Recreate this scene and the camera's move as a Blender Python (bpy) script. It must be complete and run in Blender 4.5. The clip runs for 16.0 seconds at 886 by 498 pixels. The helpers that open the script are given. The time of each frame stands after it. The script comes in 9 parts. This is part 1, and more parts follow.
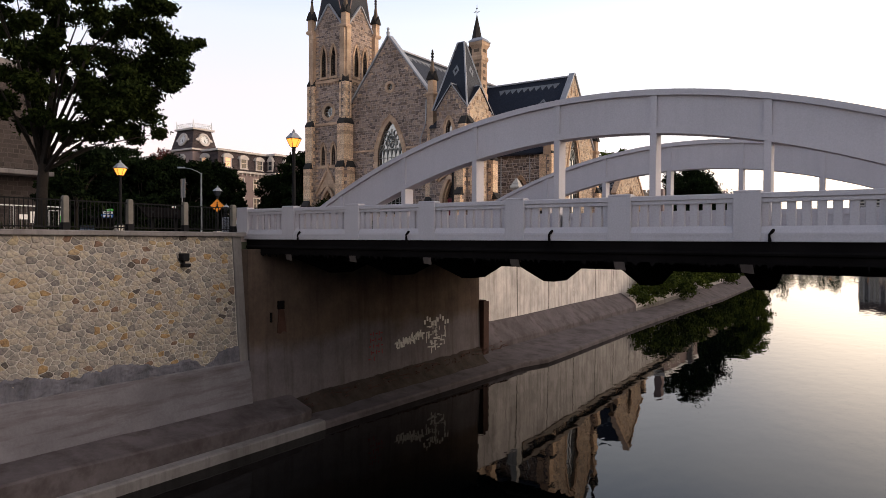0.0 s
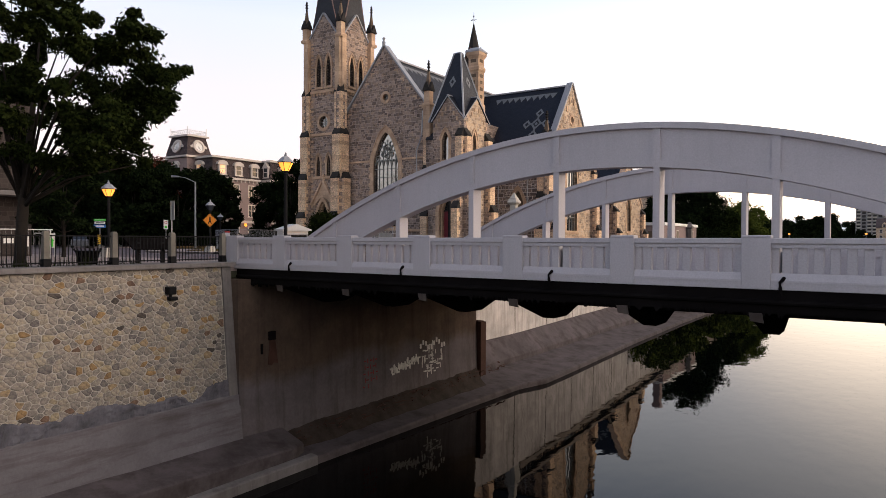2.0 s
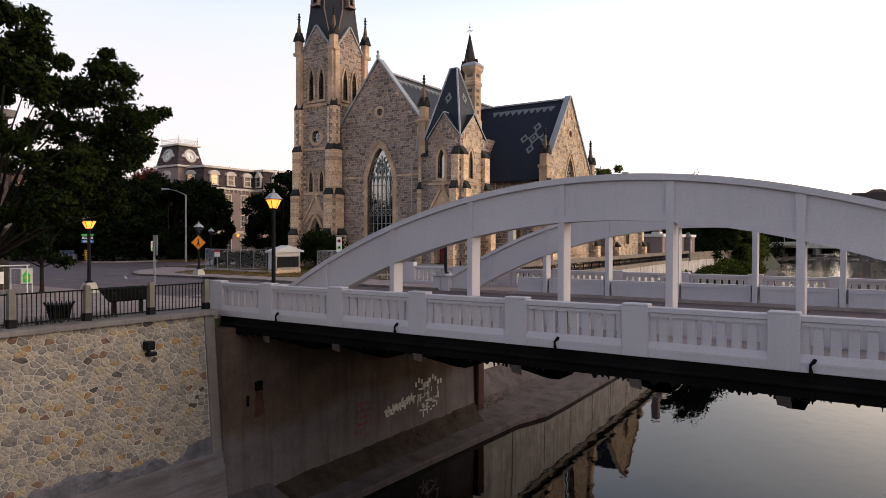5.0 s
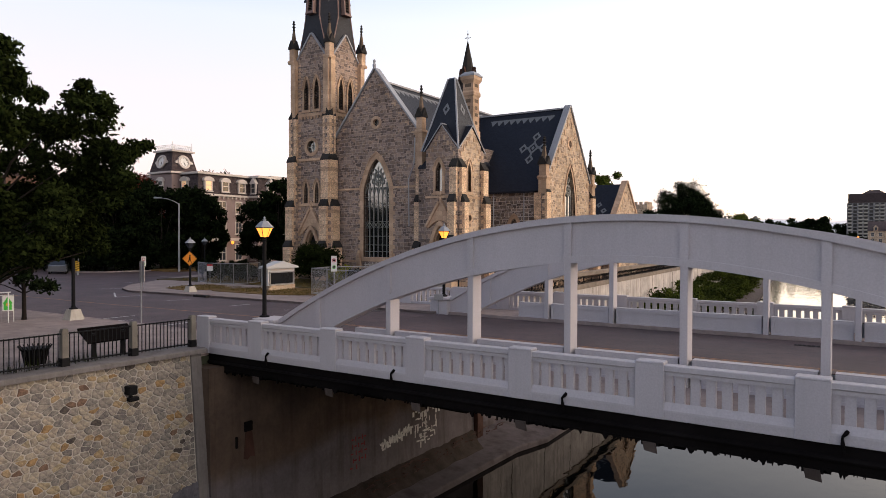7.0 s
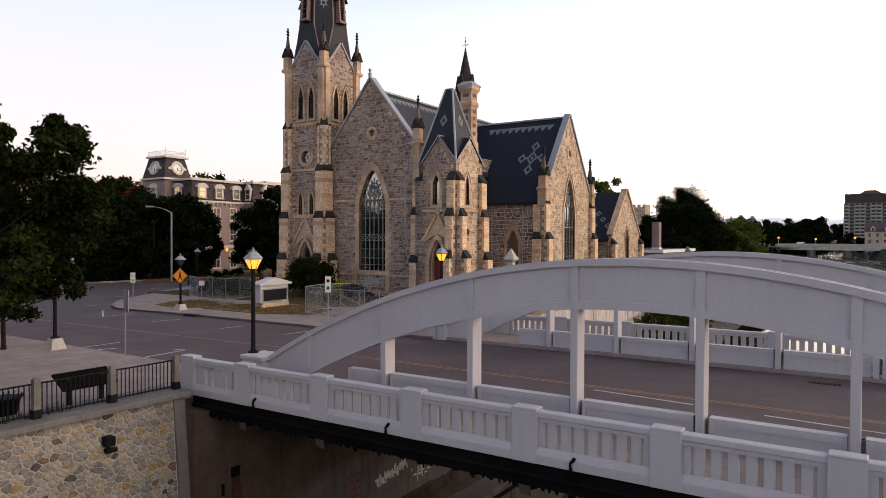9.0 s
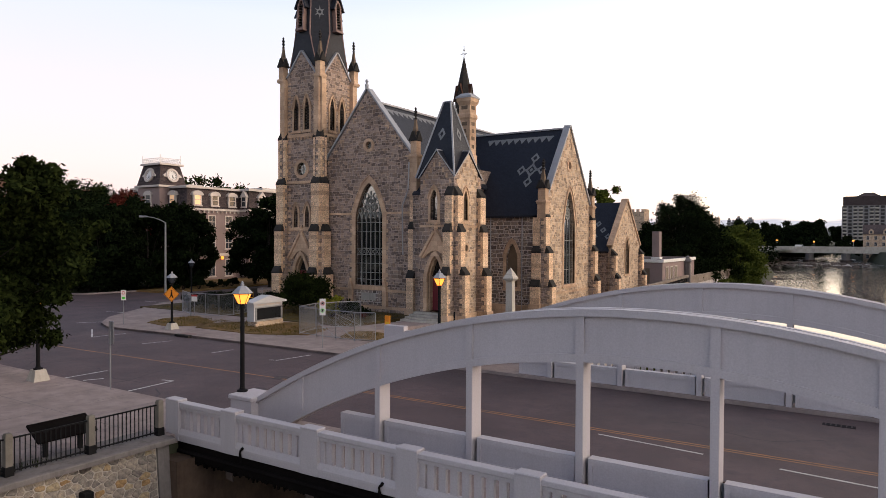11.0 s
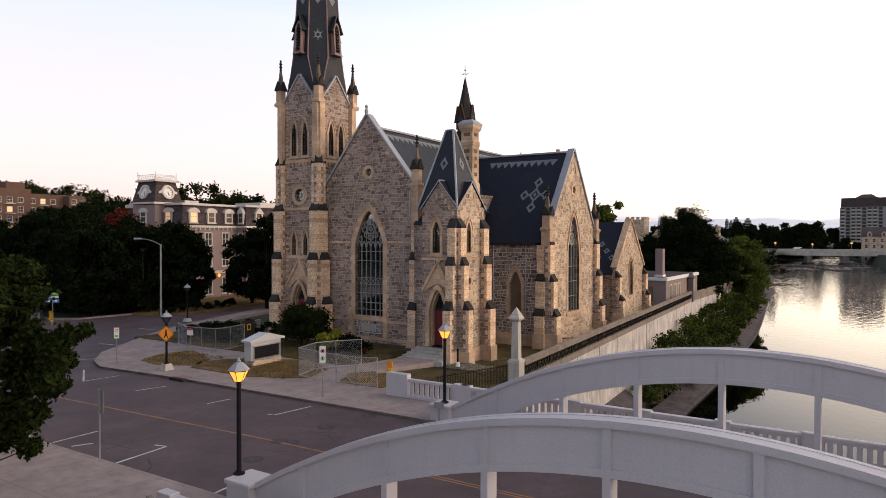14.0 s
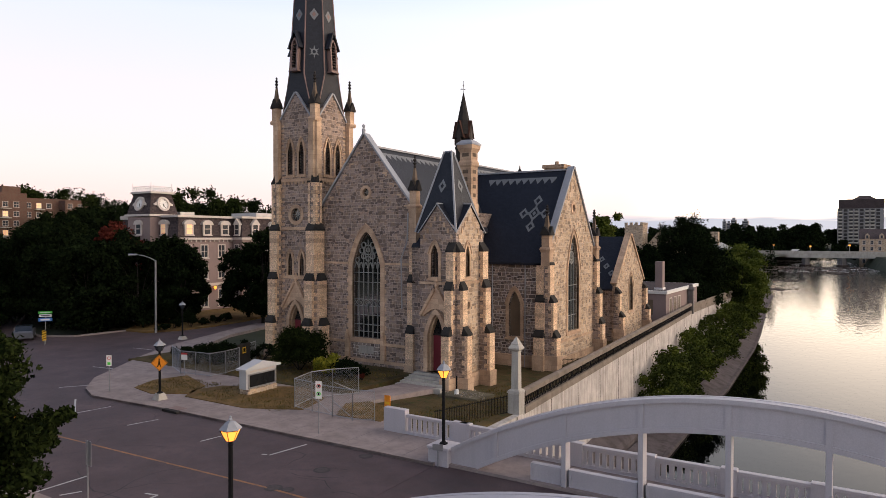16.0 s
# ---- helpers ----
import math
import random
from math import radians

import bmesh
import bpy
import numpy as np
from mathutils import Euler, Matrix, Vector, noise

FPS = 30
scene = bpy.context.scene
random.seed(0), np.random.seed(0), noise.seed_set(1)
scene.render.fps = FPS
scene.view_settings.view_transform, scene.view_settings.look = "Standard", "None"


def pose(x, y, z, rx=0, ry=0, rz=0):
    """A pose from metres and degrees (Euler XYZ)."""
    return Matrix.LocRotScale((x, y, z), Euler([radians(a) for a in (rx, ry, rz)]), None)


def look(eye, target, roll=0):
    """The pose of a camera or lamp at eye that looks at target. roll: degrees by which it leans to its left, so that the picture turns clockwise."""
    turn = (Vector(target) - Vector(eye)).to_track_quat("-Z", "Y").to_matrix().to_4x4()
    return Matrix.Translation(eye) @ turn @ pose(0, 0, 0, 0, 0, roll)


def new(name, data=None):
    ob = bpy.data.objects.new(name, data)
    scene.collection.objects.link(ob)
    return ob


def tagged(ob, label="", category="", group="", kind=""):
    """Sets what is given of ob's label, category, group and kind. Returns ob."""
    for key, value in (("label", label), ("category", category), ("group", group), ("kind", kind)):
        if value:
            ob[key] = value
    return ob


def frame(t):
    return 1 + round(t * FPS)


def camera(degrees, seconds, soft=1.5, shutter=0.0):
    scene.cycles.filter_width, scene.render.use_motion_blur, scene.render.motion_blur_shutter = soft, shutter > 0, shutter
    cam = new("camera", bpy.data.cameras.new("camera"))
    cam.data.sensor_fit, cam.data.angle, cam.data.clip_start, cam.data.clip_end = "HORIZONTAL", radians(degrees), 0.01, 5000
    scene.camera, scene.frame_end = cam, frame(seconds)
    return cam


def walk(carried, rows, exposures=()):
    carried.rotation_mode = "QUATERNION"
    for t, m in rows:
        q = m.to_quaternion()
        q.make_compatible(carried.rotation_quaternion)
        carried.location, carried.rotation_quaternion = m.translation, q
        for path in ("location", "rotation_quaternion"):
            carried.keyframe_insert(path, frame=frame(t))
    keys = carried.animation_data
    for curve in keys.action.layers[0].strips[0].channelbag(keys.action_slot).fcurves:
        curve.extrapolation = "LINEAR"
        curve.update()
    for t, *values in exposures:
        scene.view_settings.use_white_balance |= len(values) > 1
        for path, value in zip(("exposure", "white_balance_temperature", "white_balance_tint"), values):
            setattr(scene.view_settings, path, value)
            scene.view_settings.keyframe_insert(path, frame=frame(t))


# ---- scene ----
cam = camera(66.27, 16.0, soft=0.85)
PATH = [
    (0, (22.769, -18.579, -0.191), (17.165, -10.297, -0.323), 0.26),
    (0.5, (22.676, -18.404, 0.104), (17.082, -10.115, -0.025), 0.27),
    (1, (22.580, -18.225, 0.398), (16.998, -9.929, 0.270), 0.27),
    (1.5, (22.474, -18.051, 0.682), (16.900, -9.750, 0.552), 0.26),
    (2, (22.350, -17.889, 0.959), (16.783, -9.584, 0.829), 0.23),
    (2.5, (22.223, -17.719, 1.237), (16.664, -9.408, 1.111), 0.21),
    (3, (22.087, -17.540, 1.515), (16.536, -9.223, 1.390), 0.19),
    (3.5, (21.948, -17.340, 1.800), (16.408, -9.016, 1.673), 0.17),
    (4, (21.795, -17.128, 2.086), (16.266, -8.797, 1.957), 0.16),
    (6.5, (20.912, -15.951, 3.586), (15.434, -7.586, 3.443), 0.21),
    (7, (20.724, -15.700, 3.899), (15.255, -7.329, 3.754), 0.20),
    (7.5, (20.538, -15.434, 4.210), (15.077, -7.058, 4.059), 0.20),
    (8, (20.349, -15.168, 4.523), (14.899, -6.786, 4.369), 0.19),
    (8.5, (20.168, -14.901, 4.829), (14.728, -6.512, 4.672), 0.18),
    (9, (19.991, -14.642, 5.135), (14.560, -6.247, 4.974), 0.18),
    (11.5, (19.226, -13.525, 6.713), (13.824, -5.111, 6.559), 0.26),
    (12, (19.027, -13.356, 7.114), (13.630, -4.938, 6.962), 0.22),
    (12.5, (18.816, -13.207, 7.538), (13.424, -4.786, 7.386), 0.17),
    (13, (18.619, -13.044, 7.956), (13.232, -4.620, 7.798), 0.14),
    (13.5, (18.439, -12.873, 8.388), (13.058, -4.446, 8.229), 0.13),
    (14, (18.276, -12.695, 8.829), (12.900, -4.264, 8.671), 0.11),
    (14.5, (18.127, -12.519, 9.275), (12.756, -4.085, 9.119), 0.10),
    (15, (17.999, -12.350, 9.720), (12.633, -3.913, 9.563), 0.09),
    (15.5, (17.891, -12.182, 10.164), (12.534, -3.740, 10.004), 0.07),
    (16, (17.788, -12.020, 10.609), (12.440, -3.572, 10.447), 0.06),
]
walk(cam, [(t, look(eye, aim, roll)) for t, eye, aim, roll in PATH],
     exposures=[(0.0, -0.1, 6500, 15), (16.0, -0.1, 6500, 15)])

# ---- light ----
world = bpy.data.worlds.new("dusk_sky")
scene.world = world
world.use_nodes = True
_n = world.node_tree.nodes
_l = world.node_tree.links
_bg = _n["Background"]
_sky = _n.new("ShaderNodeTexSky")
_sky.sky_type = "NISHITA"
_sky.sun_disc = False
_sky.sun_elevation = radians(4.0)
_sky.sun_rotation = radians(52.0)
_sky.air_density = 1.0
_sky.dust_density = 2.5
_sky.ozone_density = 1.6
# a thin veil of high cloud: pale overhead, pink to the west, bright to the east
_tc = _n.new("ShaderNodeTexCoord")
_sep = _n.new("ShaderNodeSeparateXYZ")
_l.new(_tc.outputs["Generated"], _sep.inputs[0])
_up = _n.new("ShaderNodeValToRGB")
_up.color_ramp.elements[0].position, _up.color_ramp.elements[0].color = 0.0, (1.14, 0.96, 0.93, 1)
_up.color_ramp.elements[1].position, _up.color_ramp.elements[1].color = 1.0, (0.07, 0.11, 0.22, 1)
for _pos, _c in ((0.1, (1.22, 1.12, 1.09, 1)), (0.3, (1.14, 1.15, 1.17, 1)), (0.36, (0.90, 0.98, 1.12, 1)), (0.45, (0.42, 0.54, 0.80, 1)), (0.6, (0.2, 0.28, 0.46, 1))):
    _e = _up.color_ramp.elements.new(_pos)
    _e.color = _c
_l.new(_sep.outputs["Z"], _up.inputs["Fac"])
_dot = _n.new("ShaderNodeVectorMath")
_dot.operation = "DOT_PRODUCT"
_dot.inputs[1].default_value = (0.90, 0.36, 0.12)
_l.new(_tc.outputs["Generated"], _dot.inputs[0])
_east = _n.new("ShaderNodeMapRange")
_east.inputs["From Min"].default_value, _east.inputs["From Max"].default_value = 0.15, 1.0
_east.inputs["To Min"].default_value, _east.inputs["To Max"].default_value = 0.0, 1.0
_l.new(_dot.outputs["Value"], _east.inputs["Value"])
_warm = _n.new("ShaderNodeMix")
_warm.data_type = "RGBA"
_warm.inputs[7].default_value = (2.7, 2.4, 2.05, 1)
_l.new(_east.outputs[0], _warm.inputs[0])
# yellow afterglow low over the river to the north-east
_low = _n.new("ShaderNodeVectorMath")
_low.operation = "DOT_PRODUCT"
_low.inputs[1].default_value = (0.12, 0.985, -0.12)
_l.new(_tc.outputs["Generated"], _low.inputs[0])
_lowr = _n.new("ShaderNodeMapRange")
_lowr.inputs["From Min"].default_value, _lowr.inputs["From Max"].default_value = 0.89, 0.995
_lowr.interpolation_type = "SMOOTHSTEP"
_l.new(_low.outputs["Value"], _lowr.inputs["Value"])
_glow = _n.new("ShaderNodeMix")
_glow.data_type = "RGBA"
_glow.inputs[7].default_value = (3.6, 2.9, 2.1, 1)
_l.new(_lowr.outputs[0], _glow.inputs[0])
_l.new(_up.outputs["Color"], _glow.inputs[6])
# a low grey-blue cloud bank along the horizon, with a ragged top
_cn = _n.new("ShaderNodeTexNoise")
_cn.inputs["Scale"].default_value = 5.0
_cn.inputs["Detail"].default_value = 5.0
_cm = _n.new("ShaderNodeMapping")
_cm.inputs["Scale"].default_value = (1.0, 1.0, 14.0)
_l.new(_tc.outputs["Generated"], _cm.inputs["Vector"])
_l.new(_cm.outputs["Vector"], _cn.inputs["Vector"])
_ch = _n.new("ShaderNodeMath")
_ch.operation = "MULTIPLY_ADD"
_ch.inputs[1].default_value = -0.03
_l.new(_cn.outputs["Fac"], _ch.inputs[0])
_l.new(_sep.outputs["Z"], _ch.inputs[2])
_cr = _n.new("ShaderNodeMapRange")
_cr.inputs["From Min"].default_value, _cr.inputs["From Max"].default_value = 0.010, 0.022
_cr.inputs["To Min"].default_value, _cr.inputs["To Max"].default_value = 0.95, 0.0
_l.new(_ch.outputs[0], _cr.inputs["Value"])
_cloud = _n.new("ShaderNodeMix")
_cloud.data_type = "RGBA"
_cloud.inputs[7].default_value = (0.66, 0.71, 0.81, 1)
_l.new(_cr.outputs[0], _cloud.inputs[0])
# the western sky is a little dimmer
_west = _n.new("ShaderNodeVectorMath")
_west.operation = "DOT_PRODUCT"
_west.inputs[1].default_value = (-0.95, 0.3, 0.0)
_l.new(_tc.outputs["Generated"], _west.inputs[0])
_wr = _n.new("ShaderNodeMapRange")
_wr.inputs["From Min"].default_value, _wr.inputs["From Max"].default_value = 0.62, 0.98
_l.new(_west.outputs["Value"], _wr.inputs["Value"])
_wm = _n.new("ShaderNodeMix")
_wm.data_type, _wm.blend_type = "RGBA", "MULTIPLY"
_wm.inputs[7].default_value = (0.93, 0.845, 0.85, 1)
_l.new(_wr.outputs[0], _wm.inputs[0])
_l.new(_glow.outputs[2], _wm.inputs[6])
_hi = _n.new("ShaderNodeMapRange")
_hi.inputs["From Min"].default_value, _hi.inputs["From Max"].default_value = 0.10, 0.34
_l.new(_sep.outputs["Z"], _hi.inputs["Value"])
_hw = _n.new("ShaderNodeMath")
_hw.operation = "MULTIPLY"
_wr2 = _n.new("ShaderNodeMapRange")
_wr2.inputs["From Min"].default_value, _wr2.inputs["From Max"].default_value = 0.45, 0.9
_l.new(_west.outputs["Value"], _wr2.inputs["Value"])
_l.new(_hi.outputs[0], _hw.inputs[0])
_l.new(_wr2.outputs[0], _hw.inputs[1])
_blue = _n.new("ShaderNodeMix")
_blue.data_type, _blue.blend_type = "RGBA", "MULTIPLY"
_blue.inputs[7].default_value = (0.80, 0.92, 1.0, 1)
_l.new(_hw.outputs[0], _blue.inputs[0])
_l.new(_wm.outputs[2], _blue.inputs[6])
_l.new(_blue.outputs[2], _warm.inputs[6])
_dim = _n.new("ShaderNodeMix")
_dim.data_type, _dim.blend_type = "RGBA", "ADD"
_dim.inputs[0].default_value = 0.12
_l.new(_warm.outputs[2], _dim.inputs[6])
_l.new(_sky.outputs["Color"], _dim.inputs[7])
_l.new(_dim.outputs[2], _cloud.inputs[6])
_l.new(_cloud.outputs[2], _bg.inputs["Color"])
_bg.inputs["Strength"].default_value = 0.95
_sun = new("sun", bpy.data.lights.new("sun", "SUN"))
_sun.data.energy = 1.1
_sun.data.angle = radians(20)
_sun.data.color = (1.0, 0.80, 0.62)
_sun.matrix_world = look((0, 0, 0), (-0.92, -0.26, -0.2))


# ---- mesh helpers ----
WORLD_AT = {}


def thing(name, at, label, category, group="", kind=""):
    """An Empty at the base of a thing; its parts are authored in world places."""
    ob = new(name)
    ob.empty_display_size = 0.3
    ob.location = at
    WORLD_AT[ob.name] = Vector(at)
    return tagged(ob, label, category, group, kind)


def finish(bm, name, mat, smooth=False):
    me = bpy.data.meshes.new(name)
    bmesh.ops.recalc_face_normals(bm, faces=bm.faces[:])
    bm.to_mesh(me)
    bm.free()
    me.materials.append(mat)
    if smooth:
        for p in me.polygons:
            p.use_smooth = True
    return me


def root(ob):
    while ob.parent is not None:
        ob = ob.parent
    return ob


def part(name, bm, mat, parent, label="", smooth=False):
    """One mesh object under a thing (or a part), from a bmesh in world places."""
    at = WORLD_AT[root(parent).name]
    bmesh.ops.translate(bm, vec=-at, verts=bm.verts[:])
    ob = new(name, finish(bm, name, mat, smooth))
    ob.parent = parent
    if label:
        ob["label"] = label
    return ob


def setting(name, bm, mat, label, category, kind="structure", smooth=False):
    ob = new(name, finish(bm, name, mat, smooth))
    return tagged(ob, label, category, "", kind)


def share(name, me, at, parent, rot=0.0):
    """One more piece on a shared mesh, at a world place, under a parent."""
    top = root(parent)
    ob = new(name, me)
    ob.parent = parent
    ob.location = Vector(at) - WORLD_AT.get(top.name, Vector((0, 0, 0)))
    ob.rotation_euler = (0, 0, rot)
    return ob


def B():
    return bmesh.new()


def box(bm, x0, x1, y0, y1, z0, z1, bev=0.0):
    vs = [bm.verts.new((x, y, z)) for x in (x0, x1) for y in (y0, y1) for z in (z0, z1)]
    fs = [bm.faces.new([vs[i] for i in f]) for f in
          ((0, 1, 3, 2), (4, 6, 7, 5), (0, 4, 5, 1), (2, 3, 7, 6), (0, 2, 6, 4), (1, 5, 7, 3))]
    if bev:
        es = list({e for f in fs for e in f.edges})
        bmesh.ops.bevel(bm, geom=es, offset=bev, segments=1, affect="EDGES")
    return bm


def prism(bm, lower, upper):
    """A closed body between two loops of points of equal length."""
    a = [bm.verts.new(p) for p in lower]
    b = [bm.verts.new(p) for p in upper]
    n = len(a)
    bm.faces.new(a[::-1])
    bm.faces.new(b)
    for i in range(n):
        j = (i + 1) % n
        bm.faces.new((a[i], a[j], b[j], b[i]))
    return bm


def slab(bm, pts, z0, z1):
    return prism(bm, [(x, y, z0) for x, y in pts], [(x, y, z1) for x, y in pts])


def ring_pts(cx, cy, z, r, n, turn=0.0):
    return [(cx + r * math.cos(turn + 2 * math.pi * i / n), cy + r * math.sin(turn + 2 * math.pi * i / n), z) for i in range(n)]


def lathe(bm, cx, cy, prof, n=12, turn=0.0):
    """A turned body: prof is a list of (radius, z) from the bottom up."""
    rings = [[bm.verts.new(p) for p in ring_pts(cx, cy, z, max(r, 0.001), n, turn)] for r, z in prof]
    bm.faces.new(rings[0][::-1])
    bm.faces.new(rings[-1])
    for a, b in zip(rings, rings[1:]):
        for i in range(n):
            j = (i + 1) % n
            bm.faces.new((a[i], a[j], b[j], b[i]))
    return bm


def tube(bm, pts, radii, n=8):
    """A tapered tube along points."""
    pts = [Vector(p) for p in pts]
    rings = []
    for i, p in enumerate(pts):
        d = (pts[min(i + 1, len(pts) - 1)] - pts[max(i - 1, 0)]).normalized()
        s = d.orthogonal().normalized() if abs(d.z) > 0.99 else d.cross(Vector((0, 0, 1))).normalized()
        u = s.cross(d)
        r = radii[i] if isinstance(radii, (list, tuple)) else radii
        rings.append([bm.verts.new(p + r * (math.cos(2 * math.pi * k / n) * s + math.sin(2 * math.pi * k / n) * u)) for k in range(n)])
    bm.faces.new(rings[0][::-1])
    bm.faces.new(rings[-1])
    for a, b in zip(rings, rings[1:]):
        for i in range(n):
            j = (i + 1) % n
            bm.faces.new((a[i], a[j], b[j], b[i]))
    return bm


def wall_face(ox, oy, side):
    """Maps (along, height, outward) on an upright wall to the world; side is the way that it faces."""
    ux, uy, nx, ny = {"S": (1, 0, 0, -1), "E": (0, 1, 1, 0), "N": (-1, 0, 0, 1), "W": (0, -1, -1, 0)}[side]
    return lambda u, v, d=0.0: (ox + ux * u + nx * d, oy + uy * u + ny * d, v)


def fpoly(bm, F, pts, d0, d1):
    return prism(bm, [F(u, v, d0) for u, v in pts], [F(u, v, d1) for u, v in pts])


def fbox(bm, F, u0, u1, v0, v1, d0, d1):
    return fpoly(bm, F, [(u0, v0), (u1, v0), (u1, v1), (u0, v1)], d0, d1)


def fring(bm, F, outer, inner, d0, d1, closed=True):
    """A band between two outlines of equal length."""
    n = len(outer)
    g = [[bm.verts.new(F(u, v, d)) for u, v in loop] for loop in (outer, inner) for d in (d0, d1)]
    o0, o1, i0, i1 = g
    for k in range(n if closed else n - 1):
        j = (k + 1) % n
        bm.faces.new((o1[k], o1[j], i1[j], i1[k]))
        bm.faces.new((o0[k], i0[k], i0[j], o0[j]))
        bm.faces.new((o0[k], o0[j], o1[j], o1[k]))
        bm.faces.new((i0[k], i1[k], i1[j], i0[j]))
    if not closed:
        for k in (0, n - 1):
            bm.faces.new((o0[k], o1[k], i1[k], i0[k]))
    return bm


def lancet(cu, w, sill, spring, apex, n=7):
    """The outline of a pointed arch, half width w, from the lower left up and over."""
    pts = [(cu - w, sill)]
    h = apex - spring
    for i in range(n + 1):
        a = i / n
        pts.append((cu - w * (1 - a) ** 0.62 if a < 1 else cu, spring + h * a ** 0.92))
    pts += [(2 * cu - u, v) for u, v in pts[:-1][::-1]]
    return pts


def circle(cu, cv, r, n=20):
    return [(cu + r * math.cos(2 * math.pi * i / n), cv + r * math.sin(2 * math.pi * i / n)) for i in range(n)]


def pierced(bm, F, outline, holes, d0, d1):
    """A wall with real openings: an outline with holes, d0 to d1 thick."""
    sets = []
    for d in (d0, d1):
        es, loops = [], []
        for loop in (outline, *holes):
            vs = [bm.verts.new(F(u, v, d)) for u, v in loop]
            es += [bm.edges.new((vs[i], vs[(i + 1) % len(vs)])) for i in range(len(vs))]
            loops.append(vs)
        bmesh.ops.triangle_fill(bm, use_beauty=True, use_dissolve=False, edges=es)
        sets.append(loops)
    for a, b in zip(*sets):
        for i in range(len(a)):
            j = (i + 1) % len(a)
            bm.faces.new((a[i], a[j], b[j], b[i]))
    return bm


# ---- materials ----
def mat_base(name, rough=0.8, metal=0.0):
    m = bpy.data.materials.new(name)
    m.use_nodes = True
    n, l = m.node_tree.nodes, m.node_tree.links
    p = n["Principled BSDF"]
    p.inputs["Roughness"].default_value = rough
    p.inputs["Metallic"].default_value = metal
    if rough > 0.84:
        p.inputs["Specular IOR Level"].default_value = 0.15
    return m, n, l, p


def ramp(n, stops, interp="LINEAR"):
    r = n.new("ShaderNodeValToRGB")
    r.color_ramp.interpolation = interp
    while len(r.color_ramp.elements) < len(stops):
        r.color_ramp.elements.new(0.5)
    for e, (pos, c) in zip(r.color_ramp.elements, stops):
        e.position, e.color = pos, (*c, 1)
    return r


def noise_tex(n, l, coord, scale, detail=6, rough=0.6):
    t = n.new("ShaderNodeTexNoise")
    t.inputs["Scale"].default_value = scale
    t.inputs["Detail"].default_value = detail
    t.inputs["Roughness"].default_value = rough
    l.new(coord, t.inputs["Vector"])
    return t


def mix(n, l, kind, fac, a, b):
    x = n.new("ShaderNodeMix")
    x.data_type, x.blend_type = "RGBA", kind
    for sock, v in ((x.inputs[0], fac), (x.inputs[6], a), (x.inputs[7], b)):
        if hasattr(v, "node"):
            l.new(v, sock)
        else:
            sock.default_value = v if isinstance(v, (int, float)) else (*v, 1)
    return x.outputs[2]


def shade(c, k):
    return tuple(min(1.0, v * k) for v in c)


def surface(name, colour, rough=0.8, spread=0.25, grain=18.0, patch=0.9, bump=0.15, metal=0.0, stain=None, stain_amount=0.5, streak=False, vary=0.0, fine=1.0):
    """A plain material with grain, larger patches, stains and fine relief, in metres."""
    m, n, l, p = mat_base(name, rough, metal)
    tc = n.new("ShaderNodeTexCoord").outputs["Object"]
    a = noise_tex(n, l, tc, patch, 5)
    b = noise_tex(n, l, tc, grain, 8, 0.7)
    ra = ramp(n, [(0.3, shade(colour, 1 - spread)), (0.7, shade(colour, 1 + spread))])
    l.new(a.outputs["Fac"], ra.inputs["Fac"])
    rb = ramp(n, [(0.25, (0.72,) * 3), (0.75, (1.0,) * 3)])
    l.new(b.outputs["Fac"], rb.inputs["Fac"])
    col = mix(n, l, "MULTIPLY", 0.8, ra.outputs["Color"], rb.outputs["Color"])
    if stain:
        mp = n.new("ShaderNodeMapping")
        mp.inputs["Scale"].default_value = (0.3 * fine, 0.3 * fine, 2.6 * fine) if streak == "level" else (1.6 * fine, 1.6 * fine, 0.16) if streak else (fine, fine, fine)
        l.new(tc, mp.inputs["Vector"])
        s = noise_tex(n, l, mp.outputs["Vector"], 1.3, 7, 0.65)
        rs = ramp(n, [(0.48, (0, 0, 0)), (0.72, (1, 1, 1))])
        l.new(s.outputs["Fac"], rs.inputs["Fac"])
        k = n.new("ShaderNodeMath")
        k.operation = "MULTIPLY"
        k.inputs[1].default_value = stain_amount
        l.new(rs.outputs["Color"], k.inputs[0])
        col = mix(n, l, "MIX", k.outputs[0], col, stain)
    if vary:
        oi = n.new("ShaderNodeObjectInfo")
        rv = ramp(n, [(0, (1 - vary,) * 3), (1, (1.0,) * 3)])
        l.new(oi.outputs["Random"], rv.inputs["Fac"])
        col = mix(n, l, "MULTIPLY", 1.0, col, rv.outputs["Color"])
    l.new(col, p.inputs["Base Color"])
    if bump:
        bp = n.new("ShaderNodeBump")
        bp.inputs["Strength"].default_value = bump
        bp.inputs["Distance"].default_value = 0.02
        l.new(b.outputs["Fac"], bp.inputs["Height"])
        l.new(bp.outputs["Normal"], p.inputs["Normal"])
    return m


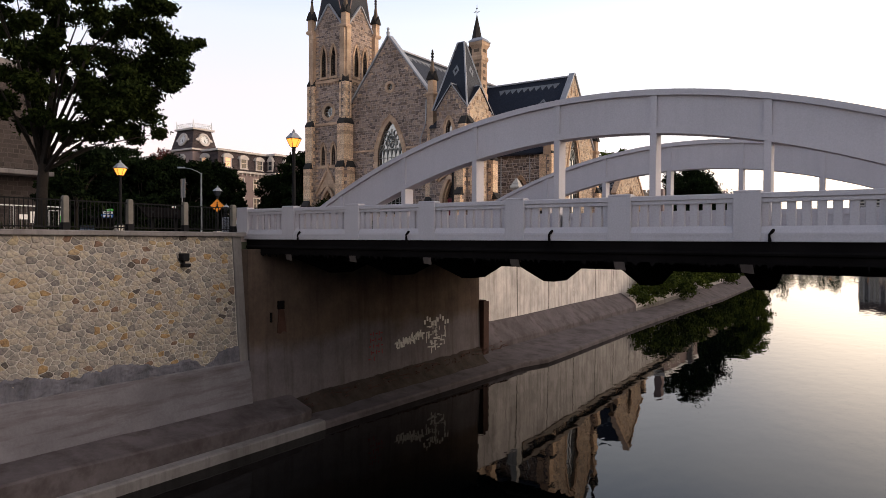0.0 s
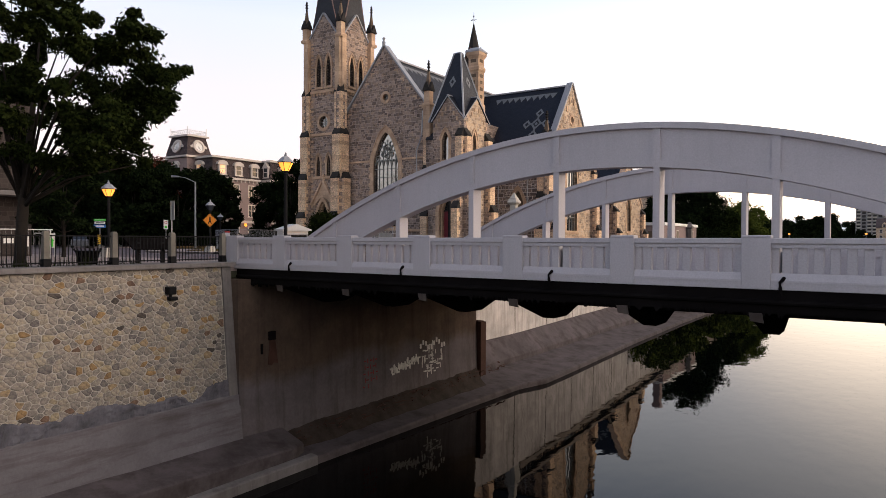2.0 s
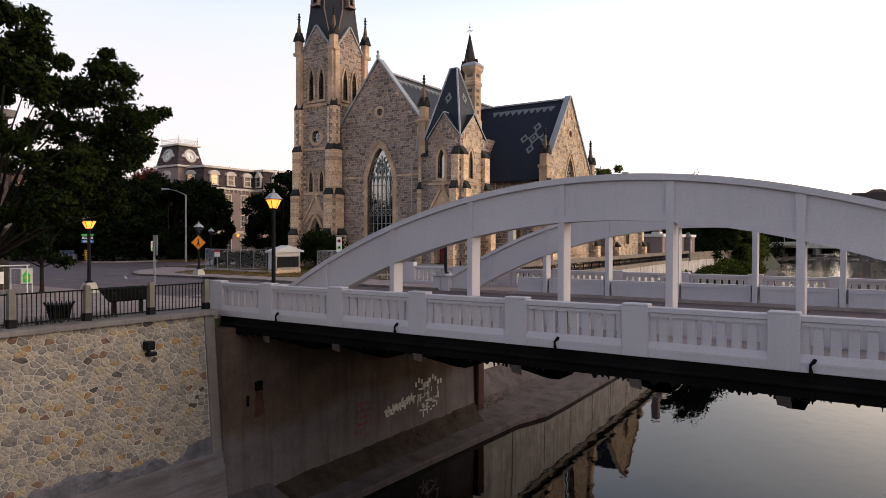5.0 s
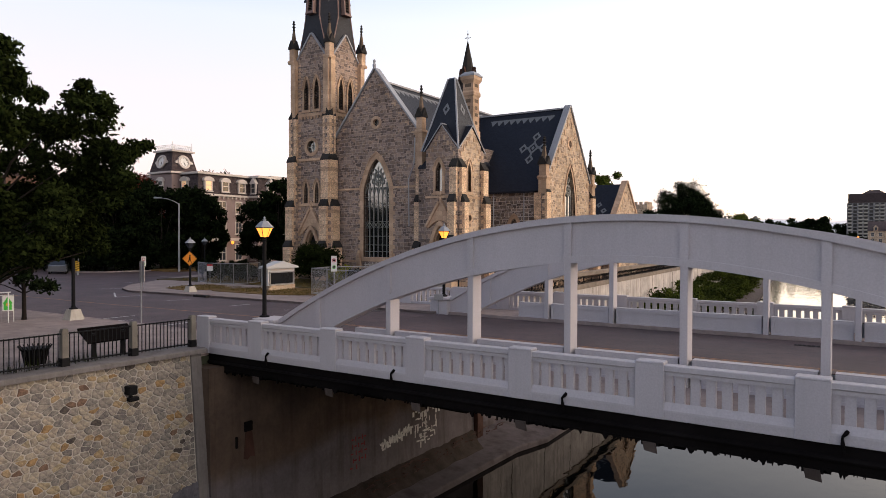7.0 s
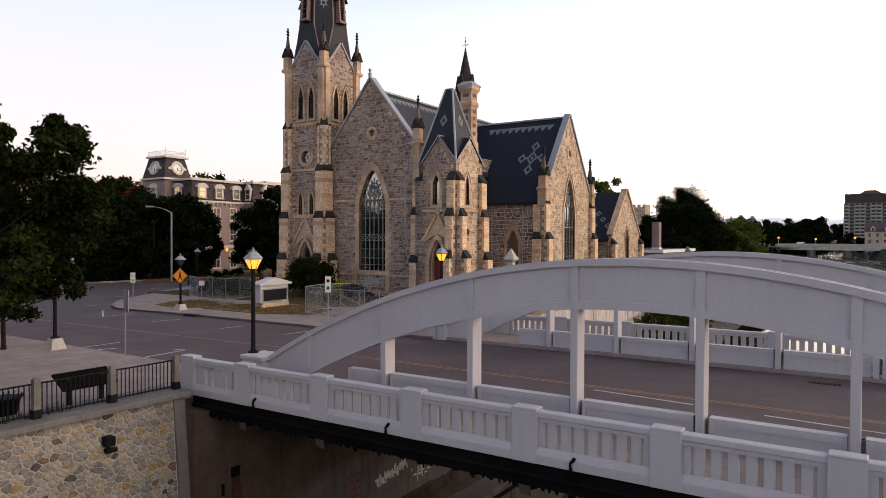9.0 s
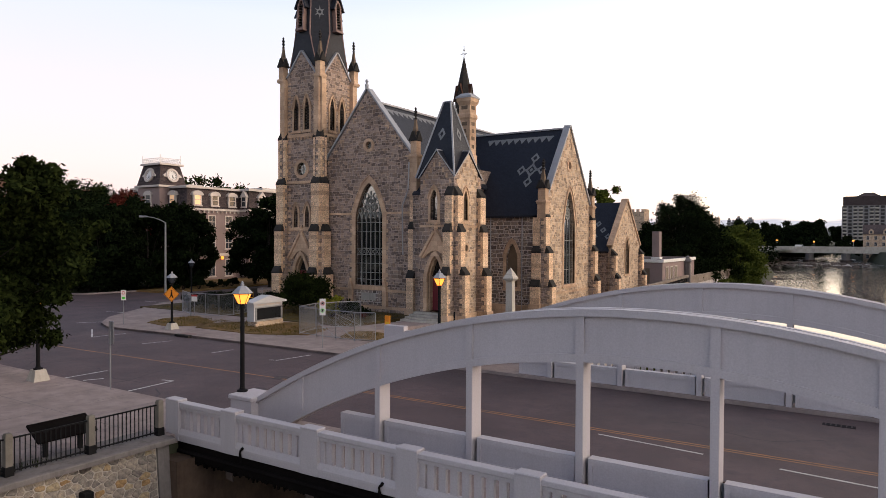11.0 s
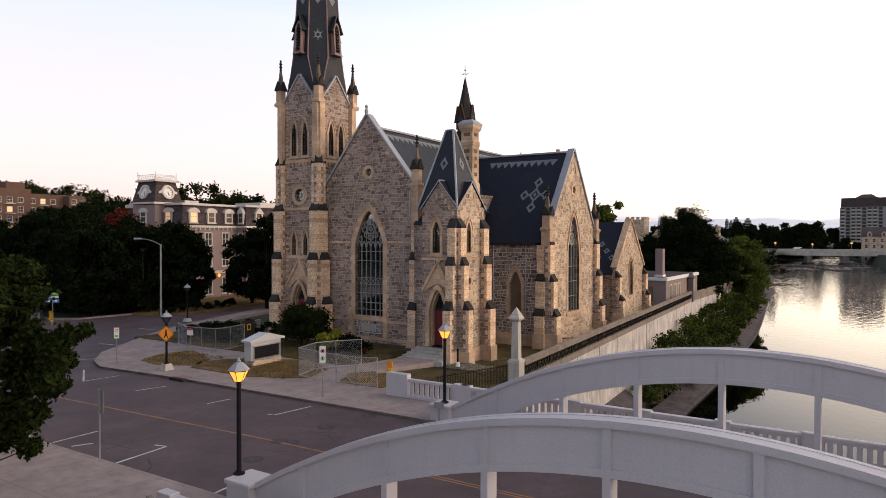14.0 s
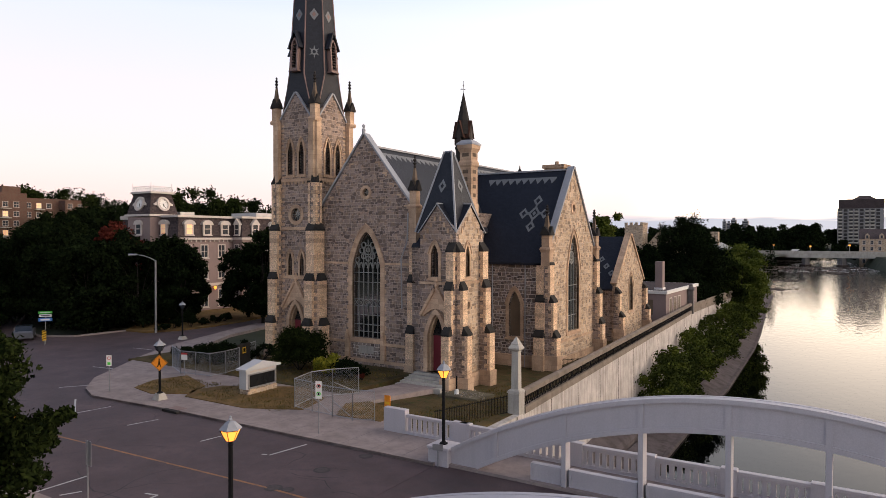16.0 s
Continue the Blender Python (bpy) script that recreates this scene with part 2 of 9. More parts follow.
def masonry(name, c1, c2, mortar, w, h, joint=0.02, wobble=0.12, soot=0.35, bump=0.5, rough=0.9, mixed=False):
    """Coursed stone: blocks w x h metres on upright walls of any of the four ways."""
    m, n, l, p = mat_base(name, rough)
    tc = n.new("ShaderNodeTexCoord").outputs["Object"]
    sp = n.new("ShaderNodeSeparateXYZ")
    l.new(tc, sp.inputs[0])
    ad = n.new("ShaderNodeMath")
    l.new(sp.outputs["X"], ad.inputs[0])
    l.new(sp.outputs["Y"], ad.inputs[1])
    cb = n.new("ShaderNodeCombineXYZ")
    l.new(ad.outputs[0], cb.inputs["X"])
    l.new(sp.outputs["Z"], cb.inputs["Y"])
    wn = noise_tex(n, l, cb.outputs[0], 1.7, 3)
    sh = n.new("ShaderNodeVectorMath")
    sh.operation = "MULTIPLY_ADD"
    sh.inputs[1].default_value = (wobble, wobble, 0)
    l.new(wn.outputs["Color"], sh.inputs[0])
    l.new(cb.outputs[0], sh.inputs[2])
    def courses(bw, bh, shift):
        t = n.new("ShaderNodeTexBrick")
        for key, v in (("Scale", 1.0), ("Brick Width", bw), ("Row Height", bh), ("Mortar Size", joint), ("Mortar Smooth", 0.5), ("Bias", -0.1)):
            t.inputs[key].default_value = v
        t.offset, t.squash, t.squash_frequency = shift, 0.58, 3
        t.inputs["Color1"].default_value = (*c1, 1)
        t.inputs["Color2"].default_value = (*c2, 1)
        t.inputs["Mortar"].default_value = (*mortar, 1)
        l.new(sh.outputs[0], t.inputs["Vector"])
        return t.outputs["Color"], t.outputs["Fac"]

    stone, gap = courses(w, h, 0.43)
    if mixed:
        stone2, gap2 = courses(w * 1.45, h * 1.5, 0.31)
        pick = noise_tex(n, l, cb.outputs[0], 0.9, 2)
        rp = ramp(n, [(0.47, (0, 0, 0)), (0.53, (1, 1, 1))])
        l.new(pick.outputs["Fac"], rp.inputs["Fac"])
        stone = mix(n, l, "MIX", rp.outputs["Color"], stone, stone2)
        gap = mix(n, l, "MIX", rp.outputs["Color"], gap, gap2)
        hue = noise_tex(n, l, cb.outputs[0], 2.6, 2)
        rh = ramp(n, [(0.35, (0.86, 0.88, 0.96)), (0.5, (1.0, 1.0, 1.0)), (0.66, (1.1, 1.0, 0.88))])
        l.new(hue.outputs["Fac"], rh.inputs["Fac"])
        stone = mix(n, l, "MULTIPLY", 0.8, stone, rh.outputs["Color"])
    a = noise_tex(n, l, tc, 0.35, 6)
    ra = ramp(n, [(0.3, (1 - soot,) * 3), (0.65, (1.0,) * 3)])
    l.new(a.outputs["Fac"], ra.inputs["Fac"])
    g = noise_tex(n, l, tc, 14, 6, 0.7)
    rg = ramp(n, [(0.25, (0.65,) * 3), (0.75, (1.0,) * 3)])
    l.new(g.outputs["Fac"], rg.inputs["Fac"])
    c = mix(n, l, "MULTIPLY", 1.0, stone, ra.outputs["Color"])
    c = mix(n, l, "MULTIPLY", 0.85, c, rg.outputs["Color"])
    l.new(c, p.inputs["Base Color"])
    hs = n.new("ShaderNodeMath")
    hs.operation = "SUBTRACT"
    l.new(g.outputs["Fac"], hs.inputs[0])
    l.new(gap, hs.inputs[1])
    bp = n.new("ShaderNodeBump")
    bp.inputs["Strength"].default_value = bump
    bp.inputs["Distance"].default_value = 0.03
    l.new(hs.outputs[0], bp.inputs["Height"])
    l.new(bp.outputs["Normal"], p.inputs["Normal"])
    if rough < 0.8:
        p.inputs["Specular IOR Level"].default_value = 0.3
    return m


def pieces(name, stops, rough=0.85, island=False, grain=22.0, bump=0.4):
    """Pieces of many colours: one colour a piece, with grain."""
    m, n, l, p = mat_base(name, rough)
    tc = n.new("ShaderNodeTexCoord").outputs["Object"]
    if island:
        src = n.new("ShaderNodeNewGeometry").outputs["Random Per Island"]
    else:
        src = n.new("ShaderNodeObjectInfo").outputs["Random"]
    r = ramp(n, stops, "CONSTANT")
    l.new(src, r.inputs["Fac"])
    g = noise_tex(n, l, tc, grain, 8, 0.7)
    h = noise_tex(n, l, tc, 8.0, 5)
    rg = ramp(n, [(0.25, (0.5,) * 3), (0.75, (1.15,) * 3)])
    l.new(g.outputs["Fac"], rg.inputs["Fac"])
    rh = ramp(n, [(0.32, (0.58, 0.57, 0.6)), (0.5, (1.0, 0.98, 0.95)), (0.68, (1.35, 1.3, 1.2))])
    l.new(h.outputs["Fac"], rh.inputs["Fac"])
    c = mix(n, l, "MULTIPLY", 0.9, r.outputs["Color"], rg.outputs["Color"])
    c = mix(n, l, "MULTIPLY", 0.9, c, rh.outputs["Color"])
    l.new(c, p.inputs["Base Color"])
    bp = n.new("ShaderNodeBump")
    bp.inputs["Strength"].default_value = bump
    bp.inputs["Distance"].default_value = 0.05
    l.new(g.outputs["Fac"], bp.inputs["Height"])
    l.new(bp.outputs["Normal"], p.inputs["Normal"])
    return m


def leaf_mat(name, dark, light):
    m, n, l, p = mat_base(name, 0.95)
    p.inputs["Specular IOR Level"].default_value = 0.0
    r = ramp(n, [(0.0, dark), (1.0, light)])
    l.new(n.new("ShaderNodeNewGeometry").outputs["Random Per Island"], r.inputs["Fac"])
    tc = n.new("ShaderNodeTexCoord").outputs["Object"]
    a = noise_tex(n, l, tc, 0.5, 4)
    ra = ramp(n, [(0.3, (0.6,) * 3), (0.7, (1.15,) * 3)])
    l.new(a.outputs["Fac"], ra.inputs["Fac"])
    l.new(mix(n, l, "MULTIPLY", 1.0, r.outputs["Color"], ra.outputs["Color"]), p.inputs["Base Color"])
    return m


def glow(name, colour, strength):
    m, n, l, p = mat_base(name, 0.3)
    p.inputs["Base Color"].default_value = (*colour, 1)
    p.inputs["Emission Color"].default_value = (*colour, 1)
    p.inputs["Emission Strength"].default_value = strength
    return m


def glassy(name, colour, rough=0.06, spec=0.7, ior=1.5):
    m, n, l, p = mat_base(name, rough)
    p.inputs["IOR"].default_value = ior
    p.inputs["Base Color"].default_value = (*colour, 1)
    p.inputs["Specular IOR Level"].default_value = spec
    tc = n.new("ShaderNodeTexCoord").outputs["Object"]
    a = noise_tex(n, l, tc, 2.2, 3)
    bp = n.new("ShaderNodeBump")
    bp.inputs["Strength"].default_value = 0.25
    bp.inputs["Distance"].default_value = 0.02
    l.new(a.outputs["Fac"], bp.inputs["Height"])
    l.new(bp.outputs["Normal"], p.inputs["Normal"])
    return m


def water_mat():
    m, n, l, p = mat_base("river_water", 0.012)
    p.inputs["Base Color"].default_value = (0.0006, 0.001, 0.001, 1)
    p.inputs["IOR"].default_value = 1.33
    p.inputs["Specular IOR Level"].default_value = 0.22
    tc = n.new("ShaderNodeTexCoord").outputs["Object"]
    mp = n.new("ShaderNodeMapping")
    mp.inputs["Scale"].default_value = (1.0, 0.55, 1.0)
    l.new(tc, mp.inputs["Vector"])
    a = noise_tex(n, l, mp.outputs["Vector"], 1.1, 1)
    b = noise_tex(n, l, mp.outputs["Vector"], 4.0, 1)
    s = n.new("ShaderNodeMath")
    s.operation = "MULTIPLY_ADD"
    s.inputs[1].default_value = 0.2
    l.new(b.outputs["Fac"], s.inputs[0])
    l.new(a.outputs["Fac"], s.inputs[2])
    # rougher water far upstream, near the weir
    sp = n.new("ShaderNodeSeparateXYZ")
    l.new(tc, sp.inputs[0])
    mr = n.new("ShaderNodeMapRange")
    mr.inputs["From Min"].default_value, mr.inputs["From Max"].default_value = 100, 250
    mr.inputs["To Min"].default_value, mr.inputs["To Max"].default_value = 0.045, 0.6
    l.new(sp.outputs["Y"], mr.inputs["Value"])
    bp = n.new("ShaderNodeBump")
    bp.inputs["Distance"].default_value = 0.12
    l.new(mr.outputs[0], bp.inputs["Strength"])
    l.new(s.outputs[0], bp.inputs["Height"])
    l.new(bp.outputs["Normal"], p.inputs["Normal"])
    return m


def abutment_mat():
    """Old concrete: a grey flood-washed foot below a wavering tide line, rust runs, and bridge shade coloured into the
    dark brown part above it.
    """
    m, n, l, p = mat_base("rust_stained_shaded_abutment", 0.93)
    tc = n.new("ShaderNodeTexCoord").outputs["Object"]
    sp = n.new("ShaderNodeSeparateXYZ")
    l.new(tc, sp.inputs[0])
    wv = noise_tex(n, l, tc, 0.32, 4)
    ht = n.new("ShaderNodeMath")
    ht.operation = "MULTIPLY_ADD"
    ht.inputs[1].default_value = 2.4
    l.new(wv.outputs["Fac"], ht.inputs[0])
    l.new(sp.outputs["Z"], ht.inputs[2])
    # mask from the pale foot up to the part darkened as deck shade
    tide_shade = n.new("ShaderNodeMapRange")
    tide_shade.inputs["From Min"].default_value, tide_shade.inputs["From Max"].default_value = -3.75, -3.0
    l.new(ht.outputs[0], tide_shade.inputs["Value"])
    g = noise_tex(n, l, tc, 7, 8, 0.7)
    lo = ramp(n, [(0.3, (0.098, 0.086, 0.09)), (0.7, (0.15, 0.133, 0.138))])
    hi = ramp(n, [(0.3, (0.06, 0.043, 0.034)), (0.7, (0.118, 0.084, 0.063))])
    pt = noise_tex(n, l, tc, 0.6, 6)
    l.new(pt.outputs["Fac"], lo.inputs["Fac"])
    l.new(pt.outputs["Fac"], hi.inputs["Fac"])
    col = mix(n, l, "MIX", tide_shade.outputs[0], lo.outputs["Color"], hi.outputs["Color"])
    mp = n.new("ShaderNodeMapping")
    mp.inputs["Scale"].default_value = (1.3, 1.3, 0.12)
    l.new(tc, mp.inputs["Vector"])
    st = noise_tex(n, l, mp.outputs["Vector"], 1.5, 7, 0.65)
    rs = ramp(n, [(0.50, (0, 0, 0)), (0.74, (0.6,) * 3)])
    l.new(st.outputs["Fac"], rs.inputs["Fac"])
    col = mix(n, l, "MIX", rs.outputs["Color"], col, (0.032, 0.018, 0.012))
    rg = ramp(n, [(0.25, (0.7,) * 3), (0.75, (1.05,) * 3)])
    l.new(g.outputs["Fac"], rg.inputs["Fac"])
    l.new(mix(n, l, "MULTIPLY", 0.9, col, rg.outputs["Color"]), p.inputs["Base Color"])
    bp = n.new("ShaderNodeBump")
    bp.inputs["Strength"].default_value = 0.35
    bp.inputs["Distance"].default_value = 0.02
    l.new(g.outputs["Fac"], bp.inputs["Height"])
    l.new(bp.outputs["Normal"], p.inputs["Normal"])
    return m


M_PAINT = surface("grey_bridge_paint", (0.485, 0.46, 0.485), 0.6, 0.05, 22, 0.35, 0.06, stain=(0.33, 0.315, 0.325), stain_amount=0.28, streak=True, fine=1.7)
M_CONC = surface("weathered_concrete", (0.18, 0.165, 0.16), 0.9, 0.22, 9, 0.5, 0.25, stain=(0.06, 0.05, 0.046), stain_amount=0.6, streak=True)
M_CONC_PALE = surface("pale_concrete", (0.46, 0.43, 0.38), 0.9, 0.15, 9, 0.4, 0.2, stain=(0.16, 0.145, 0.13), stain_amount=0.5, streak=True)
M_RIVERWALL = surface("mottled_river_wall", (0.53, 0.485, 0.45), 0.9, 0.25, 12, 0.8, 0.25, stain=(0.17, 0.145, 0.125), stain_amount=0.7, streak=True, fine=1.6)
M_CONC_DARK = surface("sooty_concrete", (0.085, 0.068, 0.06), 0.92, 0.3, 8, 0.4, 0.3, stain=(0.03, 0.022, 0.018), stain_amount=0.8, streak=True)
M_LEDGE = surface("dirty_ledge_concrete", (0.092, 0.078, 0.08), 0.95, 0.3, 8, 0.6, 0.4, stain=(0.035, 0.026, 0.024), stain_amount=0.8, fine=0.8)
# near-black base puts deep shade into the bridge underside; also serves black fittings
M_UNDER = surface("deep_shade_and_black_parts", (0.009, 0.008, 0.008), 0.95, 0.3, 8, 0.7, 0.2)
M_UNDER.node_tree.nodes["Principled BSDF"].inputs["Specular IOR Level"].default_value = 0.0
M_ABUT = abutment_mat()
M_PLINTH = surface("stained_plinth_concrete", (0.162, 0.15, 0.162), 0.92, 0.22, 10, 0.45, 0.35, stain=(0.06, 0.046, 0.042), stain_amount=0.75, streak="level", fine=0.9)
M_PARA = surface("tan_parapet_stone", (0.23, 0.19, 0.155), 0.9, 0.2, 10, 0.8, 0.3, stain=(0.09, 0.075, 0.065), stain_amount=0.6)
M_SPRAY = surface("faded_white_spray", (0.55, 0.53, 0.5), 0.9, 0.3, 25, 4.0, 0.1)
M_SPRAY_RED = surface("faded_red_spray", (0.2, 0.035, 0.04), 0.9, 0.3, 25, 4.0, 0.1)
M_MUD = surface("damp_river_mud", (0.04, 0.03, 0.024), 0.9, 0.4, 12, 1.5, 0.8)
M_RUST = surface("rusty_iron", (0.06, 0.03, 0.022), 0.85, 0.3, 14, 1.5, 0.4)
M_MORTAR = surface("pale_mortar", (0.41, 0.375, 0.33), 0.95, 0.15, 30, 1.0, 0.4)
M_CEMENT = surface("grey_cement_render", (0.115, 0.112, 0.128), 0.95, 0.35, 9, 1.5, 1.0)
M_ASPHALT = surface("worn_asphalt", (0.082, 0.053, 0.055), 0.75, 0.38, 40, 0.35, 0.4, stain=(0.048, 0.036, 0.041), stain_amount=0.8, fine=1.8)
M_WALK = surface("concrete_pavement", (0.30, 0.245, 0.23), 0.88, 0.2, 30, 0.7, 0.2, stain=(0.17, 0.142, 0.136), stain_amount=0.65, fine=1.7)
M_LINE = surface("worn_white_line", (0.55, 0.54, 0.52), 0.7, 0.2, 20, 2.0, 0.05, stain=(0.1, 0.1, 0.1), stain_amount=0.6)
M_YELLOW = surface("worn_yellow_line", (0.32, 0.145, 0.05), 0.7, 0.2, 20, 2.0, 0.05, stain=(0.09, 0.065, 0.055), stain_amount=0.95)
M_IRON = surface("worn_cast_iron", (0.045, 0.035, 0.034), 0.7, 0.3, 30, 3.0, 0.5)
M_TAR = surface("tar_patch", (0.042, 0.034, 0.037), 0.8, 0.3, 30, 2.0, 0.2)
M_EARTH = surface("bare_earth", (0.12, 0.105, 0.07), 0.95, 0.3, 6, 0.6, 0.5)
M_LAWN = surface("parched_lawn", (0.17, 0.105, 0.042), 0.95, 0.4, 40, 0.7, 0.9, stain=(0.06, 0.056, 0.018), stain_amount=0.75)
M_LAWN_GREEN = surface("half_green_lawn", (0.085, 0.06, 0.026), 0.95, 0.45, 40, 0.6, 0.9, stain=(0.03, 0.046, 0.012), stain_amount=0.95)
M_FOREST_FLOOR = surface("dark_ground", (0.05, 0.055, 0.035), 0.95, 0.3, 3, 0.2, 0.3)
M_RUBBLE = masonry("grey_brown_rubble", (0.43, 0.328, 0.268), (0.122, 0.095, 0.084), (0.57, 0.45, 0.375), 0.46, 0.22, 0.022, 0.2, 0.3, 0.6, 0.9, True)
# paler copy of the rubble: east light coloured into church walls, buff stone elsewhere
M_RUBBLE_WARM = masonry("buff_and_east_lit_rubble", (0.68, 0.52, 0.37), (0.225, 0.168, 0.13), (0.71, 0.575, 0.445), 0.46, 0.22, 0.02, 0.2, 0.25, 0.6, 0.9, True)
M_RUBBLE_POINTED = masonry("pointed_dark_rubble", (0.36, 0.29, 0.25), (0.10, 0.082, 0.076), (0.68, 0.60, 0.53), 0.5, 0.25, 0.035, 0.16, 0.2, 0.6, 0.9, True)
M_ASHLAR = masonry("tan_ashlar", (0.74, 0.525, 0.36), (0.57, 0.385, 0.262), (0.45, 0.31, 0.22), 0.62, 0.4, 0.01, 0.05, 0.5, 0.4)
ASHLAR_HUES = [(0.0, (0.742, 0.540, 0.373)), (0.2, (0.678, 0.485, 0.331)), (0.4, (0.784, 0.590, 0.414)), (0.58, (0.710, 0.500, 0.340)), (0.74, (0.604, 0.430, 0.299)), (0.88, (0.742, 0.560, 0.405)), (0.96, (0.488, 0.345, 0.244))]
M_BLOCKS = pieces("tan_dressed_blocks", ASHLAR_HUES, 0.9, True, 16.0, 0.15)
M_BROWNSTONE = surface("weathered_brown_stone", (0.17, 0.125, 0.09), 0.9, 0.35, 9, 1.4, 0.4, stain=(0.03, 0.026, 0.024), stain_amount=0.8)
M_CAP = surface("blackened_stone", (0.035, 0.032, 0.03), 0.9, 0.3, 9, 1.2, 0.3)
M_SLATE = masonry("dark_slate", (0.016, 0.019, 0.030), (0.010, 0.012, 0.020), (0.006, 0.007, 0.011), 0.28, 0.16, 0.006, 0.0, 0.2, 0.25, 0.55)
M_SLATE_PALE = surface("pale_slate", (0.17, 0.18, 0.19), 0.7, 0.12, 14, 1.2, 0.1)
M_SLATE_PINK = surface("pink_slate", (0.22, 0.13, 0.12), 0.7, 0.12, 14, 1.2, 0.1)
M_LEAD = surface("lead_flashing", (0.30, 0.31, 0.335), 0.5, 0.1, 8, 0.8, 0.08)
M_ROSEWOOD = surface("pink_brown_ridge_roll", (0.22, 0.14, 0.12), 0.7, 0.15, 8, 0.8, 0.1)
M_GLASS_DARK = glassy("dark_leaded_glass", (0.012, 0.013, 0.015), 0.2, 0.35)
M_GLASS_CHURCH = glassy("storm_glazed_church_glass", (0.012, 0.013, 0.016), 0.05, 1.0, 2.15)
M_GLASS_AMBER = surface("brown_window_board", (0.14, 0.10, 0.065), 0.6, 0.15, 8, 0.8, 0.1)
M_TRACERY = surface("grey_green_tracery", (0.25, 0.25, 0.23), 0.6, 0.1, 10, 1.0, 0.05)
M_REDDOOR = surface("dark_red_door_paint", (0.17, 0.012, 0.024), 0.5, 0.15, 20, 1.0, 0.06)
M_LOUVRE = surface("dark_louvre_wood", (0.035, 0.025, 0.022), 0.8, 0.2, 12, 1.0, 0.1)
M_BLACK = surface("black_painted_metal", (0.008, 0.008, 0.009), 0.7, 0.2, 20, 1.5, 0.04)
M_BLACK.node_tree.nodes["Principled BSDF"].inputs["Specular IOR Level"].default_value = 0.12
M_CARPAINT = surface("grey_car_paint", (0.10, 0.105, 0.12), 0.3, 0.05, 20, 1.5, 0.0)
M_STEEL = surface("galvanised_steel", (0.36, 0.36, 0.37), 0.45, 0.12, 20, 1.0, 0.04, metal=0.7)
M_POST = surface("weathered_timber", (0.17, 0.155, 0.135), 0.9, 0.25, 30, 1.5, 0.4)
M_WHITE = surface("white_paint", (0.74, 0.73, 0.70), 0.5, 0.06, 12, 0.8, 0.04)
M_BOARD = surface("grey_white_board_paint", (0.50, 0.50, 0.51), 0.55, 0.06, 12, 0.8, 0.04)
M_CREAM = surface("cream_trim", (0.55, 0.485, 0.44), 0.7, 0.08, 10, 0.6, 0.05)
M_ORANGE = surface("orange_sign_sheet", (0.80, 0.27, 0.015), 0.4, 0.05, 12, 1.0, 0.0)
M_GREEN = surface("bright_green_sign", (0.06, 0.55, 0.05), 0.4, 0.05, 12, 1.0, 0.0)
M_BLUE = surface("blue_sign", (0.03, 0.16, 0.5), 0.4, 0.05, 12, 1.0, 0.0)
M_RED = surface("red_sign_paint", (0.5, 0.03, 0.03), 0.4, 0.05, 12, 1.0, 0.0)
M_YELSIGN = surface("yellow_sign_paint", (0.8, 0.45, 0.02), 0.4, 0.05, 12, 1.0, 0.0)
M_BARK = surface("dark_bark", (0.022, 0.018, 0.015), 0.95, 0.3, 16, 2.0, 0.8)
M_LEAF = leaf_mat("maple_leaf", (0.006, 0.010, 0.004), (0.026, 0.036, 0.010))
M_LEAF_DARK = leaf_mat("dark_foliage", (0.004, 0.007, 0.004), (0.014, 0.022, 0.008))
M_LEAF_BRIGHT = leaf_mat("bright_foliage", (0.04, 0.056, 0.012), (0.105, 0.125, 0.024))
M_LEAF_MID = leaf_mat("mid_green_foliage", (0.016, 0.024, 0.007), (0.06, 0.075, 0.018))
M_LEAF_YEL = leaf_mat("yellow_shrub", (0.08, 0.1, 0.015), (0.30, 0.27, 0.03))
M_GRASS = leaf_mat("dry_grass_blades", (0.05, 0.05, 0.014), (0.20, 0.135, 0.05))
M_LEAF_RED = leaf_mat("reddish_foliage", (0.06, 0.015, 0.012), (0.12, 0.03, 0.02))
M_AMBER = glow("amber_lantern_glass", (1.0, 0.36, 0.05), 1.75)
M_WARMWIN = glow("lit_window", (1.0, 0.58, 0.30), 0.32)
M_WATER = water_mat()
STONE_HUES = [(0.0, (0.270, 0.243, 0.215)), (0.14, (0.210, 0.194, 0.181)), (0.26, (0.310, 0.271, 0.224)), (0.42, (0.239, 0.215, 0.195)), (0.56, (0.299, 0.267, 0.235)), (0.68, (0.335, 0.296, 0.239)),
              (0.80, (0.329, 0.277, 0.191)), (0.86, (0.170, 0.155, 0.147)), (0.905, (0.310, 0.233, 0.144)), (0.94, (0.289, 0.190, 0.096)), (0.965, (0.170, 0.111, 0.081)), (0.987, (0.085, 0.073, 0.067))]
M_STONES = pieces("field_stones", STONE_HUES)
M_STONES_ISL = pieces("field_stones_small", STONE_HUES, island=True)
M_MANSARD = masonry("mansard_slate", (0.105, 0.08, 0.08), (0.045, 0.036, 0.038), (0.04, 0.033, 0.034), 0.35, 0.22, 0.01, 0.0, 0.2, 0.2)
M_HOUSE = masonry("dark_house_stone", (0.075, 0.06, 0.055), (0.04, 0.033, 0.031), (0.09, 0.075, 0.068), 0.5, 0.25, 0.02, 0.2, 0.3, 0.5)
M_STUCCO = surface("taupe_stucco", (0.265, 0.2, 0.188), 0.9, 0.08, 12, 0.5, 0.1)
M_BRICK = masonry("brown_brick", (0.15, 0.08, 0.058), (0.11, 0.06, 0.045), (0.14, 0.11, 0.09), 0.24, 0.08, 0.01, 0.0, 0.15, 0.2)
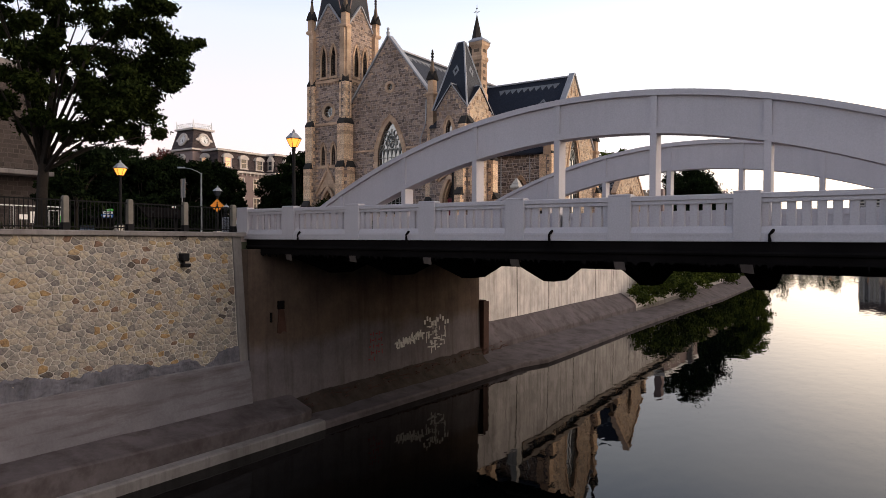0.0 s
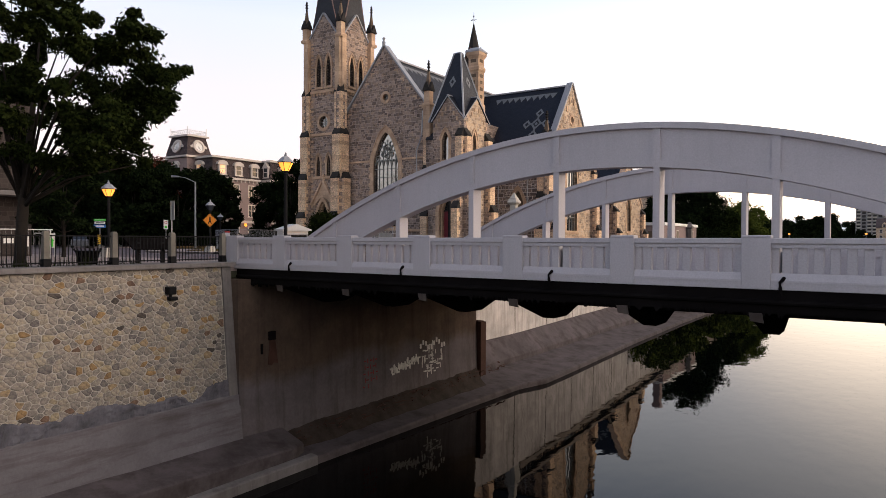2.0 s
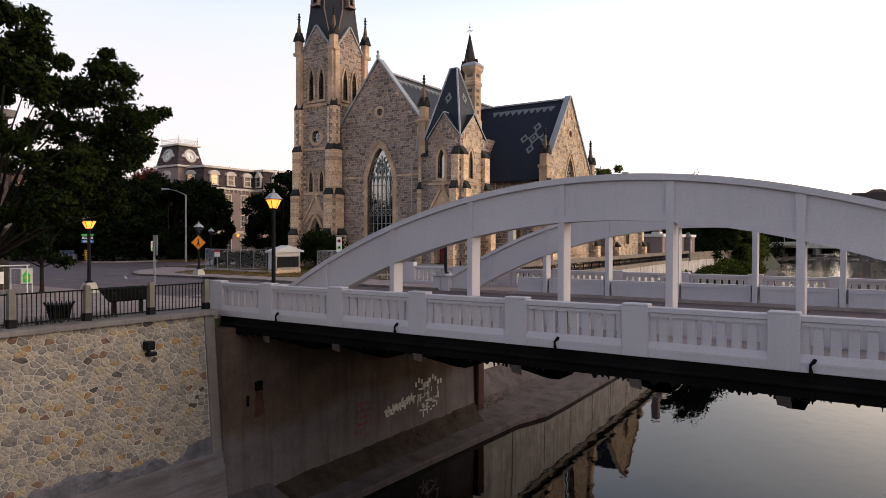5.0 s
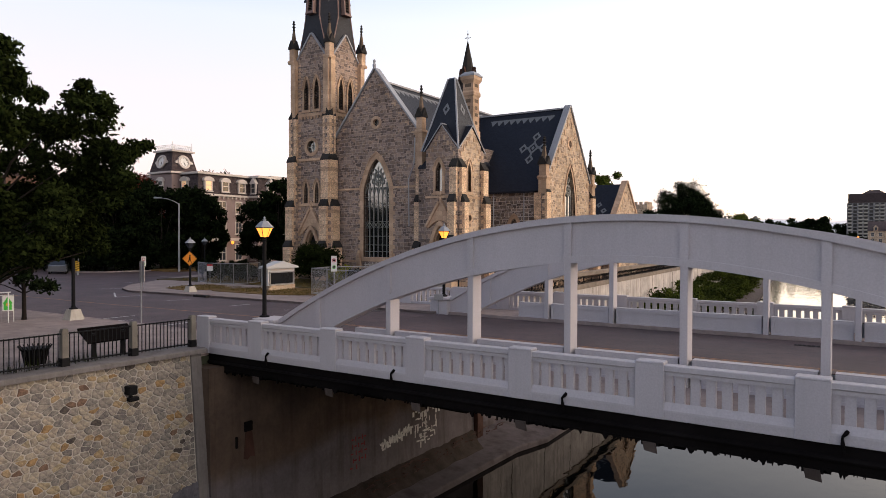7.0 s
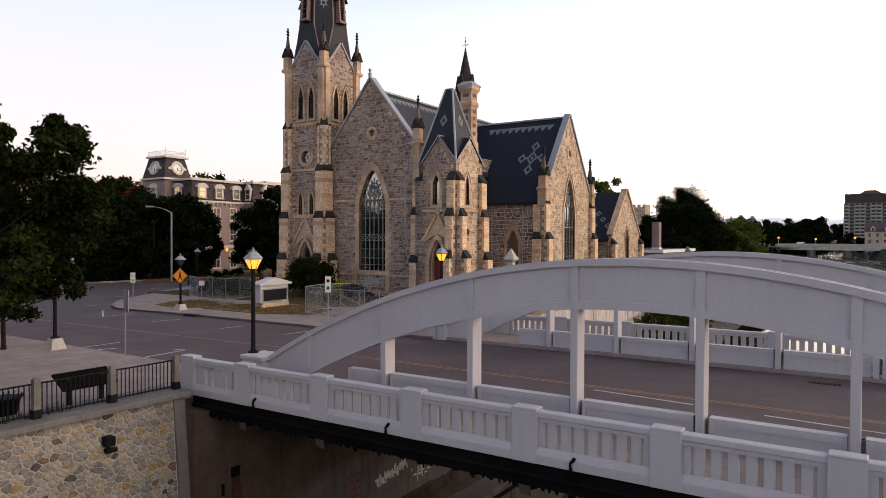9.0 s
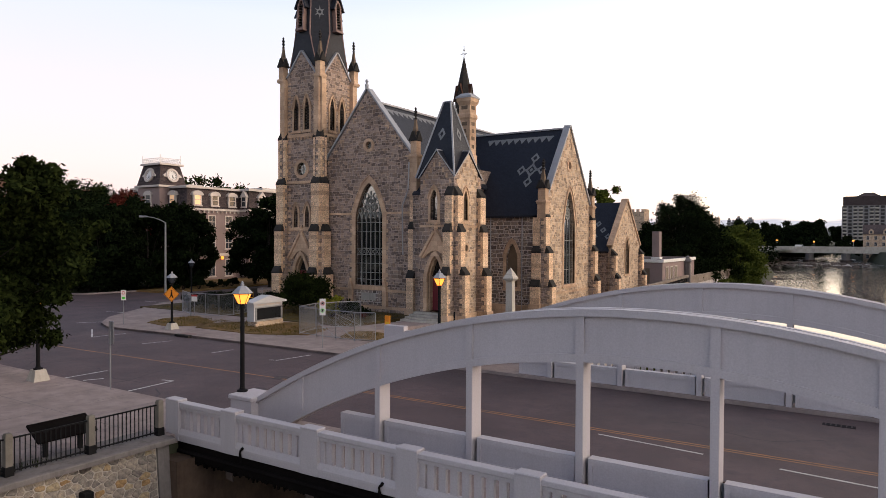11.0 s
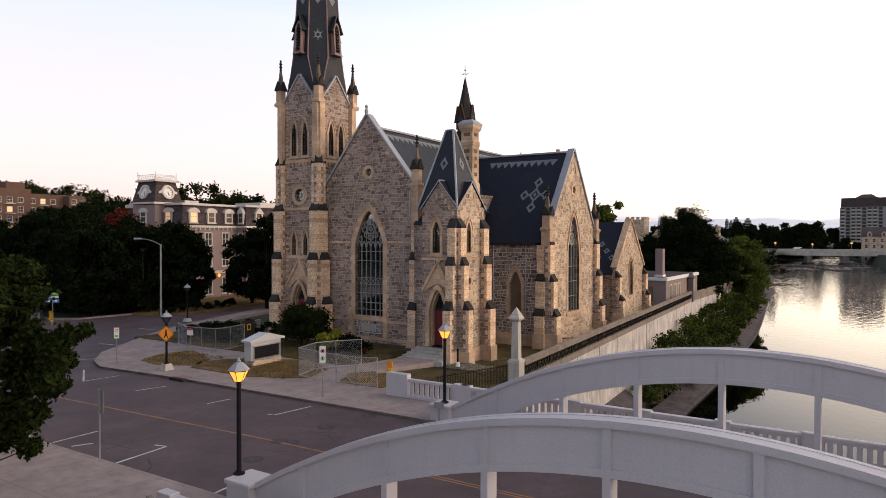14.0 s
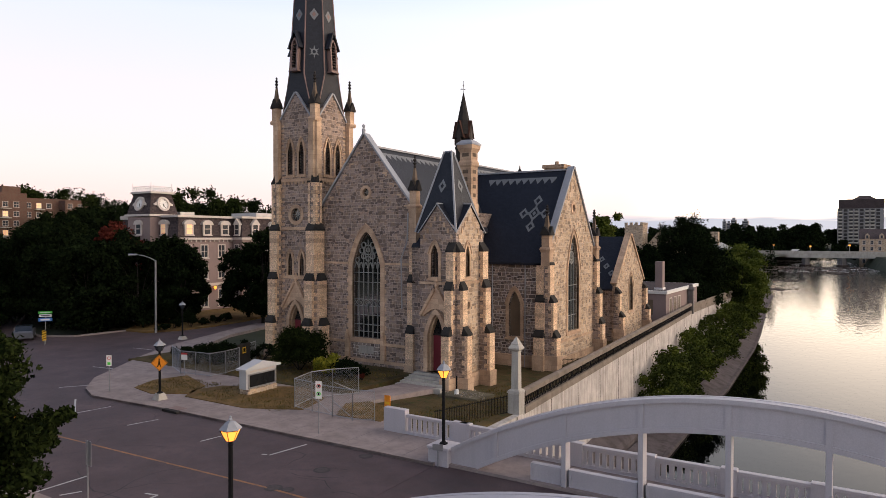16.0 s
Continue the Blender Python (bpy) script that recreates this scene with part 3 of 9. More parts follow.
M_TOWERBLOCK = surface("grey_tower_facade", (0.24, 0.235, 0.24), 0.8, 0.08, 0.5, 0.1, 0.0)
M_GLASS_FAR = glassy("far_window_glass", (0.03, 0.036, 0.045), 0.12, 0.4)

# ---- ground and river ----
def course(table, y):
    for (y0, x0), (y1, x1) in zip(table, table[1:]):
        if y <= y1:
            return x0 + (x1 - x0) * max(0.0, (y - y0) / (y1 - y0))
    return table[-1][1]


WEST_BANK = [(-400, 0.4), (16.5, 0.4), (16.6, -0.9), (26, -0.9), (92, -5.0), (127, -4.8), (190, -12), (300, -22), (450, -46), (700, -75), (1500, -120), (3000, -200)]
EAST_BANK = [(-400, 62), (60, 62), (200, 58), (300, 48), (420, 30), (600, 5), (900, -25), (1500, -70), (3000, -150)]
WATER_Z = -7.9

bm = B()
rows = []
for y in (-400, -60, -20, 16.4, 16.62, 26, 60, 92, 127, 190, 250, 300, 370, 450, 560, 700, 1000, 1500, 3000):
    w, e = course(WEST_BANK, y), course(EAST_BANK, y)
    wall = y <= 130
    hill = 1.0 if -100 < y < 700 else 0.4
    xs = [(-3000, 6), (-420, 10 * hill), (-260, 8 * hill), (-150, 2), (-100, -0.3), (-30, -0.3), (w - 0.6, -0.3 if y < 24 else -1.1), (w, -0.3 if y < 24 else -1.1),
          (w + (0.05 if wall else 6), -9.5), (0.5 * (w + e), -9.5), (e - 5, -9.5), (e, -1.0), (e + 150, 0), (e + 600, 4), (3000, 6)]
    rows.append([bm.verts.new((x, y, z)) for x, z in xs])
for a, b in zip(rows, rows[1:]):
    for i in range(len(a) - 1):
        bm.faces.new((a[i], a[i + 1], b[i + 1], b[i]))
setting("ground", bm, M_FOREST_FLOOR, "dark earth ground reaching to the horizon on both river banks", "ground")

bm = B()
bm.faces.new([bm.verts.new((x, y, WATER_Z)) for x, y in ((-260, -400), (90, -400), (90, 3000), (-260, 3000))])
setting("water", bm, M_WATER, "calm dark river water mirroring the sky", "river")

# streets
ROAD_Z = -0.14
bm = B()
slab(bm, [(0.4, 2.6), (0.4, 14.6), (-19, 14.3), (-26.5, 13.8), (-29, 14.8), (-32, 17.2), (-38, 25.4), (-41, 30.6), (-47, 47), (-60, 80), (-68, 80),
          (-57, 46), (-54.5, 34), (-55, 28.5), (-58, 26.5), (-66, 27.5), (-82, 36.5), (-150, 70), (-155, 62), (-88, 28), (-60, 10), (-60, 2.4)], -0.6, ROAD_Z)
setting("road", bm, M_ASPHALT, "worn grey asphalt street with faded markings at the corner", "road")


def strip(bm, x0, y0, x1, y1, w, z):
    d = Vector((x1 - x0, y1 - y0, 0)).normalized()
    s = Vector((-d.y, d.x, 0)) * w / 2
    vs = [bm.verts.new((x + k * s.x, y + k * s.y, z)) for x, y, k in ((x0, y0, 1), (x1, y1, 1), (x1, y1, -1), (x0, y0, -1))]
    bm.faces.new(vs)


bm = B()
for l in ((-18.2, 11.0, -17.8, 12.75), (-12.1, 11.25, -11.93, 12.65), (-7.32, 11.6, -7.0, 13.9), (-7.75, 11.5, -7.5, 11.62), (-23.33, 10.85, -26.9, 12.9), (-23.35, 10.85, -23.1, 13.05),
          (-28.5, 15.6, -30.3, 15.9), (-30.3, 15.9, -31.4, 14.2), (-34, 20.5, -37, 20.0), (-39, 28, -43, 27.6), (-11.97, 2.7, -12.02, 5.1), (-7.1, 2.9, -7.33, 5.4), (-7.33, 5.4, -7.95, 5.25), (-10.76, 3.2, -10.4, 3.95), (-1.2, 2.9, -1.4, 4.6)):
    strip(bm, *l, 0.11, ROAD_Z + 0.005)
setting("parking_lines", bm, M_LINE, "worn white parking stall lines painted on the asphalt", "road marking")
bm = B()
for o in (0.0, 0.2):
    strip(bm, 61, 8.55 + o, -0.3, 8.42 + o, 0.09, ROAD_Z + 0.005)
for (x0, y0), (x1, y1) in zip(((-0.3, 8.5), (-4.3, 8.46), (-19.2, 7.75), (-32, 7.6)), ((-4.3, 8.46), (-19.2, 7.75), (-32, 7.6), (-58, 8.2))):
    strip(bm, x0, y0, x1, y1, 0.13, ROAD_Z + 0.005)
setting("centre_line", bm, M_YELLOW, "faded orange centre line along the street", "road marking")
bm = B()
for x in (11.6, 17.1, 22.6, 28.1):
    strip(bm, x, 8.02 - 0.085 * (x - 11.6), x + 3.4, 8.02 - 0.085 * (x - 8.2), 0.1, ROAD_Z + 0.005)
setting("lane_line", bm, M_LINE, "dashed white lane line along the bridge roadway", "road marking")


def manhole(x, y, r, name="manhole_cover", label="rusty round iron manhole cover set in asphalt"):
    th = thing(name, (x, y, ROAD_Z), label, "manhole cover", "covers in the street")
    part("lid", lathe(B(), x, y, [(r, ROAD_Z - 0.02), (r, ROAD_Z + 0.006), (r * 0.9, ROAD_Z + 0.012)], 20), M_IRON, th)
    part("collar", lathe(B(), x, y, [(r + 0.1, ROAD_Z - 0.02), (r + 0.1, ROAD_Z + 0.004)], 20), M_TAR, th)


for x, y, r in ((-3.66, 11.39, 0.3), (-3.87, 8.59, 0.3), (-3.2, 8.75, 0.2), (-2.9, 6.25, 0.32), (-3.2, 14.05, 0.26)):
    manhole(x, y, r)
th = thing("storm_drain", (-18.6, 14.15, 0), "dark storm drain inlet with a rusty grate in the kerb", "drain")
part("inlet", box(B(), -19.3, -17.9, 14.05, 14.35, -0.13, 0.012), M_CAP, th)
part("grate", box(B(), -19.2, -18.1, 14.4, 15.0, -0.02, 0.014), M_ROSEWOOD, th)
th = thing("gutter_grate", (18.3, 13.68, ROAD_Z), "black slotted drain grate in the bridge gutter", "drain")
part("frame", box(B(), 17.78, 18.8, 13.5, 13.86, ROAD_Z - 0.05, ROAD_Z + 0.008), M_BLACK, th)
for k in range(6):
    part("bar", box(B(), 17.86 + k * 0.16, 17.9 + k * 0.16, 13.54, 13.82, ROAD_Z, ROAD_Z + 0.016), M_IRON, th)

rng = np.random.default_rng(71)
bm = B()
for i in range(34):
    x, y = -40 + 40 * rng.random() if i < 26 else 60 * rng.random(), 3.2 + 10.5 * rng.random()
    a = (0.05 if i % 3 else 1.45) + 0.25 * rng.normal()
    for k in range(int(4 + 9 * rng.random())):
        st = 0.35 + 0.35 * rng.random()
        x2, y2 = x + st * math.cos(a), y + st * math.sin(a)
        if not 2.9 < y2 < 14.0:
            break
        strip(bm, x, y, x2, y2, 0.025 + 0.05 * rng.random(), ROAD_Z + 0.004)
        x, y = x2, y2
        a += 0.35 * rng.normal()
setting("road_cracks", bm, M_TAR, "dark sealed cracks wandering over the asphalt", "road crack", "stuff")
bm = B()
SIDE = [(-60, 80 - 26), (-57, 46), (-54.5, 34), (-55, 28.5), (-58, 26.5), (-66, 27.5), (-82, 36.5)]
for (x0, y0), (x1, y1) in zip(SIDE, SIDE[1:]):
    d = Vector((x1 - x0, y1 - y0)).normalized()
    nn = Vector((d.y, -d.x)) * 0.3
    slab(bm, [(x0, y0), (x1, y1), (x1 + nn.x, y1 + nn.y), (x0 + nn.x, y0 + nn.y)], -0.5, 0.02)
setting("kerb_side_street", bm, M_WALK, "pale concrete kerb below the street trees", "kerb")

# pavements, with kerbs as real steps
KERB = [(0.4, 14.6), (-19, 14.3), (-26.5, 13.8), (-29, 14.8), (-32, 17.2), (-38, 25.4), (-41, 30.6), (-44.5, 40), (-47, 47)]
bm = B()
slab(bm, KERB + [(-44, 47), (-41.5, 38), (-37, 30.5), (-30, 23.5), (-12.5, 23.5), (-6, 19.3), (0.4, 18.2)], -0.6, 0.0)
setting("pavement_church", bm, M_WALK, "pale concrete pavement round the church corner", "pavement")
bm = B()
for (x0, y0), (x1, y1) in zip(KERB, KERB[1:]):
    d = Vector((x1 - x0, y1 - y0)).normalized()
    nn = Vector((d.y, -d.x)) * 0.16
    slab(bm, [(x0, y0), (x1, y1), (x1 + nn.x, y1 + nn.y), (x0 + nn.x, y0 + nn.y)], -0.5, 0.006)
setting("kerb_church", bm, M_WALK, "worn concrete kerb along the church pavement", "kerb")
bm = B()
slab(bm, [(0.35, -60), (0.35, 2.6), (-60, 2.2), (-60, -60)], -0.6, 0.0)
setting("pavement_plaza", bm, M_WALK, "pale concrete plaza beside the bridge end", "pavement")
bm = B()
slab(bm, [(0.4, 2.6), (0.4, 2.76), (-60, 2.36), (-60, 2.2)], -0.5, 0.006)
setting("kerb_plaza", bm, M_WALK, "worn concrete kerb along the plaza", "kerb")
bm = B()
for x in range(-58, 0, 2):
    strip(bm, x, -14, x, 2.2, 0.025, 0.004)
for y in (-0.6, -3.2, -6, -9, -12):
    strip(bm, -60, y, 0, y, 0.025, 0.004)
for i in range(14):
    x = -1.5 - i * 1.9
    strip(bm, x, 14.4, x, 17.4, 0.025, 0.004)
setting("pavement_joints", bm, M_CONC, "dark joints cut in the concrete pavement", "pavement joint")


def lawn(name, pts, z0, z1, label, mat=M_LAWN, lift=0.05):
    """A turf patch with a soft uneven top; z falls from z0 at low y to z1 at high y."""
    bm = B()
    x0, x1 = min(p[0] for p in pts), max(p[0] for p in pts)
    y0, y1 = min(p[1] for p in pts), max(p[1] for p in pts)
    slab(bm, pts, 0, 1)
    for v in bm.verts:
        t = (v.co.y - y0) / max(y1 - y0, 0.1)
        g = z0 + (z1 - z0) * t
        v.co.z = g - 0.4 if v.co.z < 0.5 else g + lift
    return setting(name, bm, mat, label, "lawn", "stuff")


lawn("lawn", [(-26.2, 16.7), (-23.6, 16.2), (-21.2, 17.6), (-22.5, 19.8), (-26.6, 21.4), (-27.3, 19)], 0, 0, "parched corner lawn patch edged by pavement")
lawn("lawn", [(-20.9, 16.9), (-15.2, 16.9), (-11.8, 18.6), (-12.6, 21.4), (-16, 23.4), (-21.4, 20.4), (-22, 18.4)], 0, 0, "parched front lawn under the church sign")
lawn("lawn", [(-9.2, 18.7), (-6.1, 19.0), (-6.3, 21.4), (-9.6, 22.4), (-10.6, 21.2)], 0, 0, "parched lawn patch behind the bridge railing")
lawn("lawn", [(-37, 23.2), (-12.6, 23.2), (-12.2, 31), (-12.2, 33), (-37, 33)], 0.0, 0.0, "dark church lawn below the tower", M_LAWN_GREEN)
lawn("lawn", [(-9.6, 22.4), (-6.3, 21.4), (-6.0, 18.4), (-1.0, 18.4), (-1.0, 26), (-1.6, 36), (-12.2, 36), (-12.2, 29), (-11, 26)], -0.1, -0.75, "green lawn sloping from the church to the river wall", M_LAWN_GREEN)
lawn("lawn", [(-1.6, 36), (-3.0, 60), (-5.0, 92), (-30, 92), (-30, 60), (-12.2, 36)], -0.75, -1.2, "narrow dark lawn between the church and the river wall", M_LAWN_GREEN)
lawn("lawn", [(-51.2, 34.5), (-49.6, 38), (-49.3, 42), (-50, 47.5), (-53, 58), (-58, 75), (-62.4, 75), (-62.4, 58), (-64.4, 58), (-64.4, 48.5), (-58, 38), (-54.6, 34.2)], 0.0, 0.0, "dry brown lawn bank before the clock building")
bm = B()
prism(bm, [(-12.7, 21.2, -0.4), (-10.3, 20.4, -0.4), (-8.2, 28.6, -0.4), (-11.2, 28.8, -0.4)], [(-12.7, 21.2, 0.02), (-10.3, 20.4, 0.02), (-8.2, 28.6, -0.02), (-11.2, 28.8, -0.02)])
setting("church_path", bm, M_WALK, "pale concrete path leading to the church steps", "path")

# ---- river walls ----
def batter(z):
    return 0.75 + 0.088 * (0.0 - z)


bm = B()
prism(bm, [(-2, -70, -8), (batter(-8), -70, -8), (batter(-0.08), -70, -0.08), (-2, -70, -0.08)],
      [(-2, -0.62, -8), (batter(-8), -0.62, -8), (batter(-0.08), -0.62, -0.08), (-2, -0.62, -0.08)])
wall_south = setting("wall_south", bm, M_MORTAR, "battered river wall of mixed field stones in pale mortar", "wall")
bm = B()
prism(bm, [(-0.6, -70, -0.08), (0.95, -70, -0.08), (0.95, -70, 0.05), (0.9, -70, 0.08), (-0.6, -70, 0.08)],
      [(-0.6, -0.42, -0.08), (0.95, -0.42, -0.08), (0.95, -0.42, 0.05), (0.9, -0.42, 0.08), (-0.6, -0.42, 0.08)])
setting("wall_coping", bm, M_CONC, "weathered concrete coping on the stone river wall", "coping")
bm = B()
zt, zb = -5.03, -7.6
prism(bm, [(0.5, -70, zb), (batter(zb) + 0.22, -70, zb), (batter(zt) + 0.14, -70, zt), (batter(zt), -70, zt + 0.06), (0.5, -70, zt + 0.06)],
      [(0.5, -0.57, zb), (batter(zb) + 0.22, -0.57, zb), (batter(zt) + 0.14, -0.57, zt), (batter(zt), -0.57, zt + 0.06), (0.5, -0.57, zt + 0.06)])
setting("wall_plinth", bm, M_PLINTH, "stained concrete plinth below the stone wall", "plinth")
bm = B()
rows = []
for i in range(421):
    y = -30 + i * (29.15 / 420)
    top = -4.52 + 0.2 * noise.noise((y * 0.6, 3, 0)) + 0.14 * noise.noise((y * 2.1, 9, 0)) + 0.07 * noise.noise((y * 6, 1, 0)) + (0.3 if y > -2.2 else 0) * min(1, (y + 2.2)) - 0.03 * (y + 6)
    if -3.2 < y < -1.9:
        top -= 0.45 * (1 - abs(y + 2.55) / 0.65)
    row = []
    for k in range(9):
        z = -5.1 + (top + 5.1) * k / 8
        lump = 0.07 * abs(noise.noise((y * 3.2, z * 4.4, 2.0))) + 0.03 * noise.noise((y * 9, z * 10, 5.0))
        row.append(bm.verts.new((batter(z) + 0.05 + lump - (0.035 if k == 8 else 0), y, z)))
    row.append(bm.verts.new((batter(top) - 0.1, y, top + 0.02)))
    rows.append(row)
for a, c in zip(rows, rows[1:]):
    for k in range(9):
        bm.faces.new((a[k], c[k], c[k + 1], a[k + 1]))
setting("wall_render", bm, M_CEMENT, "rough lumpy grey cement washed over the wall foot", "wall render")
bm = B()
prism(bm, [(0.0, -1.0, -7.6), (batter(-7.6) + 0.1, -1.0, -7.6), (batter(-0.1) + 0.07, -1.0, -0.1), (0.0, -1.0, -0.1)],
      [(0.0, -0.6, -7.6), (batter(-7.6) + 0.1, -0.6, -7.6), (batter(-0.1) + 0.07, -0.6, -0.1), (0.0, -0.6, -0.1)])
setting("wall_quoin", bm, M_CONC, "grey concrete end strip of the stone wall", "quoin")

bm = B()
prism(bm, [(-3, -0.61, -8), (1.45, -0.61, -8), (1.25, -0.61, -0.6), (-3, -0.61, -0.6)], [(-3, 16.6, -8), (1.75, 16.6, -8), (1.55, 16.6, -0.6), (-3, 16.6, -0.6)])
setting("wall_abutment", bm, M_ABUT, "concrete bridge abutment streaked with rust, bridge shade coloured into its upper part", "abutment")

# retaining wall below the church
WALLX = lambda y: course([(16.5, -0.45), (26, -0.55), (92, -4.6), (127, -4.4)], y)
bm = B()
prev = None
for y in (16.6, 26, 48, 70, 92, 127):
    x = WALLX(y)
    loop = [bm.verts.new(p) for p in ((x - 1.2, y, -8), (x + 0.12, y, -8), (x, y, -0.35), (x - 0.5, y, -0.35), (x - 1.2, y, -1.4))]
    if prev:
        for i in range(5):
            bm.faces.new((prev[i], prev[(i + 1) % 5], loop[(i + 1) % 5], loop[i]))
    else:
        bm.faces.new(loop[::-1])
    prev = loop
bm.faces.new(prev)
setting("wall_church", bm, M_RIVERWALL, "pale streaked concrete retaining wall below the church", "wall")
bm = B()
for i in range(17):
    y = 19.5 + 6.0 * i
    x = WALLX(y)
    prism(bm, [(x + 0.02, y - 0.03, -7.0), (x + 0.115, y - 0.03, -7.0), (x + 0.012, y - 0.03, -0.4), (x - 0.05, y - 0.03, -0.4)], [(x + 0.02, y + 0.03, -7.0), (x + 0.115, y + 0.03, -7.0), (x + 0.012, y + 0.03, -0.4), (x - 0.05, y + 0.03, -0.4)])
setting("wall_joints", bm, M_CONC_DARK, "dark movement joints in the river wall", "wall joint", "stuff")
bm = B()
for y0, y1 in ((26.6, 92), (92, 127)):
    x0, x1 = WALLX(y0), WALLX(y1)
    zt = 0.72 if y0 < 90 else 0.5
    prism(bm, [(x0 - 0.42, y0, zt), (x0 + 0.08, y0, zt), (x0 + 0.08, y0, zt + 0.3), (x0 - 0.17, y0, zt + 0.38), (x0 - 0.42, y0, zt + 0.3)],
          [(x1 - 0.42, y1, zt), (x1 + 0.08, y1, zt), (x1 + 0.08, y1, zt + 0.3), (x1 - 0.17, y1, zt + 0.38), (x1 - 0.42, y1, zt + 0.3)])
    prism(bm, [(x0 - 0.45, y0, -0.4), (x0 + 0.1, y0, -0.4), (x0 + 0.06, y0, 0.02), (x0 - 0.4, y0, 0.02)],
          [(x1 - 0.45, y1, -0.4), (x1 + 0.1, y1, -0.4), (x1 + 0.06, y1, 0.02), (x1 - 0.4, y1, 0.02)])
    if y0 > 90:
        prism(bm, [(x0 - 0.35, y0, 0), (x0, y0, 0), (x0, y0, zt), (x0 - 0.35, y0, zt)], [(x1 - 0.35, y1, 0), (x1, y1, 0), (x1, y1, zt), (x1 - 0.35, y1, zt)])
setting("wall_parapet", bm, M_PARA, "weathered concrete parapet rail on the church river wall", "parapet")
bm = B()
prev = None
for y, xw, xs in ((16.6, -0.4, 0.9), (20, -0.4, 0.8), (26, -0.5, 0.75), (36, -1.1, 0.55), (49, -2.0, 0.2), (52, -2.2, -0.4)):
    loop = [bm.verts.new(p) for p in ((xw, y, -8), (xs, y, -8), (xs, y, -6.95), (xs - 0.12, y, -6.8), (xs - 0.3, y, -6.62), (xw + 0.25, y, -5.78), (xw, y, -5.7))]
    if prev:
        for i in range(7):
            bm.faces.new((prev[i], prev[(i + 1) % 7], loop[(i + 1) % 7], loop[i]))
    else:
        bm.faces.new(loop[::-1])
    prev = loop
bm.faces.new(prev)
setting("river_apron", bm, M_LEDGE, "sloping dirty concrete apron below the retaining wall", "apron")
SHORE = [(-70, 3.3), (-8, 3.4), (0.9, 3.42), (9, 3.55), (18, 3.75), (20.6, 4.35), (24, 4.25), (40, 3.6), (57, 3.2), (77, 3.1), (111, 1.4), (135, -0.6), (190, -6), (228, -8.8)]
bm = B()
prev = None
for y, xs in SHORE:
    xi = 1.0 if y < 17 else (0.4 if y < 50 else xs - 2.6)
    zi = -7.25 if y < 17 else (-7.28 if y < 60 else -6.6)
    loop = [bm.verts.new(p) for p in ((xi, y, -9), (xs, y, -9), (xs, y, -7.68), (xs - 0.05, y, -7.6), (xs - 0.34, y, -7.56), (xs - 0.4, y, -7.6), (xi, y, zi))]
    if prev:
        for i in range(7):
            bm.faces.new((prev[i], prev[(i + 1) % 7], loop[(i + 1) % 7], loop[i]))
    else:
        bm.faces.new(loop[::-1])
    prev = loop
bm.faces.new(prev)
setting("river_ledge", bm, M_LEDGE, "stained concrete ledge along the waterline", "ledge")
# thick footing block of the stone wall, ending at the abutment
bm = B()
prev = None
for y, zo in ((-70, -6.75), (-9, -6.78), (-5, -6.92), (0.6, -7.1), (1.5, -7.16)):
    xo = 3.0 - (0.35 if y > 1 else 0)
    loop = [bm.verts.new(p) for p in ((1.0, y, -8), (xo + 0.06, y, -8), (xo + 0.03, y, zo - 0.06), (xo - 0.04, y, zo), (1.0, y, -6.6))]
    if prev:
        for i in range(5):
            bm.faces.new((prev[i], prev[(i + 1) % 5], loop[(i + 1) % 5], loop[i]))
    else:
        bm.faces.new(loop[::-1])
    prev = loop
bm.faces.new(prev)
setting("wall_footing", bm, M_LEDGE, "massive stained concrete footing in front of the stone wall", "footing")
bm = B()
prism(bm, [(3.0, -70, -8), (3.47, -70, -8), (3.47, -70, -7.58), (3.42, -70, -7.53), (3.1, -70, -7.5)], [(3.0, 1.5, -8), (3.47, 1.5, -8), (3.47, 1.5, -7.58), (3.42, 1.5, -7.53), (3.1, 1.5, -7.5)])
setting("water_kerb", bm, M_CONC, "pale worn concrete kerb along the waterline", "kerb")
# mud and drift debris at the abutment foot
bm = B()
rows = []
for i in range(82):
    y = 0.2 + i * 0.2
    n1, n2 = noise.noise((y * 0.7, 1, 0)), noise.noise((y * 2.6, 4, 0))
    zt = -6.92 + 0.026 * y + 0.1 * n1 + 0.06 * n2
    xw = 1.3 if y < 16.6 else 0.6
    rows.append([bm.verts.new(p) for p in ((xw, y, zt), (1.62 + 0.05 * n2, y, zt - 0.08), (1.85 + 0.1 * n1, y, zt - 0.2 + 0.06 * n2), (2.1 + 0.14 * n2, y, -7.22 + 0.05 * n1), (2.45 + 0.2 * n1, y, -7.5))])
for a, c in zip(rows, rows[1:]):
    for k in range(4):
        bm.faces.new((a[k], c[k], c[k + 1], a[k + 1]))
setting("mud_bank", bm, M_MUD, "dark mud bank along the foot of the abutment", "mud", "stuff", True)
bm = B()
rng = np.random.default_rng(14)
for i in range(150):
    y = 0.6 + 19 * rng.random()
    x = 1.75 + 0.6 * rng.random()
    z = -6.98 + 0.02 * y - 0.5 * (x - 1.75)
    a, ln = rng.random() * 6.28, 0.08 + 0.5 * rng.random() ** 3
    tube(bm, [(x, y, z), (x + 0.3 * ln * math.cos(a), y + ln * math.sin(a), z + 0.04), (x + 0.4 * ln * math.cos(a), y + 1.7 * ln * math.sin(a), z - 0.02)], [0.015 + 0.03 * rng.random(), 0.02, 0.008], 4)
setting("drift_debris", bm, M_RUST, "driftwood and litter strewn over the mud", "debris", "stuff")
th = thing("steel_pile", (1.6, 16.95, -7.0), "dark rusty steel pile at the abutment corner", "pile")
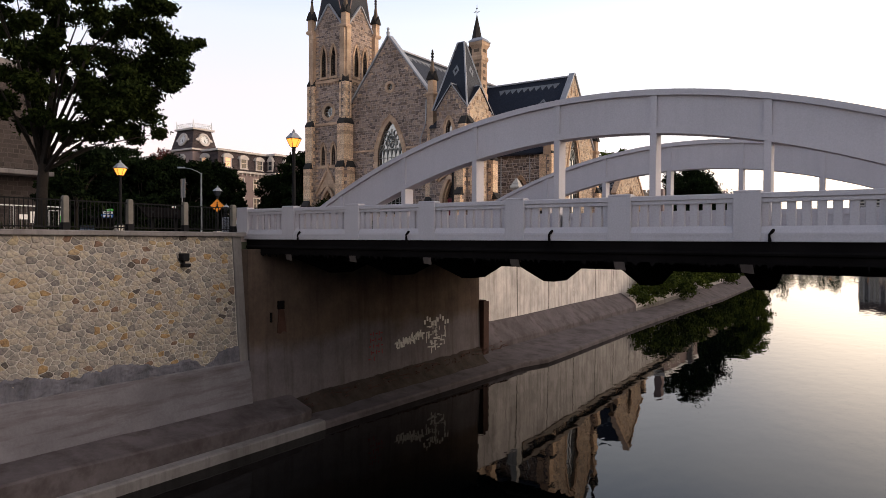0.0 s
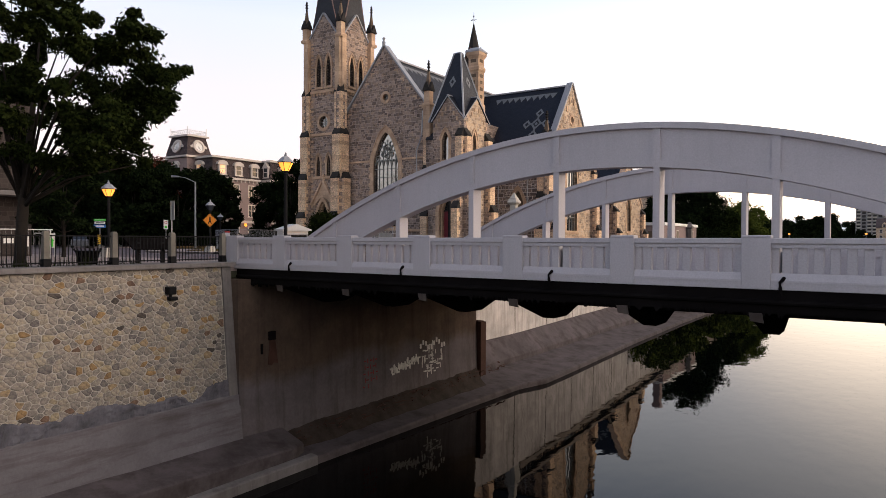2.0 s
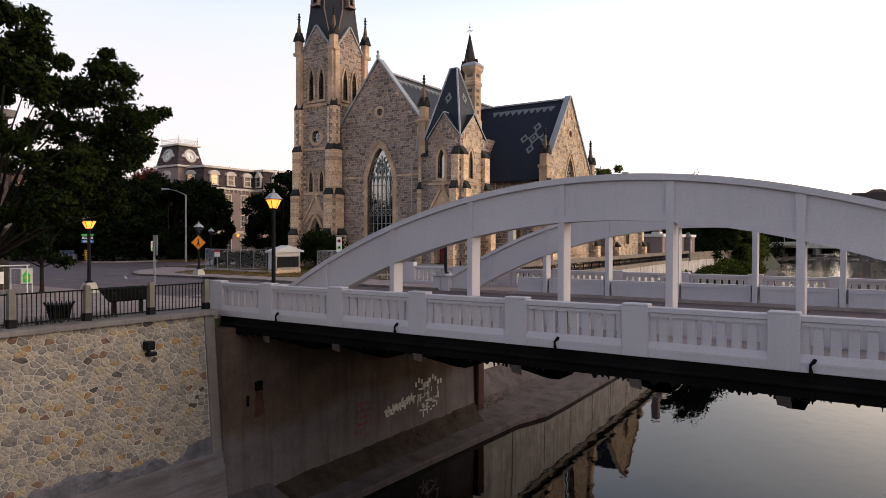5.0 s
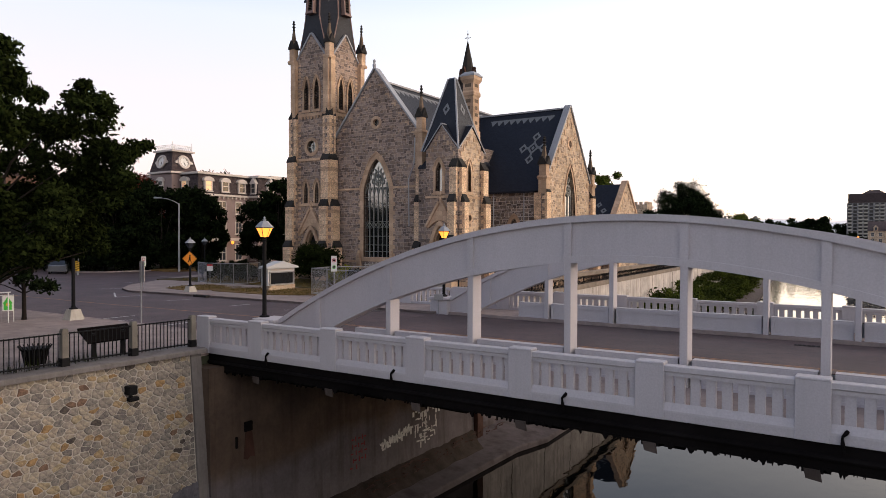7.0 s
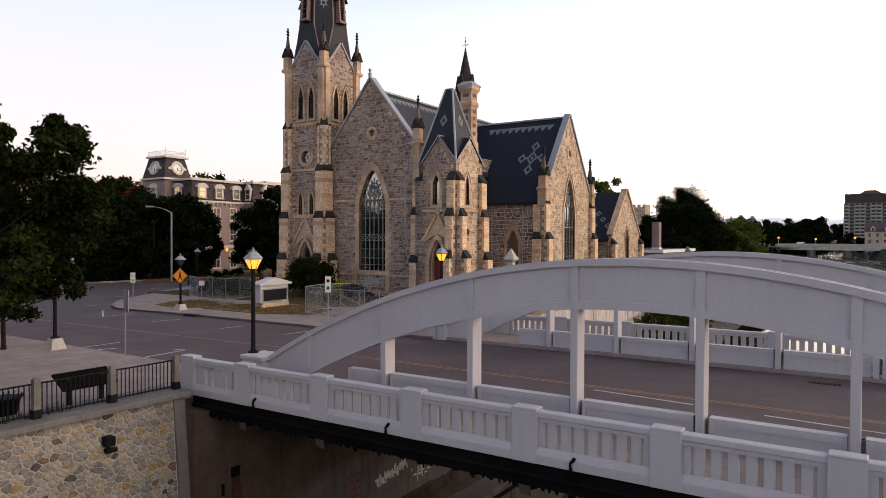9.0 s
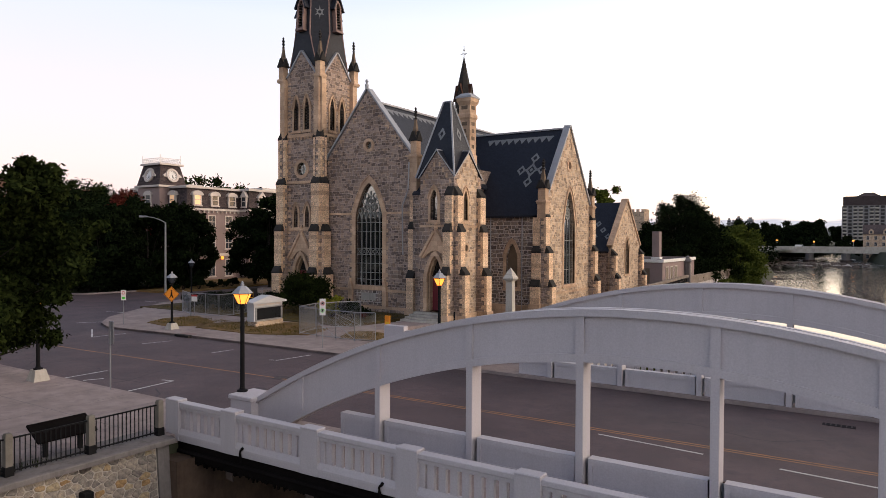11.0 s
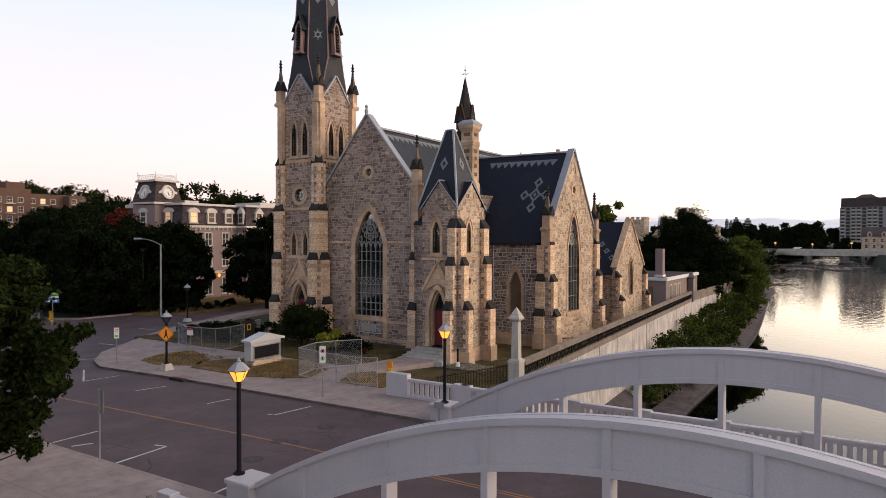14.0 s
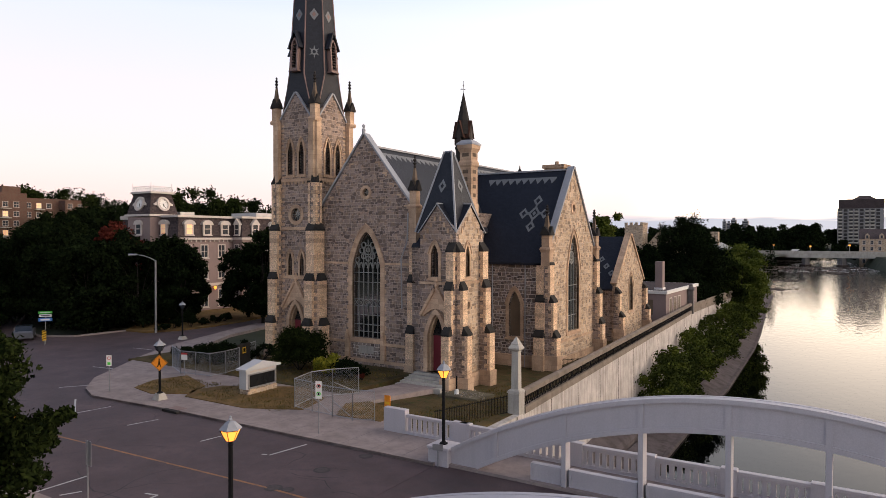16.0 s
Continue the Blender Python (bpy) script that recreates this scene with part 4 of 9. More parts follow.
part("web", box(B(), 1.5, 1.95, 16.8, 16.9, -7.1, -3.8), M_RUST, th)
part("flange", box(B(), 1.55, 1.95, 16.6, 16.8, -7.1, -3.85), M_RUST, th)
part("flange", box(B(), 1.55, 1.9, 16.9, 17.3, -7.1, -3.9), M_RUST, th)
th = thing("wall_niche_plate", (1.5, 1.0, -3.4), "dark rust-streaked iron plate in the abutment", "plate")
part("plate", box(B(), 1.3, 1.42, 0.85, 1.2, -3.1, -2.75, 0.02), M_UNDER, th)
FN = wall_face(1.3, 0, "E")
part("streak", fpoly(B(), FN, [(0.8, -4.06), (0.95, -4.12), (1.1, -4.02), (1.3, -4.08), (1.22, -3.5), (1.16, -3.1), (0.9, -3.1), (0.86, -3.55)], -0.1, 0.112), M_RUST, th, "rust-brown stained patch")
part("bolt", box(B(), 1.3, 1.42, 0.45, 0.52, -3.6, -3.2), M_UNDER, th)

# ---- bridge ----
PITCH, P0 = 3.32, 2.9
W = 18.1
SPAN_C = P0 + 3.5 * PITCH
HANG = 3.277
ARCH_Y = (2.72, 15.0)
ARCH_T = 0.55
bridge = thing("road_bridge", (29, W / 2, -1.6), "grey painted concrete bowstring arch bridge over the river", "bridge")


def arch_top(d):
    return 4.6 - 0.0215 * d * d


def arch_low(d):
    return 3.27 - 0.0228 * d * d


def arch_pts(d0, d1, f, n):
    return [(d0 + (d1 - d0) * i / n, f(d0 + (d1 - d0) * i / n)) for i in range(n + 1)]


def sweep(bm, cx, up, low, y0, y1):
    """A curved plate between two lines of equal length, from y0 to y1."""
    a = [[bm.verts.new((cx + d, y, z)) for d, z in line] for line in (up, low) for y in (y0, y1)]
    u0, u1, l0, l1 = a
    for i in range(len(u0) - 1):
        bm.faces.new((u0[i], u0[i + 1], u1[i + 1], u1[i]))
        bm.faces.new((l0[i], l1[i], l1[i + 1], l0[i + 1]))
        bm.faces.new((u0[i], l0[i], l0[i + 1], u0[i + 1]))
        bm.faces.new((u1[i], u1[i + 1], l1[i + 1], l1[i]))
    for i in (0, -1):
        bm.faces.new((u0[i], u1[i], l1[i], l0[i]))
    return bm


def make_arch(cx, y, shift):
    """One arch rib with its hangers; shift sets the hangers off from the rib's middle."""
    hx = [cx + shift + (k - 3.5) * HANG for k in range(8)]
    y1 = y + ARCH_T
    n = 56
    D = 13.75
    up = arch_pts(-D, D, arch_top, n)
    low = [(d, max(arch_low(d), -0.3)) for d, _ in up]
    arch = part("arch", sweep(B(), cx, up, low, y + 0.07, y1 - 0.07), M_PAINT, bridge, "grey painted arch rib with recessed panels")
    for s0, s1 in ((y, y + 0.08), (y1 - 0.08, y1)):
        part("arch_top_band", sweep(B(), cx, arch_pts(-D, D, lambda d: arch_top(d) + 0.015, n), arch_pts(-D, D, lambda d: arch_top(d) - 0.17, n), s0 - 0.045, s1 + 0.045), M_PAINT, arch)
        part("arch_low_band", sweep(B(), cx, arch_pts(-12, 12, lambda d: arch_low(d) + 0.2, n), arch_pts(-12, 12, lambda d: max(arch_low(d) - 0.01, -0.3), n), s0, s1), M_PAINT, arch)
        for k in range(8):
            d = hx[k] - cx
            part("arch_joint", sweep(B(), cx, arch_pts(d - 0.11, d + 0.11, arch_top, 2), [(q, max(z, -0.3)) for q, z in arch_pts(d - 0.11, d + 0.11, arch_low, 2)], s0 - 0.004, s1 + 0.004), M_PAINT, arch)
    for k in range(1, 7):
        x = hx[k]
        part("hanger", box(B(), x - 0.105, x + 0.105, y + 0.01, y1 - 0.01, -0.3, arch_low(x - cx) + 0.1, 0.015), M_PAINT, bridge)
    for k in range(0, 7):
        x0, x1 = hx[k] + 0.2, hx[k + 1] - 0.16
        if k == 0:
            x0 += 1.5
        if k == 6:
            x1 -= 1.5
        b = B()
        box(b, x0, x1, y + 0.16, y1 - 0.16, -0.1, 0.72)
        box(b, x0, x1, y + 0.12, y1 - 0.12, 0.56, 0.74)
        box(b, x0, x1, y + 0.13, y1 - 0.13, -0.1, 0.08)
        for xe in (x0, x1 - 0.12):
            box(b, xe, xe + 0.12, y + 0.125, y1 - 0.125, -0.1, 0.73)
        gp_ = part("guard_panel", b, M_PAINT, bridge)
        if k:
            part("steel_bracket", box(B(), hx[k] + 0.1, x0 + 0.03, y1 - 0.2, y1 - 0.14, 0.1, 0.66), M_LEAD, gp_, "pale steel fixing bracket")
            part("anchor_bolt", lathe(B(), hx[k] + 0.15, y1 - 0.12, [(0.035, 0.62), (0.035, 0.68)], 6), M_RUST, gp_, "rusty anchor bolt")
    for x in (cx - 14.5, cx + 13.42):
        b = B()
        box(b, x, x + 1.08, y - 0.26, y1 + 0.26, -0.2, 0.62, 0.02)
        box(b, x - 0.06, x + 1.14, y - 0.32, y1 + 0.32, 0.62, 0.78, 0.03)
        part("pedestal", b, M_PAINT, bridge)


for c in (SPAN_C, SPAN_C + 29.0):
    for y in ARCH_Y:
        make_arch(c, y, 0.11 if y < 9 else 0.42)

part("deck", box(B(), 0.42, 61.5, 3.2, 15.1, -0.6, ROAD_Z), M_ASPHALT, bridge, "asphalt bridge roadway")
for y0, y1 in ((0.3, 3.4), (14.9, W - 0.3)):
    b = B()
    box(b, 0.42, 61.5, y0, y1, -0.42, 0.0)
    part("footway", b, M_WALK, bridge, "concrete bridge footway")
# tie girders and floor beams coloured near-black to stand for shade
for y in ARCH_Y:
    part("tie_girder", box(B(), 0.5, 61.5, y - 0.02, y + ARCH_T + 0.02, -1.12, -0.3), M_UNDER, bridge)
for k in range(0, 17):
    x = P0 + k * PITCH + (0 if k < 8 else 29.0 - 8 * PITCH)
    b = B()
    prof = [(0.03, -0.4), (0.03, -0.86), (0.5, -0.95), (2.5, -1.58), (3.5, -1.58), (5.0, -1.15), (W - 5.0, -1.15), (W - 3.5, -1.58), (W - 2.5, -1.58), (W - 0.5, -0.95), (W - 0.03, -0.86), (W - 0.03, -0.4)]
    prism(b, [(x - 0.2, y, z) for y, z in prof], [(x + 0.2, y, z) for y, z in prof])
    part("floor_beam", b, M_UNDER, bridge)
    for y in (0.0, W - 0.03):
        part("beam_end", prism(B(), [(x - 0.12, y, -0.98), (x + 0.18, y, -1.02), (x + 0.14, y, -0.78), (x - 0.16, y, -0.78)], [(x - 0.12, y + 0.04, -0.98), (x + 0.18, y + 0.04, -1.02), (x + 0.14, y + 0.04, -0.78), (x - 0.16, y + 0.04, -0.78)]), M_CONC_DARK, bridge)

# edge girder takes the same painted-in shade
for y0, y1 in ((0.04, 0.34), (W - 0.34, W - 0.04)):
    part("edge_girder", box(B(), 0.42, 61.5, y0, y1, -0.78, -0.19), M_UNDER, bridge, "edge girder coloured near-black as deep shade under the deck")
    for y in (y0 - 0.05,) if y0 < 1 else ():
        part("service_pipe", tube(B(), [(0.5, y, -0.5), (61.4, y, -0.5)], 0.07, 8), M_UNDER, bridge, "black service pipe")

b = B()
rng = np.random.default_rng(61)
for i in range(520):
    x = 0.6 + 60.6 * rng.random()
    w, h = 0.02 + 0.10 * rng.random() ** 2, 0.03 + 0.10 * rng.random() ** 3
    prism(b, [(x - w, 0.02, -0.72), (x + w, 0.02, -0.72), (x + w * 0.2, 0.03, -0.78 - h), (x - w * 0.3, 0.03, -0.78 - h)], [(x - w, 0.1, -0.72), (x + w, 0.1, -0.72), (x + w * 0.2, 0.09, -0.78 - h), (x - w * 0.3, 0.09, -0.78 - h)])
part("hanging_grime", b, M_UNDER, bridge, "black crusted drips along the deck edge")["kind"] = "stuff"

# parapets
bal = B()
box(bal, -0.105, 0.105, 0.05, 0.17, 0.1, 0.92, 0.012)
bal_mesh = finish(bal, "baluster", M_PAINT)
for y in (0.0, W - 0.26):
    b = B()
    box(b, -0.1, 61.5, y - 0.02, y + 0.28, 0.9, 1.04, 0.015)
    box(b, -0.1, 61.5, y + 0.02, y + 0.24, 0.8, 0.91)
    lower = B()
    box(lower, -0.1, 61.5, y - 0.03, y + 0.29, -0.2, 0.0, 0.012)
    box(lower, -0.1, 61.5, y + 0.01, y + 0.24, 0.0, 0.14)
    d0 = y if y < 1 else y + 0.26
    sg = -1 if y < 1 else 1
    prism(lower, [(-0.1, d0 - sg * 0.03, 0.2), (-0.1, d0 - sg * 0.03, -0.02), (-0.1, d0 + sg * 0.045, -0.02), (-0.1, d0 + sg * 0.04, 0.03)], [(61.5, d0 - sg * 0.03, 0.2), (61.5, d0 - sg * 0.03, -0.02), (61.5, d0 + sg * 0.045, -0.02), (61.5, d0 + sg * 0.04, 0.03)])
    para = part("parapet", b, M_PAINT, bridge, "grey painted balustrade rail")
    part("bottom_rail", lower, M_PAINT, para)
    posts = [0.2] + [P0 + k * PITCH for k in range(8)] + [P0 + 29.0 + k * PITCH for k in range(8)] + [60.9]
    for i, x in enumerate(posts):
        w = 0.33
        b = B()
        box(b, x - w, x + w, y - 0.045, y + 0.3, -0.2, 1.08, 0.012)
        box(b, x - w - 0.0, x + w + 0.0, y - 0.055, y + 0.31, 1.04, 1.11, 0.02)
        part("post", b, M_PAINT, para)
        if i + 1 < len(posts):
            x0, x1 = x + w, posts[i + 1] - w
            m = max(1, round((x1 - x0) / 0.332))
            for j in range(m + 1):
                xx = x0 + (x1 - x0) * j / m
                if j in (0, m):
                    xx += 0.06 if j == 0 else -0.06
                share("baluster", bal_mesh, (xx, y + 0.02, 0), para)
    if y == 0.0:
        for x in (3.5, 8.74, 14.07, 20.05, 25.4, 30.9, 36.2, 42.0, 47.4, 53.0):
            b = B()
            tube(b, [(x + 0.07, -0.02, 0.1), (x + 0.05, -0.06, 0.06), (x - 0.02, -0.075, -0.02), (x - 0.01, -0.07, -0.16), (x + 0.02, -0.06, -0.34)], [0.04, 0.045, 0.03, 0.045, 0.035], 7)
            part("drain_spout", b, M_UNDER, para, "black drain spout")
# west end return of the far parapet, along the pavement
b = B()
y = W - 0.26
box(b, -4.9, -0.1, y, y + 0.26, 0.88, 1.04, 0.015)
para2 = part("parapet", b, M_PAINT, bridge, "grey painted balustrade rail")
part("bottom_rail", box(B(), -4.9, -0.1, y - 0.03, y + 0.29, -0.1, 0.14, 0.012), M_PAINT, para2)
box_b = B()
box(box_b, -4.95, -3.5, y - 0.06, y + 0.34, -0.1, 1.28, 0.02)
part("end_block", box_b, M_PAINT, para2)
for x in (-0.1,):
    part("post", box(B(), x - 0.45, x + 0.45, y - 0.05, y + 0.31, -0.1, 1.11, 0.012), M_PAINT, para2)
for j in range(9):
    share("baluster", bal_mesh, (-3.3 + j * 0.33, y + 0.02, 0), para2)

# ---- the church ----
church = thing("stone_church", (-17, 46, -0.6), "grey and tan stone gothic church with spire and slate roofs", "church")


def coping(bm, F, pts, t, d0, d1):
    """A coping band laid on a raking line of points, t thick."""
    for (u0, v0), (u1, v1) in zip(pts, pts[1:]):
        k = math.hypot(u1 - u0, v1 - v0)
        nu, nv = -(v1 - v0) / k * t, (u1 - u0) / k * t
        if nv < 0:
            nu, nv = -nu, -nv
        fpoly(bm, F, [(u0, v0), (u1, v1), (u1 + nu, v1 + nv), (u0 + nu, v0 + nv)], d0, d1)
    return bm


def band_of(cu, w, sill, spring, apex, t, top=None):
    """Outer and inner outlines of a dressed surround round a pointed opening."""
    inner = lancet(cu, w, sill, spring, apex)
    outer = lancet(cu, w + t, sill - t * 0.6, spring, apex + t * 1.25)
    return outer, inner


def pointed_window(F, parent, cu, w, sill, spring, apex, t=0.22, glass=M_GLASS_CHURCH, lights=1, bars=0, wall_d=0.0, name="window", hood=True):
    """Surround, recessed glass and lead bars for an opening cut in a wall whose face is at wall_d."""
    outer, inner = band_of(cu, w, sill, spring, apex, t)
    win = part(name, fring(B(), F, outer, inner, wall_d - 0.15, wall_d + 0.05), M_ASHLAR, church, "dressed tan stone window surround")
    part("pane", fpoly(B(), F, lancet(cu, w + 0.02, sill - 0.02, spring, apex + 0.02), wall_d - 0.34, wall_d - 0.28), glass, win)
    if lights > 1 or bars:
        b = B()
        for i in range(1, lights):
            u = cu - w + 2 * w * i / lights
            topv = spring + (apex - spring) * (1 - abs(u - cu) / w) * 0.75
            fbox(b, F, u - 0.018, u + 0.018, sill, topv, wall_d - 0.28, wall_d - 0.2)
        for j in range(1, bars + 1):
            v = sill + (spring - sill) * j / (bars + 1)
            fbox(b, F, cu - w, cu + w, v - 0.02, v + 0.02, wall_d - 0.28, wall_d - 0.21)
        part("tracery", b, M_TRACERY, win)
    part("sill", fbox(B(), F, cu - w - t - 0.08, cu + w + t + 0.08, sill - t * 0.6 - 0.14, sill - t * 0.6 + 0.002, wall_d - 0.1, wall_d + 0.12), M_ASHLAR, win)
    if w > 0.9:
        k, v = 0, sill
        while v < spring - 0.1:
            for sg in (-1, 1):
                u = cu + sg * (w + t + 0.07)
                if k % 2 == 0:
                    part("quoin", fbox(B(), F, u - 0.1, u + 0.1, v + 0.02, v + 0.36, wall_d - 0.1, wall_d + 0.03), M_ASHLAR, win)
            v += 0.38
            k += 1
    if hood:
        o2 = lancet(cu, w + t + 0.09, spring, spring, apex + t * 1.25 + 0.13)[1:-1]
        i2 = lancet(cu, w + t - 0.002, spring, spring, apex + t * 1.25)[1:-1]
        part("hood_mould", fring(B(), F, o2, i2, wall_d - 0.02, wall_d + 0.12, closed=False), M_ASHLAR, win)
    return win


def buttress(parent, F, u0, u1, steps, plinth=True):
    """A stepped buttress: steps is a list of (top height, projection) from the ground up, with dark weathered caps."""
    z = -1.2
    bt = None
    for i, (top, d) in enumerate(steps):
        stage = fbox(B(), F, u0, u1, z, top, -0.2, d)
        if bt is None:
            bt = part("buttress", stage, M_RUBBLE, church, "tan dressed stone buttress with blackened caps")
        else:
            part("buttress_stage", stage, M_RUBBLE, bt)
        q = B()
        rows_ = max(1, round((top - 0.1 - max(z, 0.4)) / 0.34))
        hh = (top - 0.1 - max(z, 0.4)) / rows_
        for j in range(rows_):
            v = max(z, 0.4) + j * hh
            back = max(-0.1, d - (0.46 if j % 2 else 0.22))
            if j % 2 or u1 - u0 < 0.6:
                fbox(q, F, u0 - 0.012, u1 + 0.012, v, v + hh - 0.014, back, d + 0.012)
            else:
                um = u0 + (u1 - u0) * (0.42 + 0.16 * ((j // 2) % 2))
                fbox(q, F, u0 - 0.012, um - 0.006, v, v + hh - 0.014, back, d + 0.012)
                fbox(q, F, um + 0.006, u1 + 0.012, v, v + hh - 0.014, back, d + 0.012)
        part("quoin_stonework", q, M_BLOCKS, bt, "tan dressed corner stones in courses")["kind"] = "stuff"
        z = top
    for i, (top, d) in enumerate(steps):
        nd = steps[i + 1][1] if i + 1 < len(steps) else 0.0
        h = 0.55 if i + 1 < len(steps) else 0.6
        b = B()
        lo = [F(u0 - 0.04, top - 0.12, d + 0.05), F(u1 + 0.04, top - 0.12, d + 0.05), F(u1 + 0.04, top - 0.12, nd - 0.1), F(u0 - 0.04, top - 0.12, nd - 0.1)]
        hi = [F(u0 - 0.03, top + 0.02, d + 0.05), F(u1 + 0.03, top + 0.02, d + 0.05), F(u1, top + h, nd), F(u0, top + h, nd)]
        prism(b, lo, hi)
        part("weathering", b, M_CAP, bt, "blackened sloping cap")
    if plinth:
        d = steps[0][1]
        part("plinth", fbox(B(), F, u0 - 0.1, u1 + 0.1, -1.2, 0.55, -0.2, d + 0.12), M_ASHLAR, bt)
    return bt


def pinnacle(parent, x, y, z0, z1, r=0.42, dark=0.5):
    """A corner pinnacle: square shaft, gabled cap, tapering spirelet with crockets and finial."""
    h = z1 - z0
    b = B()
    lathe(b, x, y, [(r * 1.25, z0 - 0.3), (r * 1.45, z0 - 0.1), (r * 1.25, z0 + 0.05), (r * 1.0, z0 + 0.08), (r * 1.0, z0 + h * 0.33), (r * 1.05, z0 + h * 0.34)], 4, math.pi / 4)
    pn = part("pinnacle", b, M_ASHLAR, church, "carved stone corner pinnacle")
    for k in range(4):
        a = k * math.pi / 2
        c, s = math.cos(a), math.sin(a)
        F = lambda u, v, d: (x + c * d - s * u, y + s * d + c * u, v)
        part("gablet", fpoly(B(), F, [(-r * 0.95, z0 + h * 0.29), (r * 0.95, z0 + h * 0.29), (r * 0.85, z0 + h * 0.33), (0, z0 + h * 0.5), (-r * 0.85, z0 + h * 0.33)], 0.05 * r, r * 1.0), M_CAP, pn, "blackened gablet")
    part("spirelet", lathe(B(), x, y, [(r * 0.78, z0 + h * 0.33), (r * 0.24, z0 + h * 0.74), (r * 0.16, z0 + h * 0.8)], 4, math.pi / 4), M_BROWNSTONE, pn, "weathered brown stone spirelet")
    b = B()
    lathe(b, x, y, [(r * 0.14, z0 + h * 0.73), (r * 0.32, z0 + h * 0.765), (r * 0.14, z0 + h * 0.795), (r * 0.42, z0 + h * 0.835), (r * 0.15, z0 + h * 0.865), (r * 0.4, z0 + h * 0.905), (r * 0.14, z0 + h * 0.935), (r * 0.26, z0 + h * 0.965), (r * 0.03, z1)], 6)
    part("finial", b, M_CAP, pn)
    return pn


def gabled_door(F, parent, cu, w, z0, spring, apex, gable_apex, gable_half, gable_base, wall_d=0.0):
    """A deep pointed doorway under a steep gable, with red doors and a traceried head."""
    outer, inner = band_of(cu, w, z0, spring, apex, 0.34)
    outer = [(u, max(v, z0)) for u, v in outer]
    port = part("portal", fring(B(), F, outer, inner, wall_d - 0.4, wall_d + 0.22), M_ASHLAR, church, "moulded tan stone doorway")
    o2, i2 = band_of(cu, w - 0.14, z0, spring, apex - 0.2, 0.14)
    part("inner_order", fring(B(), F, [(u, max(v, z0)) for u, v in o2], i2, wall_d - 0.5, wall_d - 0.05), M_ASHLAR, port)
    part("door_leaf", fbox(B(), F, cu - w, cu - 0.012, z0, spring - 0.05, wall_d - 0.5, wall_d - 0.42), M_REDDOOR, port, "dark red panelled door leaf")
    part("door_leaf", fbox(B(), F, cu + 0.012, cu + w, z0, spring - 0.05, wall_d - 0.5, wall_d - 0.42), M_REDDOOR, port, "dark red panelled door leaf")
    part("fanlight", fpoly(B(), F, lancet(cu, w, spring, spring + 0.01, apex), wall_d - 0.5, wall_d - 0.45), M_GLASS_DARK, port)
    b = B()
    fbox(b, F, cu - w, cu + w, spring - 0.06, spring + 0.06, wall_d - 0.46, wall_d - 0.36)
    for k in range(-2, 3):
        u = cu + k * w * 0.36
        fbox(b, F, u - 0.02, u + 0.02, spring, spring + (apex - spring) * (0.9 - abs(k) * 0.3), wall_d - 0.45, wall_d - 0.4)
    for cx, r in ((cu - w * 0.4, 0.17), (cu + w * 0.4, 0.17), (cu, 0.2)):
        cvv = spring + (0.3 if cx != cu else 0.75)
        fring(b, F, circle(cx, cvv, r, 12), circle(cx, cvv, r - 0.04, 12), wall_d - 0.45, wall_d - 0.4)
    part("fanlight_bars", b, M_CAP, port)
    # gable over the doorway
    slope = [(cu - gable_half, gable_base), (cu, gable_apex), (cu + gable_half, gable_base)]
    part("gable_front", fpoly(B(), F, [(cu - gable_half, gable_base), (cu - w - 0.3, gable_base - 0.02)] + [(u, v) for u, v in lancet(cu, w + 0.34, gable_base - 0.02, max(spring, gable_base), apex + 0.42)][1:-1] + [(cu + w + 0.3, gable_base - 0.02), (cu + gable_half, gable_base), (cu, gable_apex)], wall_d - 0.1, wall_d + 0.16), M_ASHLAR, port)
    part("gable_coping", coping(B(), F, slope, 0.2, wall_d - 0.1, wall_d + 0.3), M_ASHLAR, port)
    part("gable_finial", lathe(B(), *F(cu, 0, wall_d + 0.1)[:2], [(0.08, gable_apex), (0.2, gable_apex + 0.3), (0.08, gable_apex + 0.42), (0.16, gable_apex + 0.6), (0.02, gable_apex + 0.85)], 6), M_ASHLAR, port)
    return port


def rose(F, parent, cu, cv, r, ring=0.32, glass=M_GLASS_CHURCH, wall_d=0.0):
    ro = part("round_window", fring(B(), F, circle(cu, cv, r + ring), circle(cu, cv, r), wall_d - 0.2, wall_d + 0.06), M_ASHLAR, church, "round window in a dressed stone ring")
    part("pane", fpoly(B(), F, circle(cu, cv, r + 0.02), wall_d - 0.3, wall_d - 0.24), glass, ro)
    b = B()
    for k in range(4):
        a = k * math.pi / 4
        c, s = math.cos(a) * r, math.sin(a) * r
        n = Vector((-math.sin(a), math.cos(a))) * 0.025
        fpoly(b, F, [(cu - c - n.x, cv - s - n.y), (cu + c - n.x, cv + s - n.y), (cu + c + n.x, cv + s + n.y), (cu - c + n.x, cv - s + n.y)], wall_d - 0.24, wall_d - 0.2)
    part("tracery", b, M_TRACERY, ro)
    return ro


# -- tower --
TX, TY = -25.2, 33.9
H = 2.25
sideF = {"S": wall_face(TX, TY - H, "S"), "E": wall_face(TX + H, TY, "E"), "N": wall_face(TX, TY + H, "N"), "W": wall_face(TX - H, TY, "W")}
holesS = [lancet(-0.66, 0.3, 16.2, 18.1, 19.1), lancet(0.66, 0.3, 16.2, 18.1, 19.1), circle(0, 12.65, 0.58), lancet(-0.7, 0.24, 7.3, 8.6, 9.3), lancet(0.7, 0.24, 7.3, 8.6, 9.3), lancet(0.05, 0.74, 0.3, 3.4, 4.75)]
holesE = holesS[:2]
body = [(-H, -1.2), (H, -1.2), (H, 21.0), (0, 23.35), (-H, 21.0)]
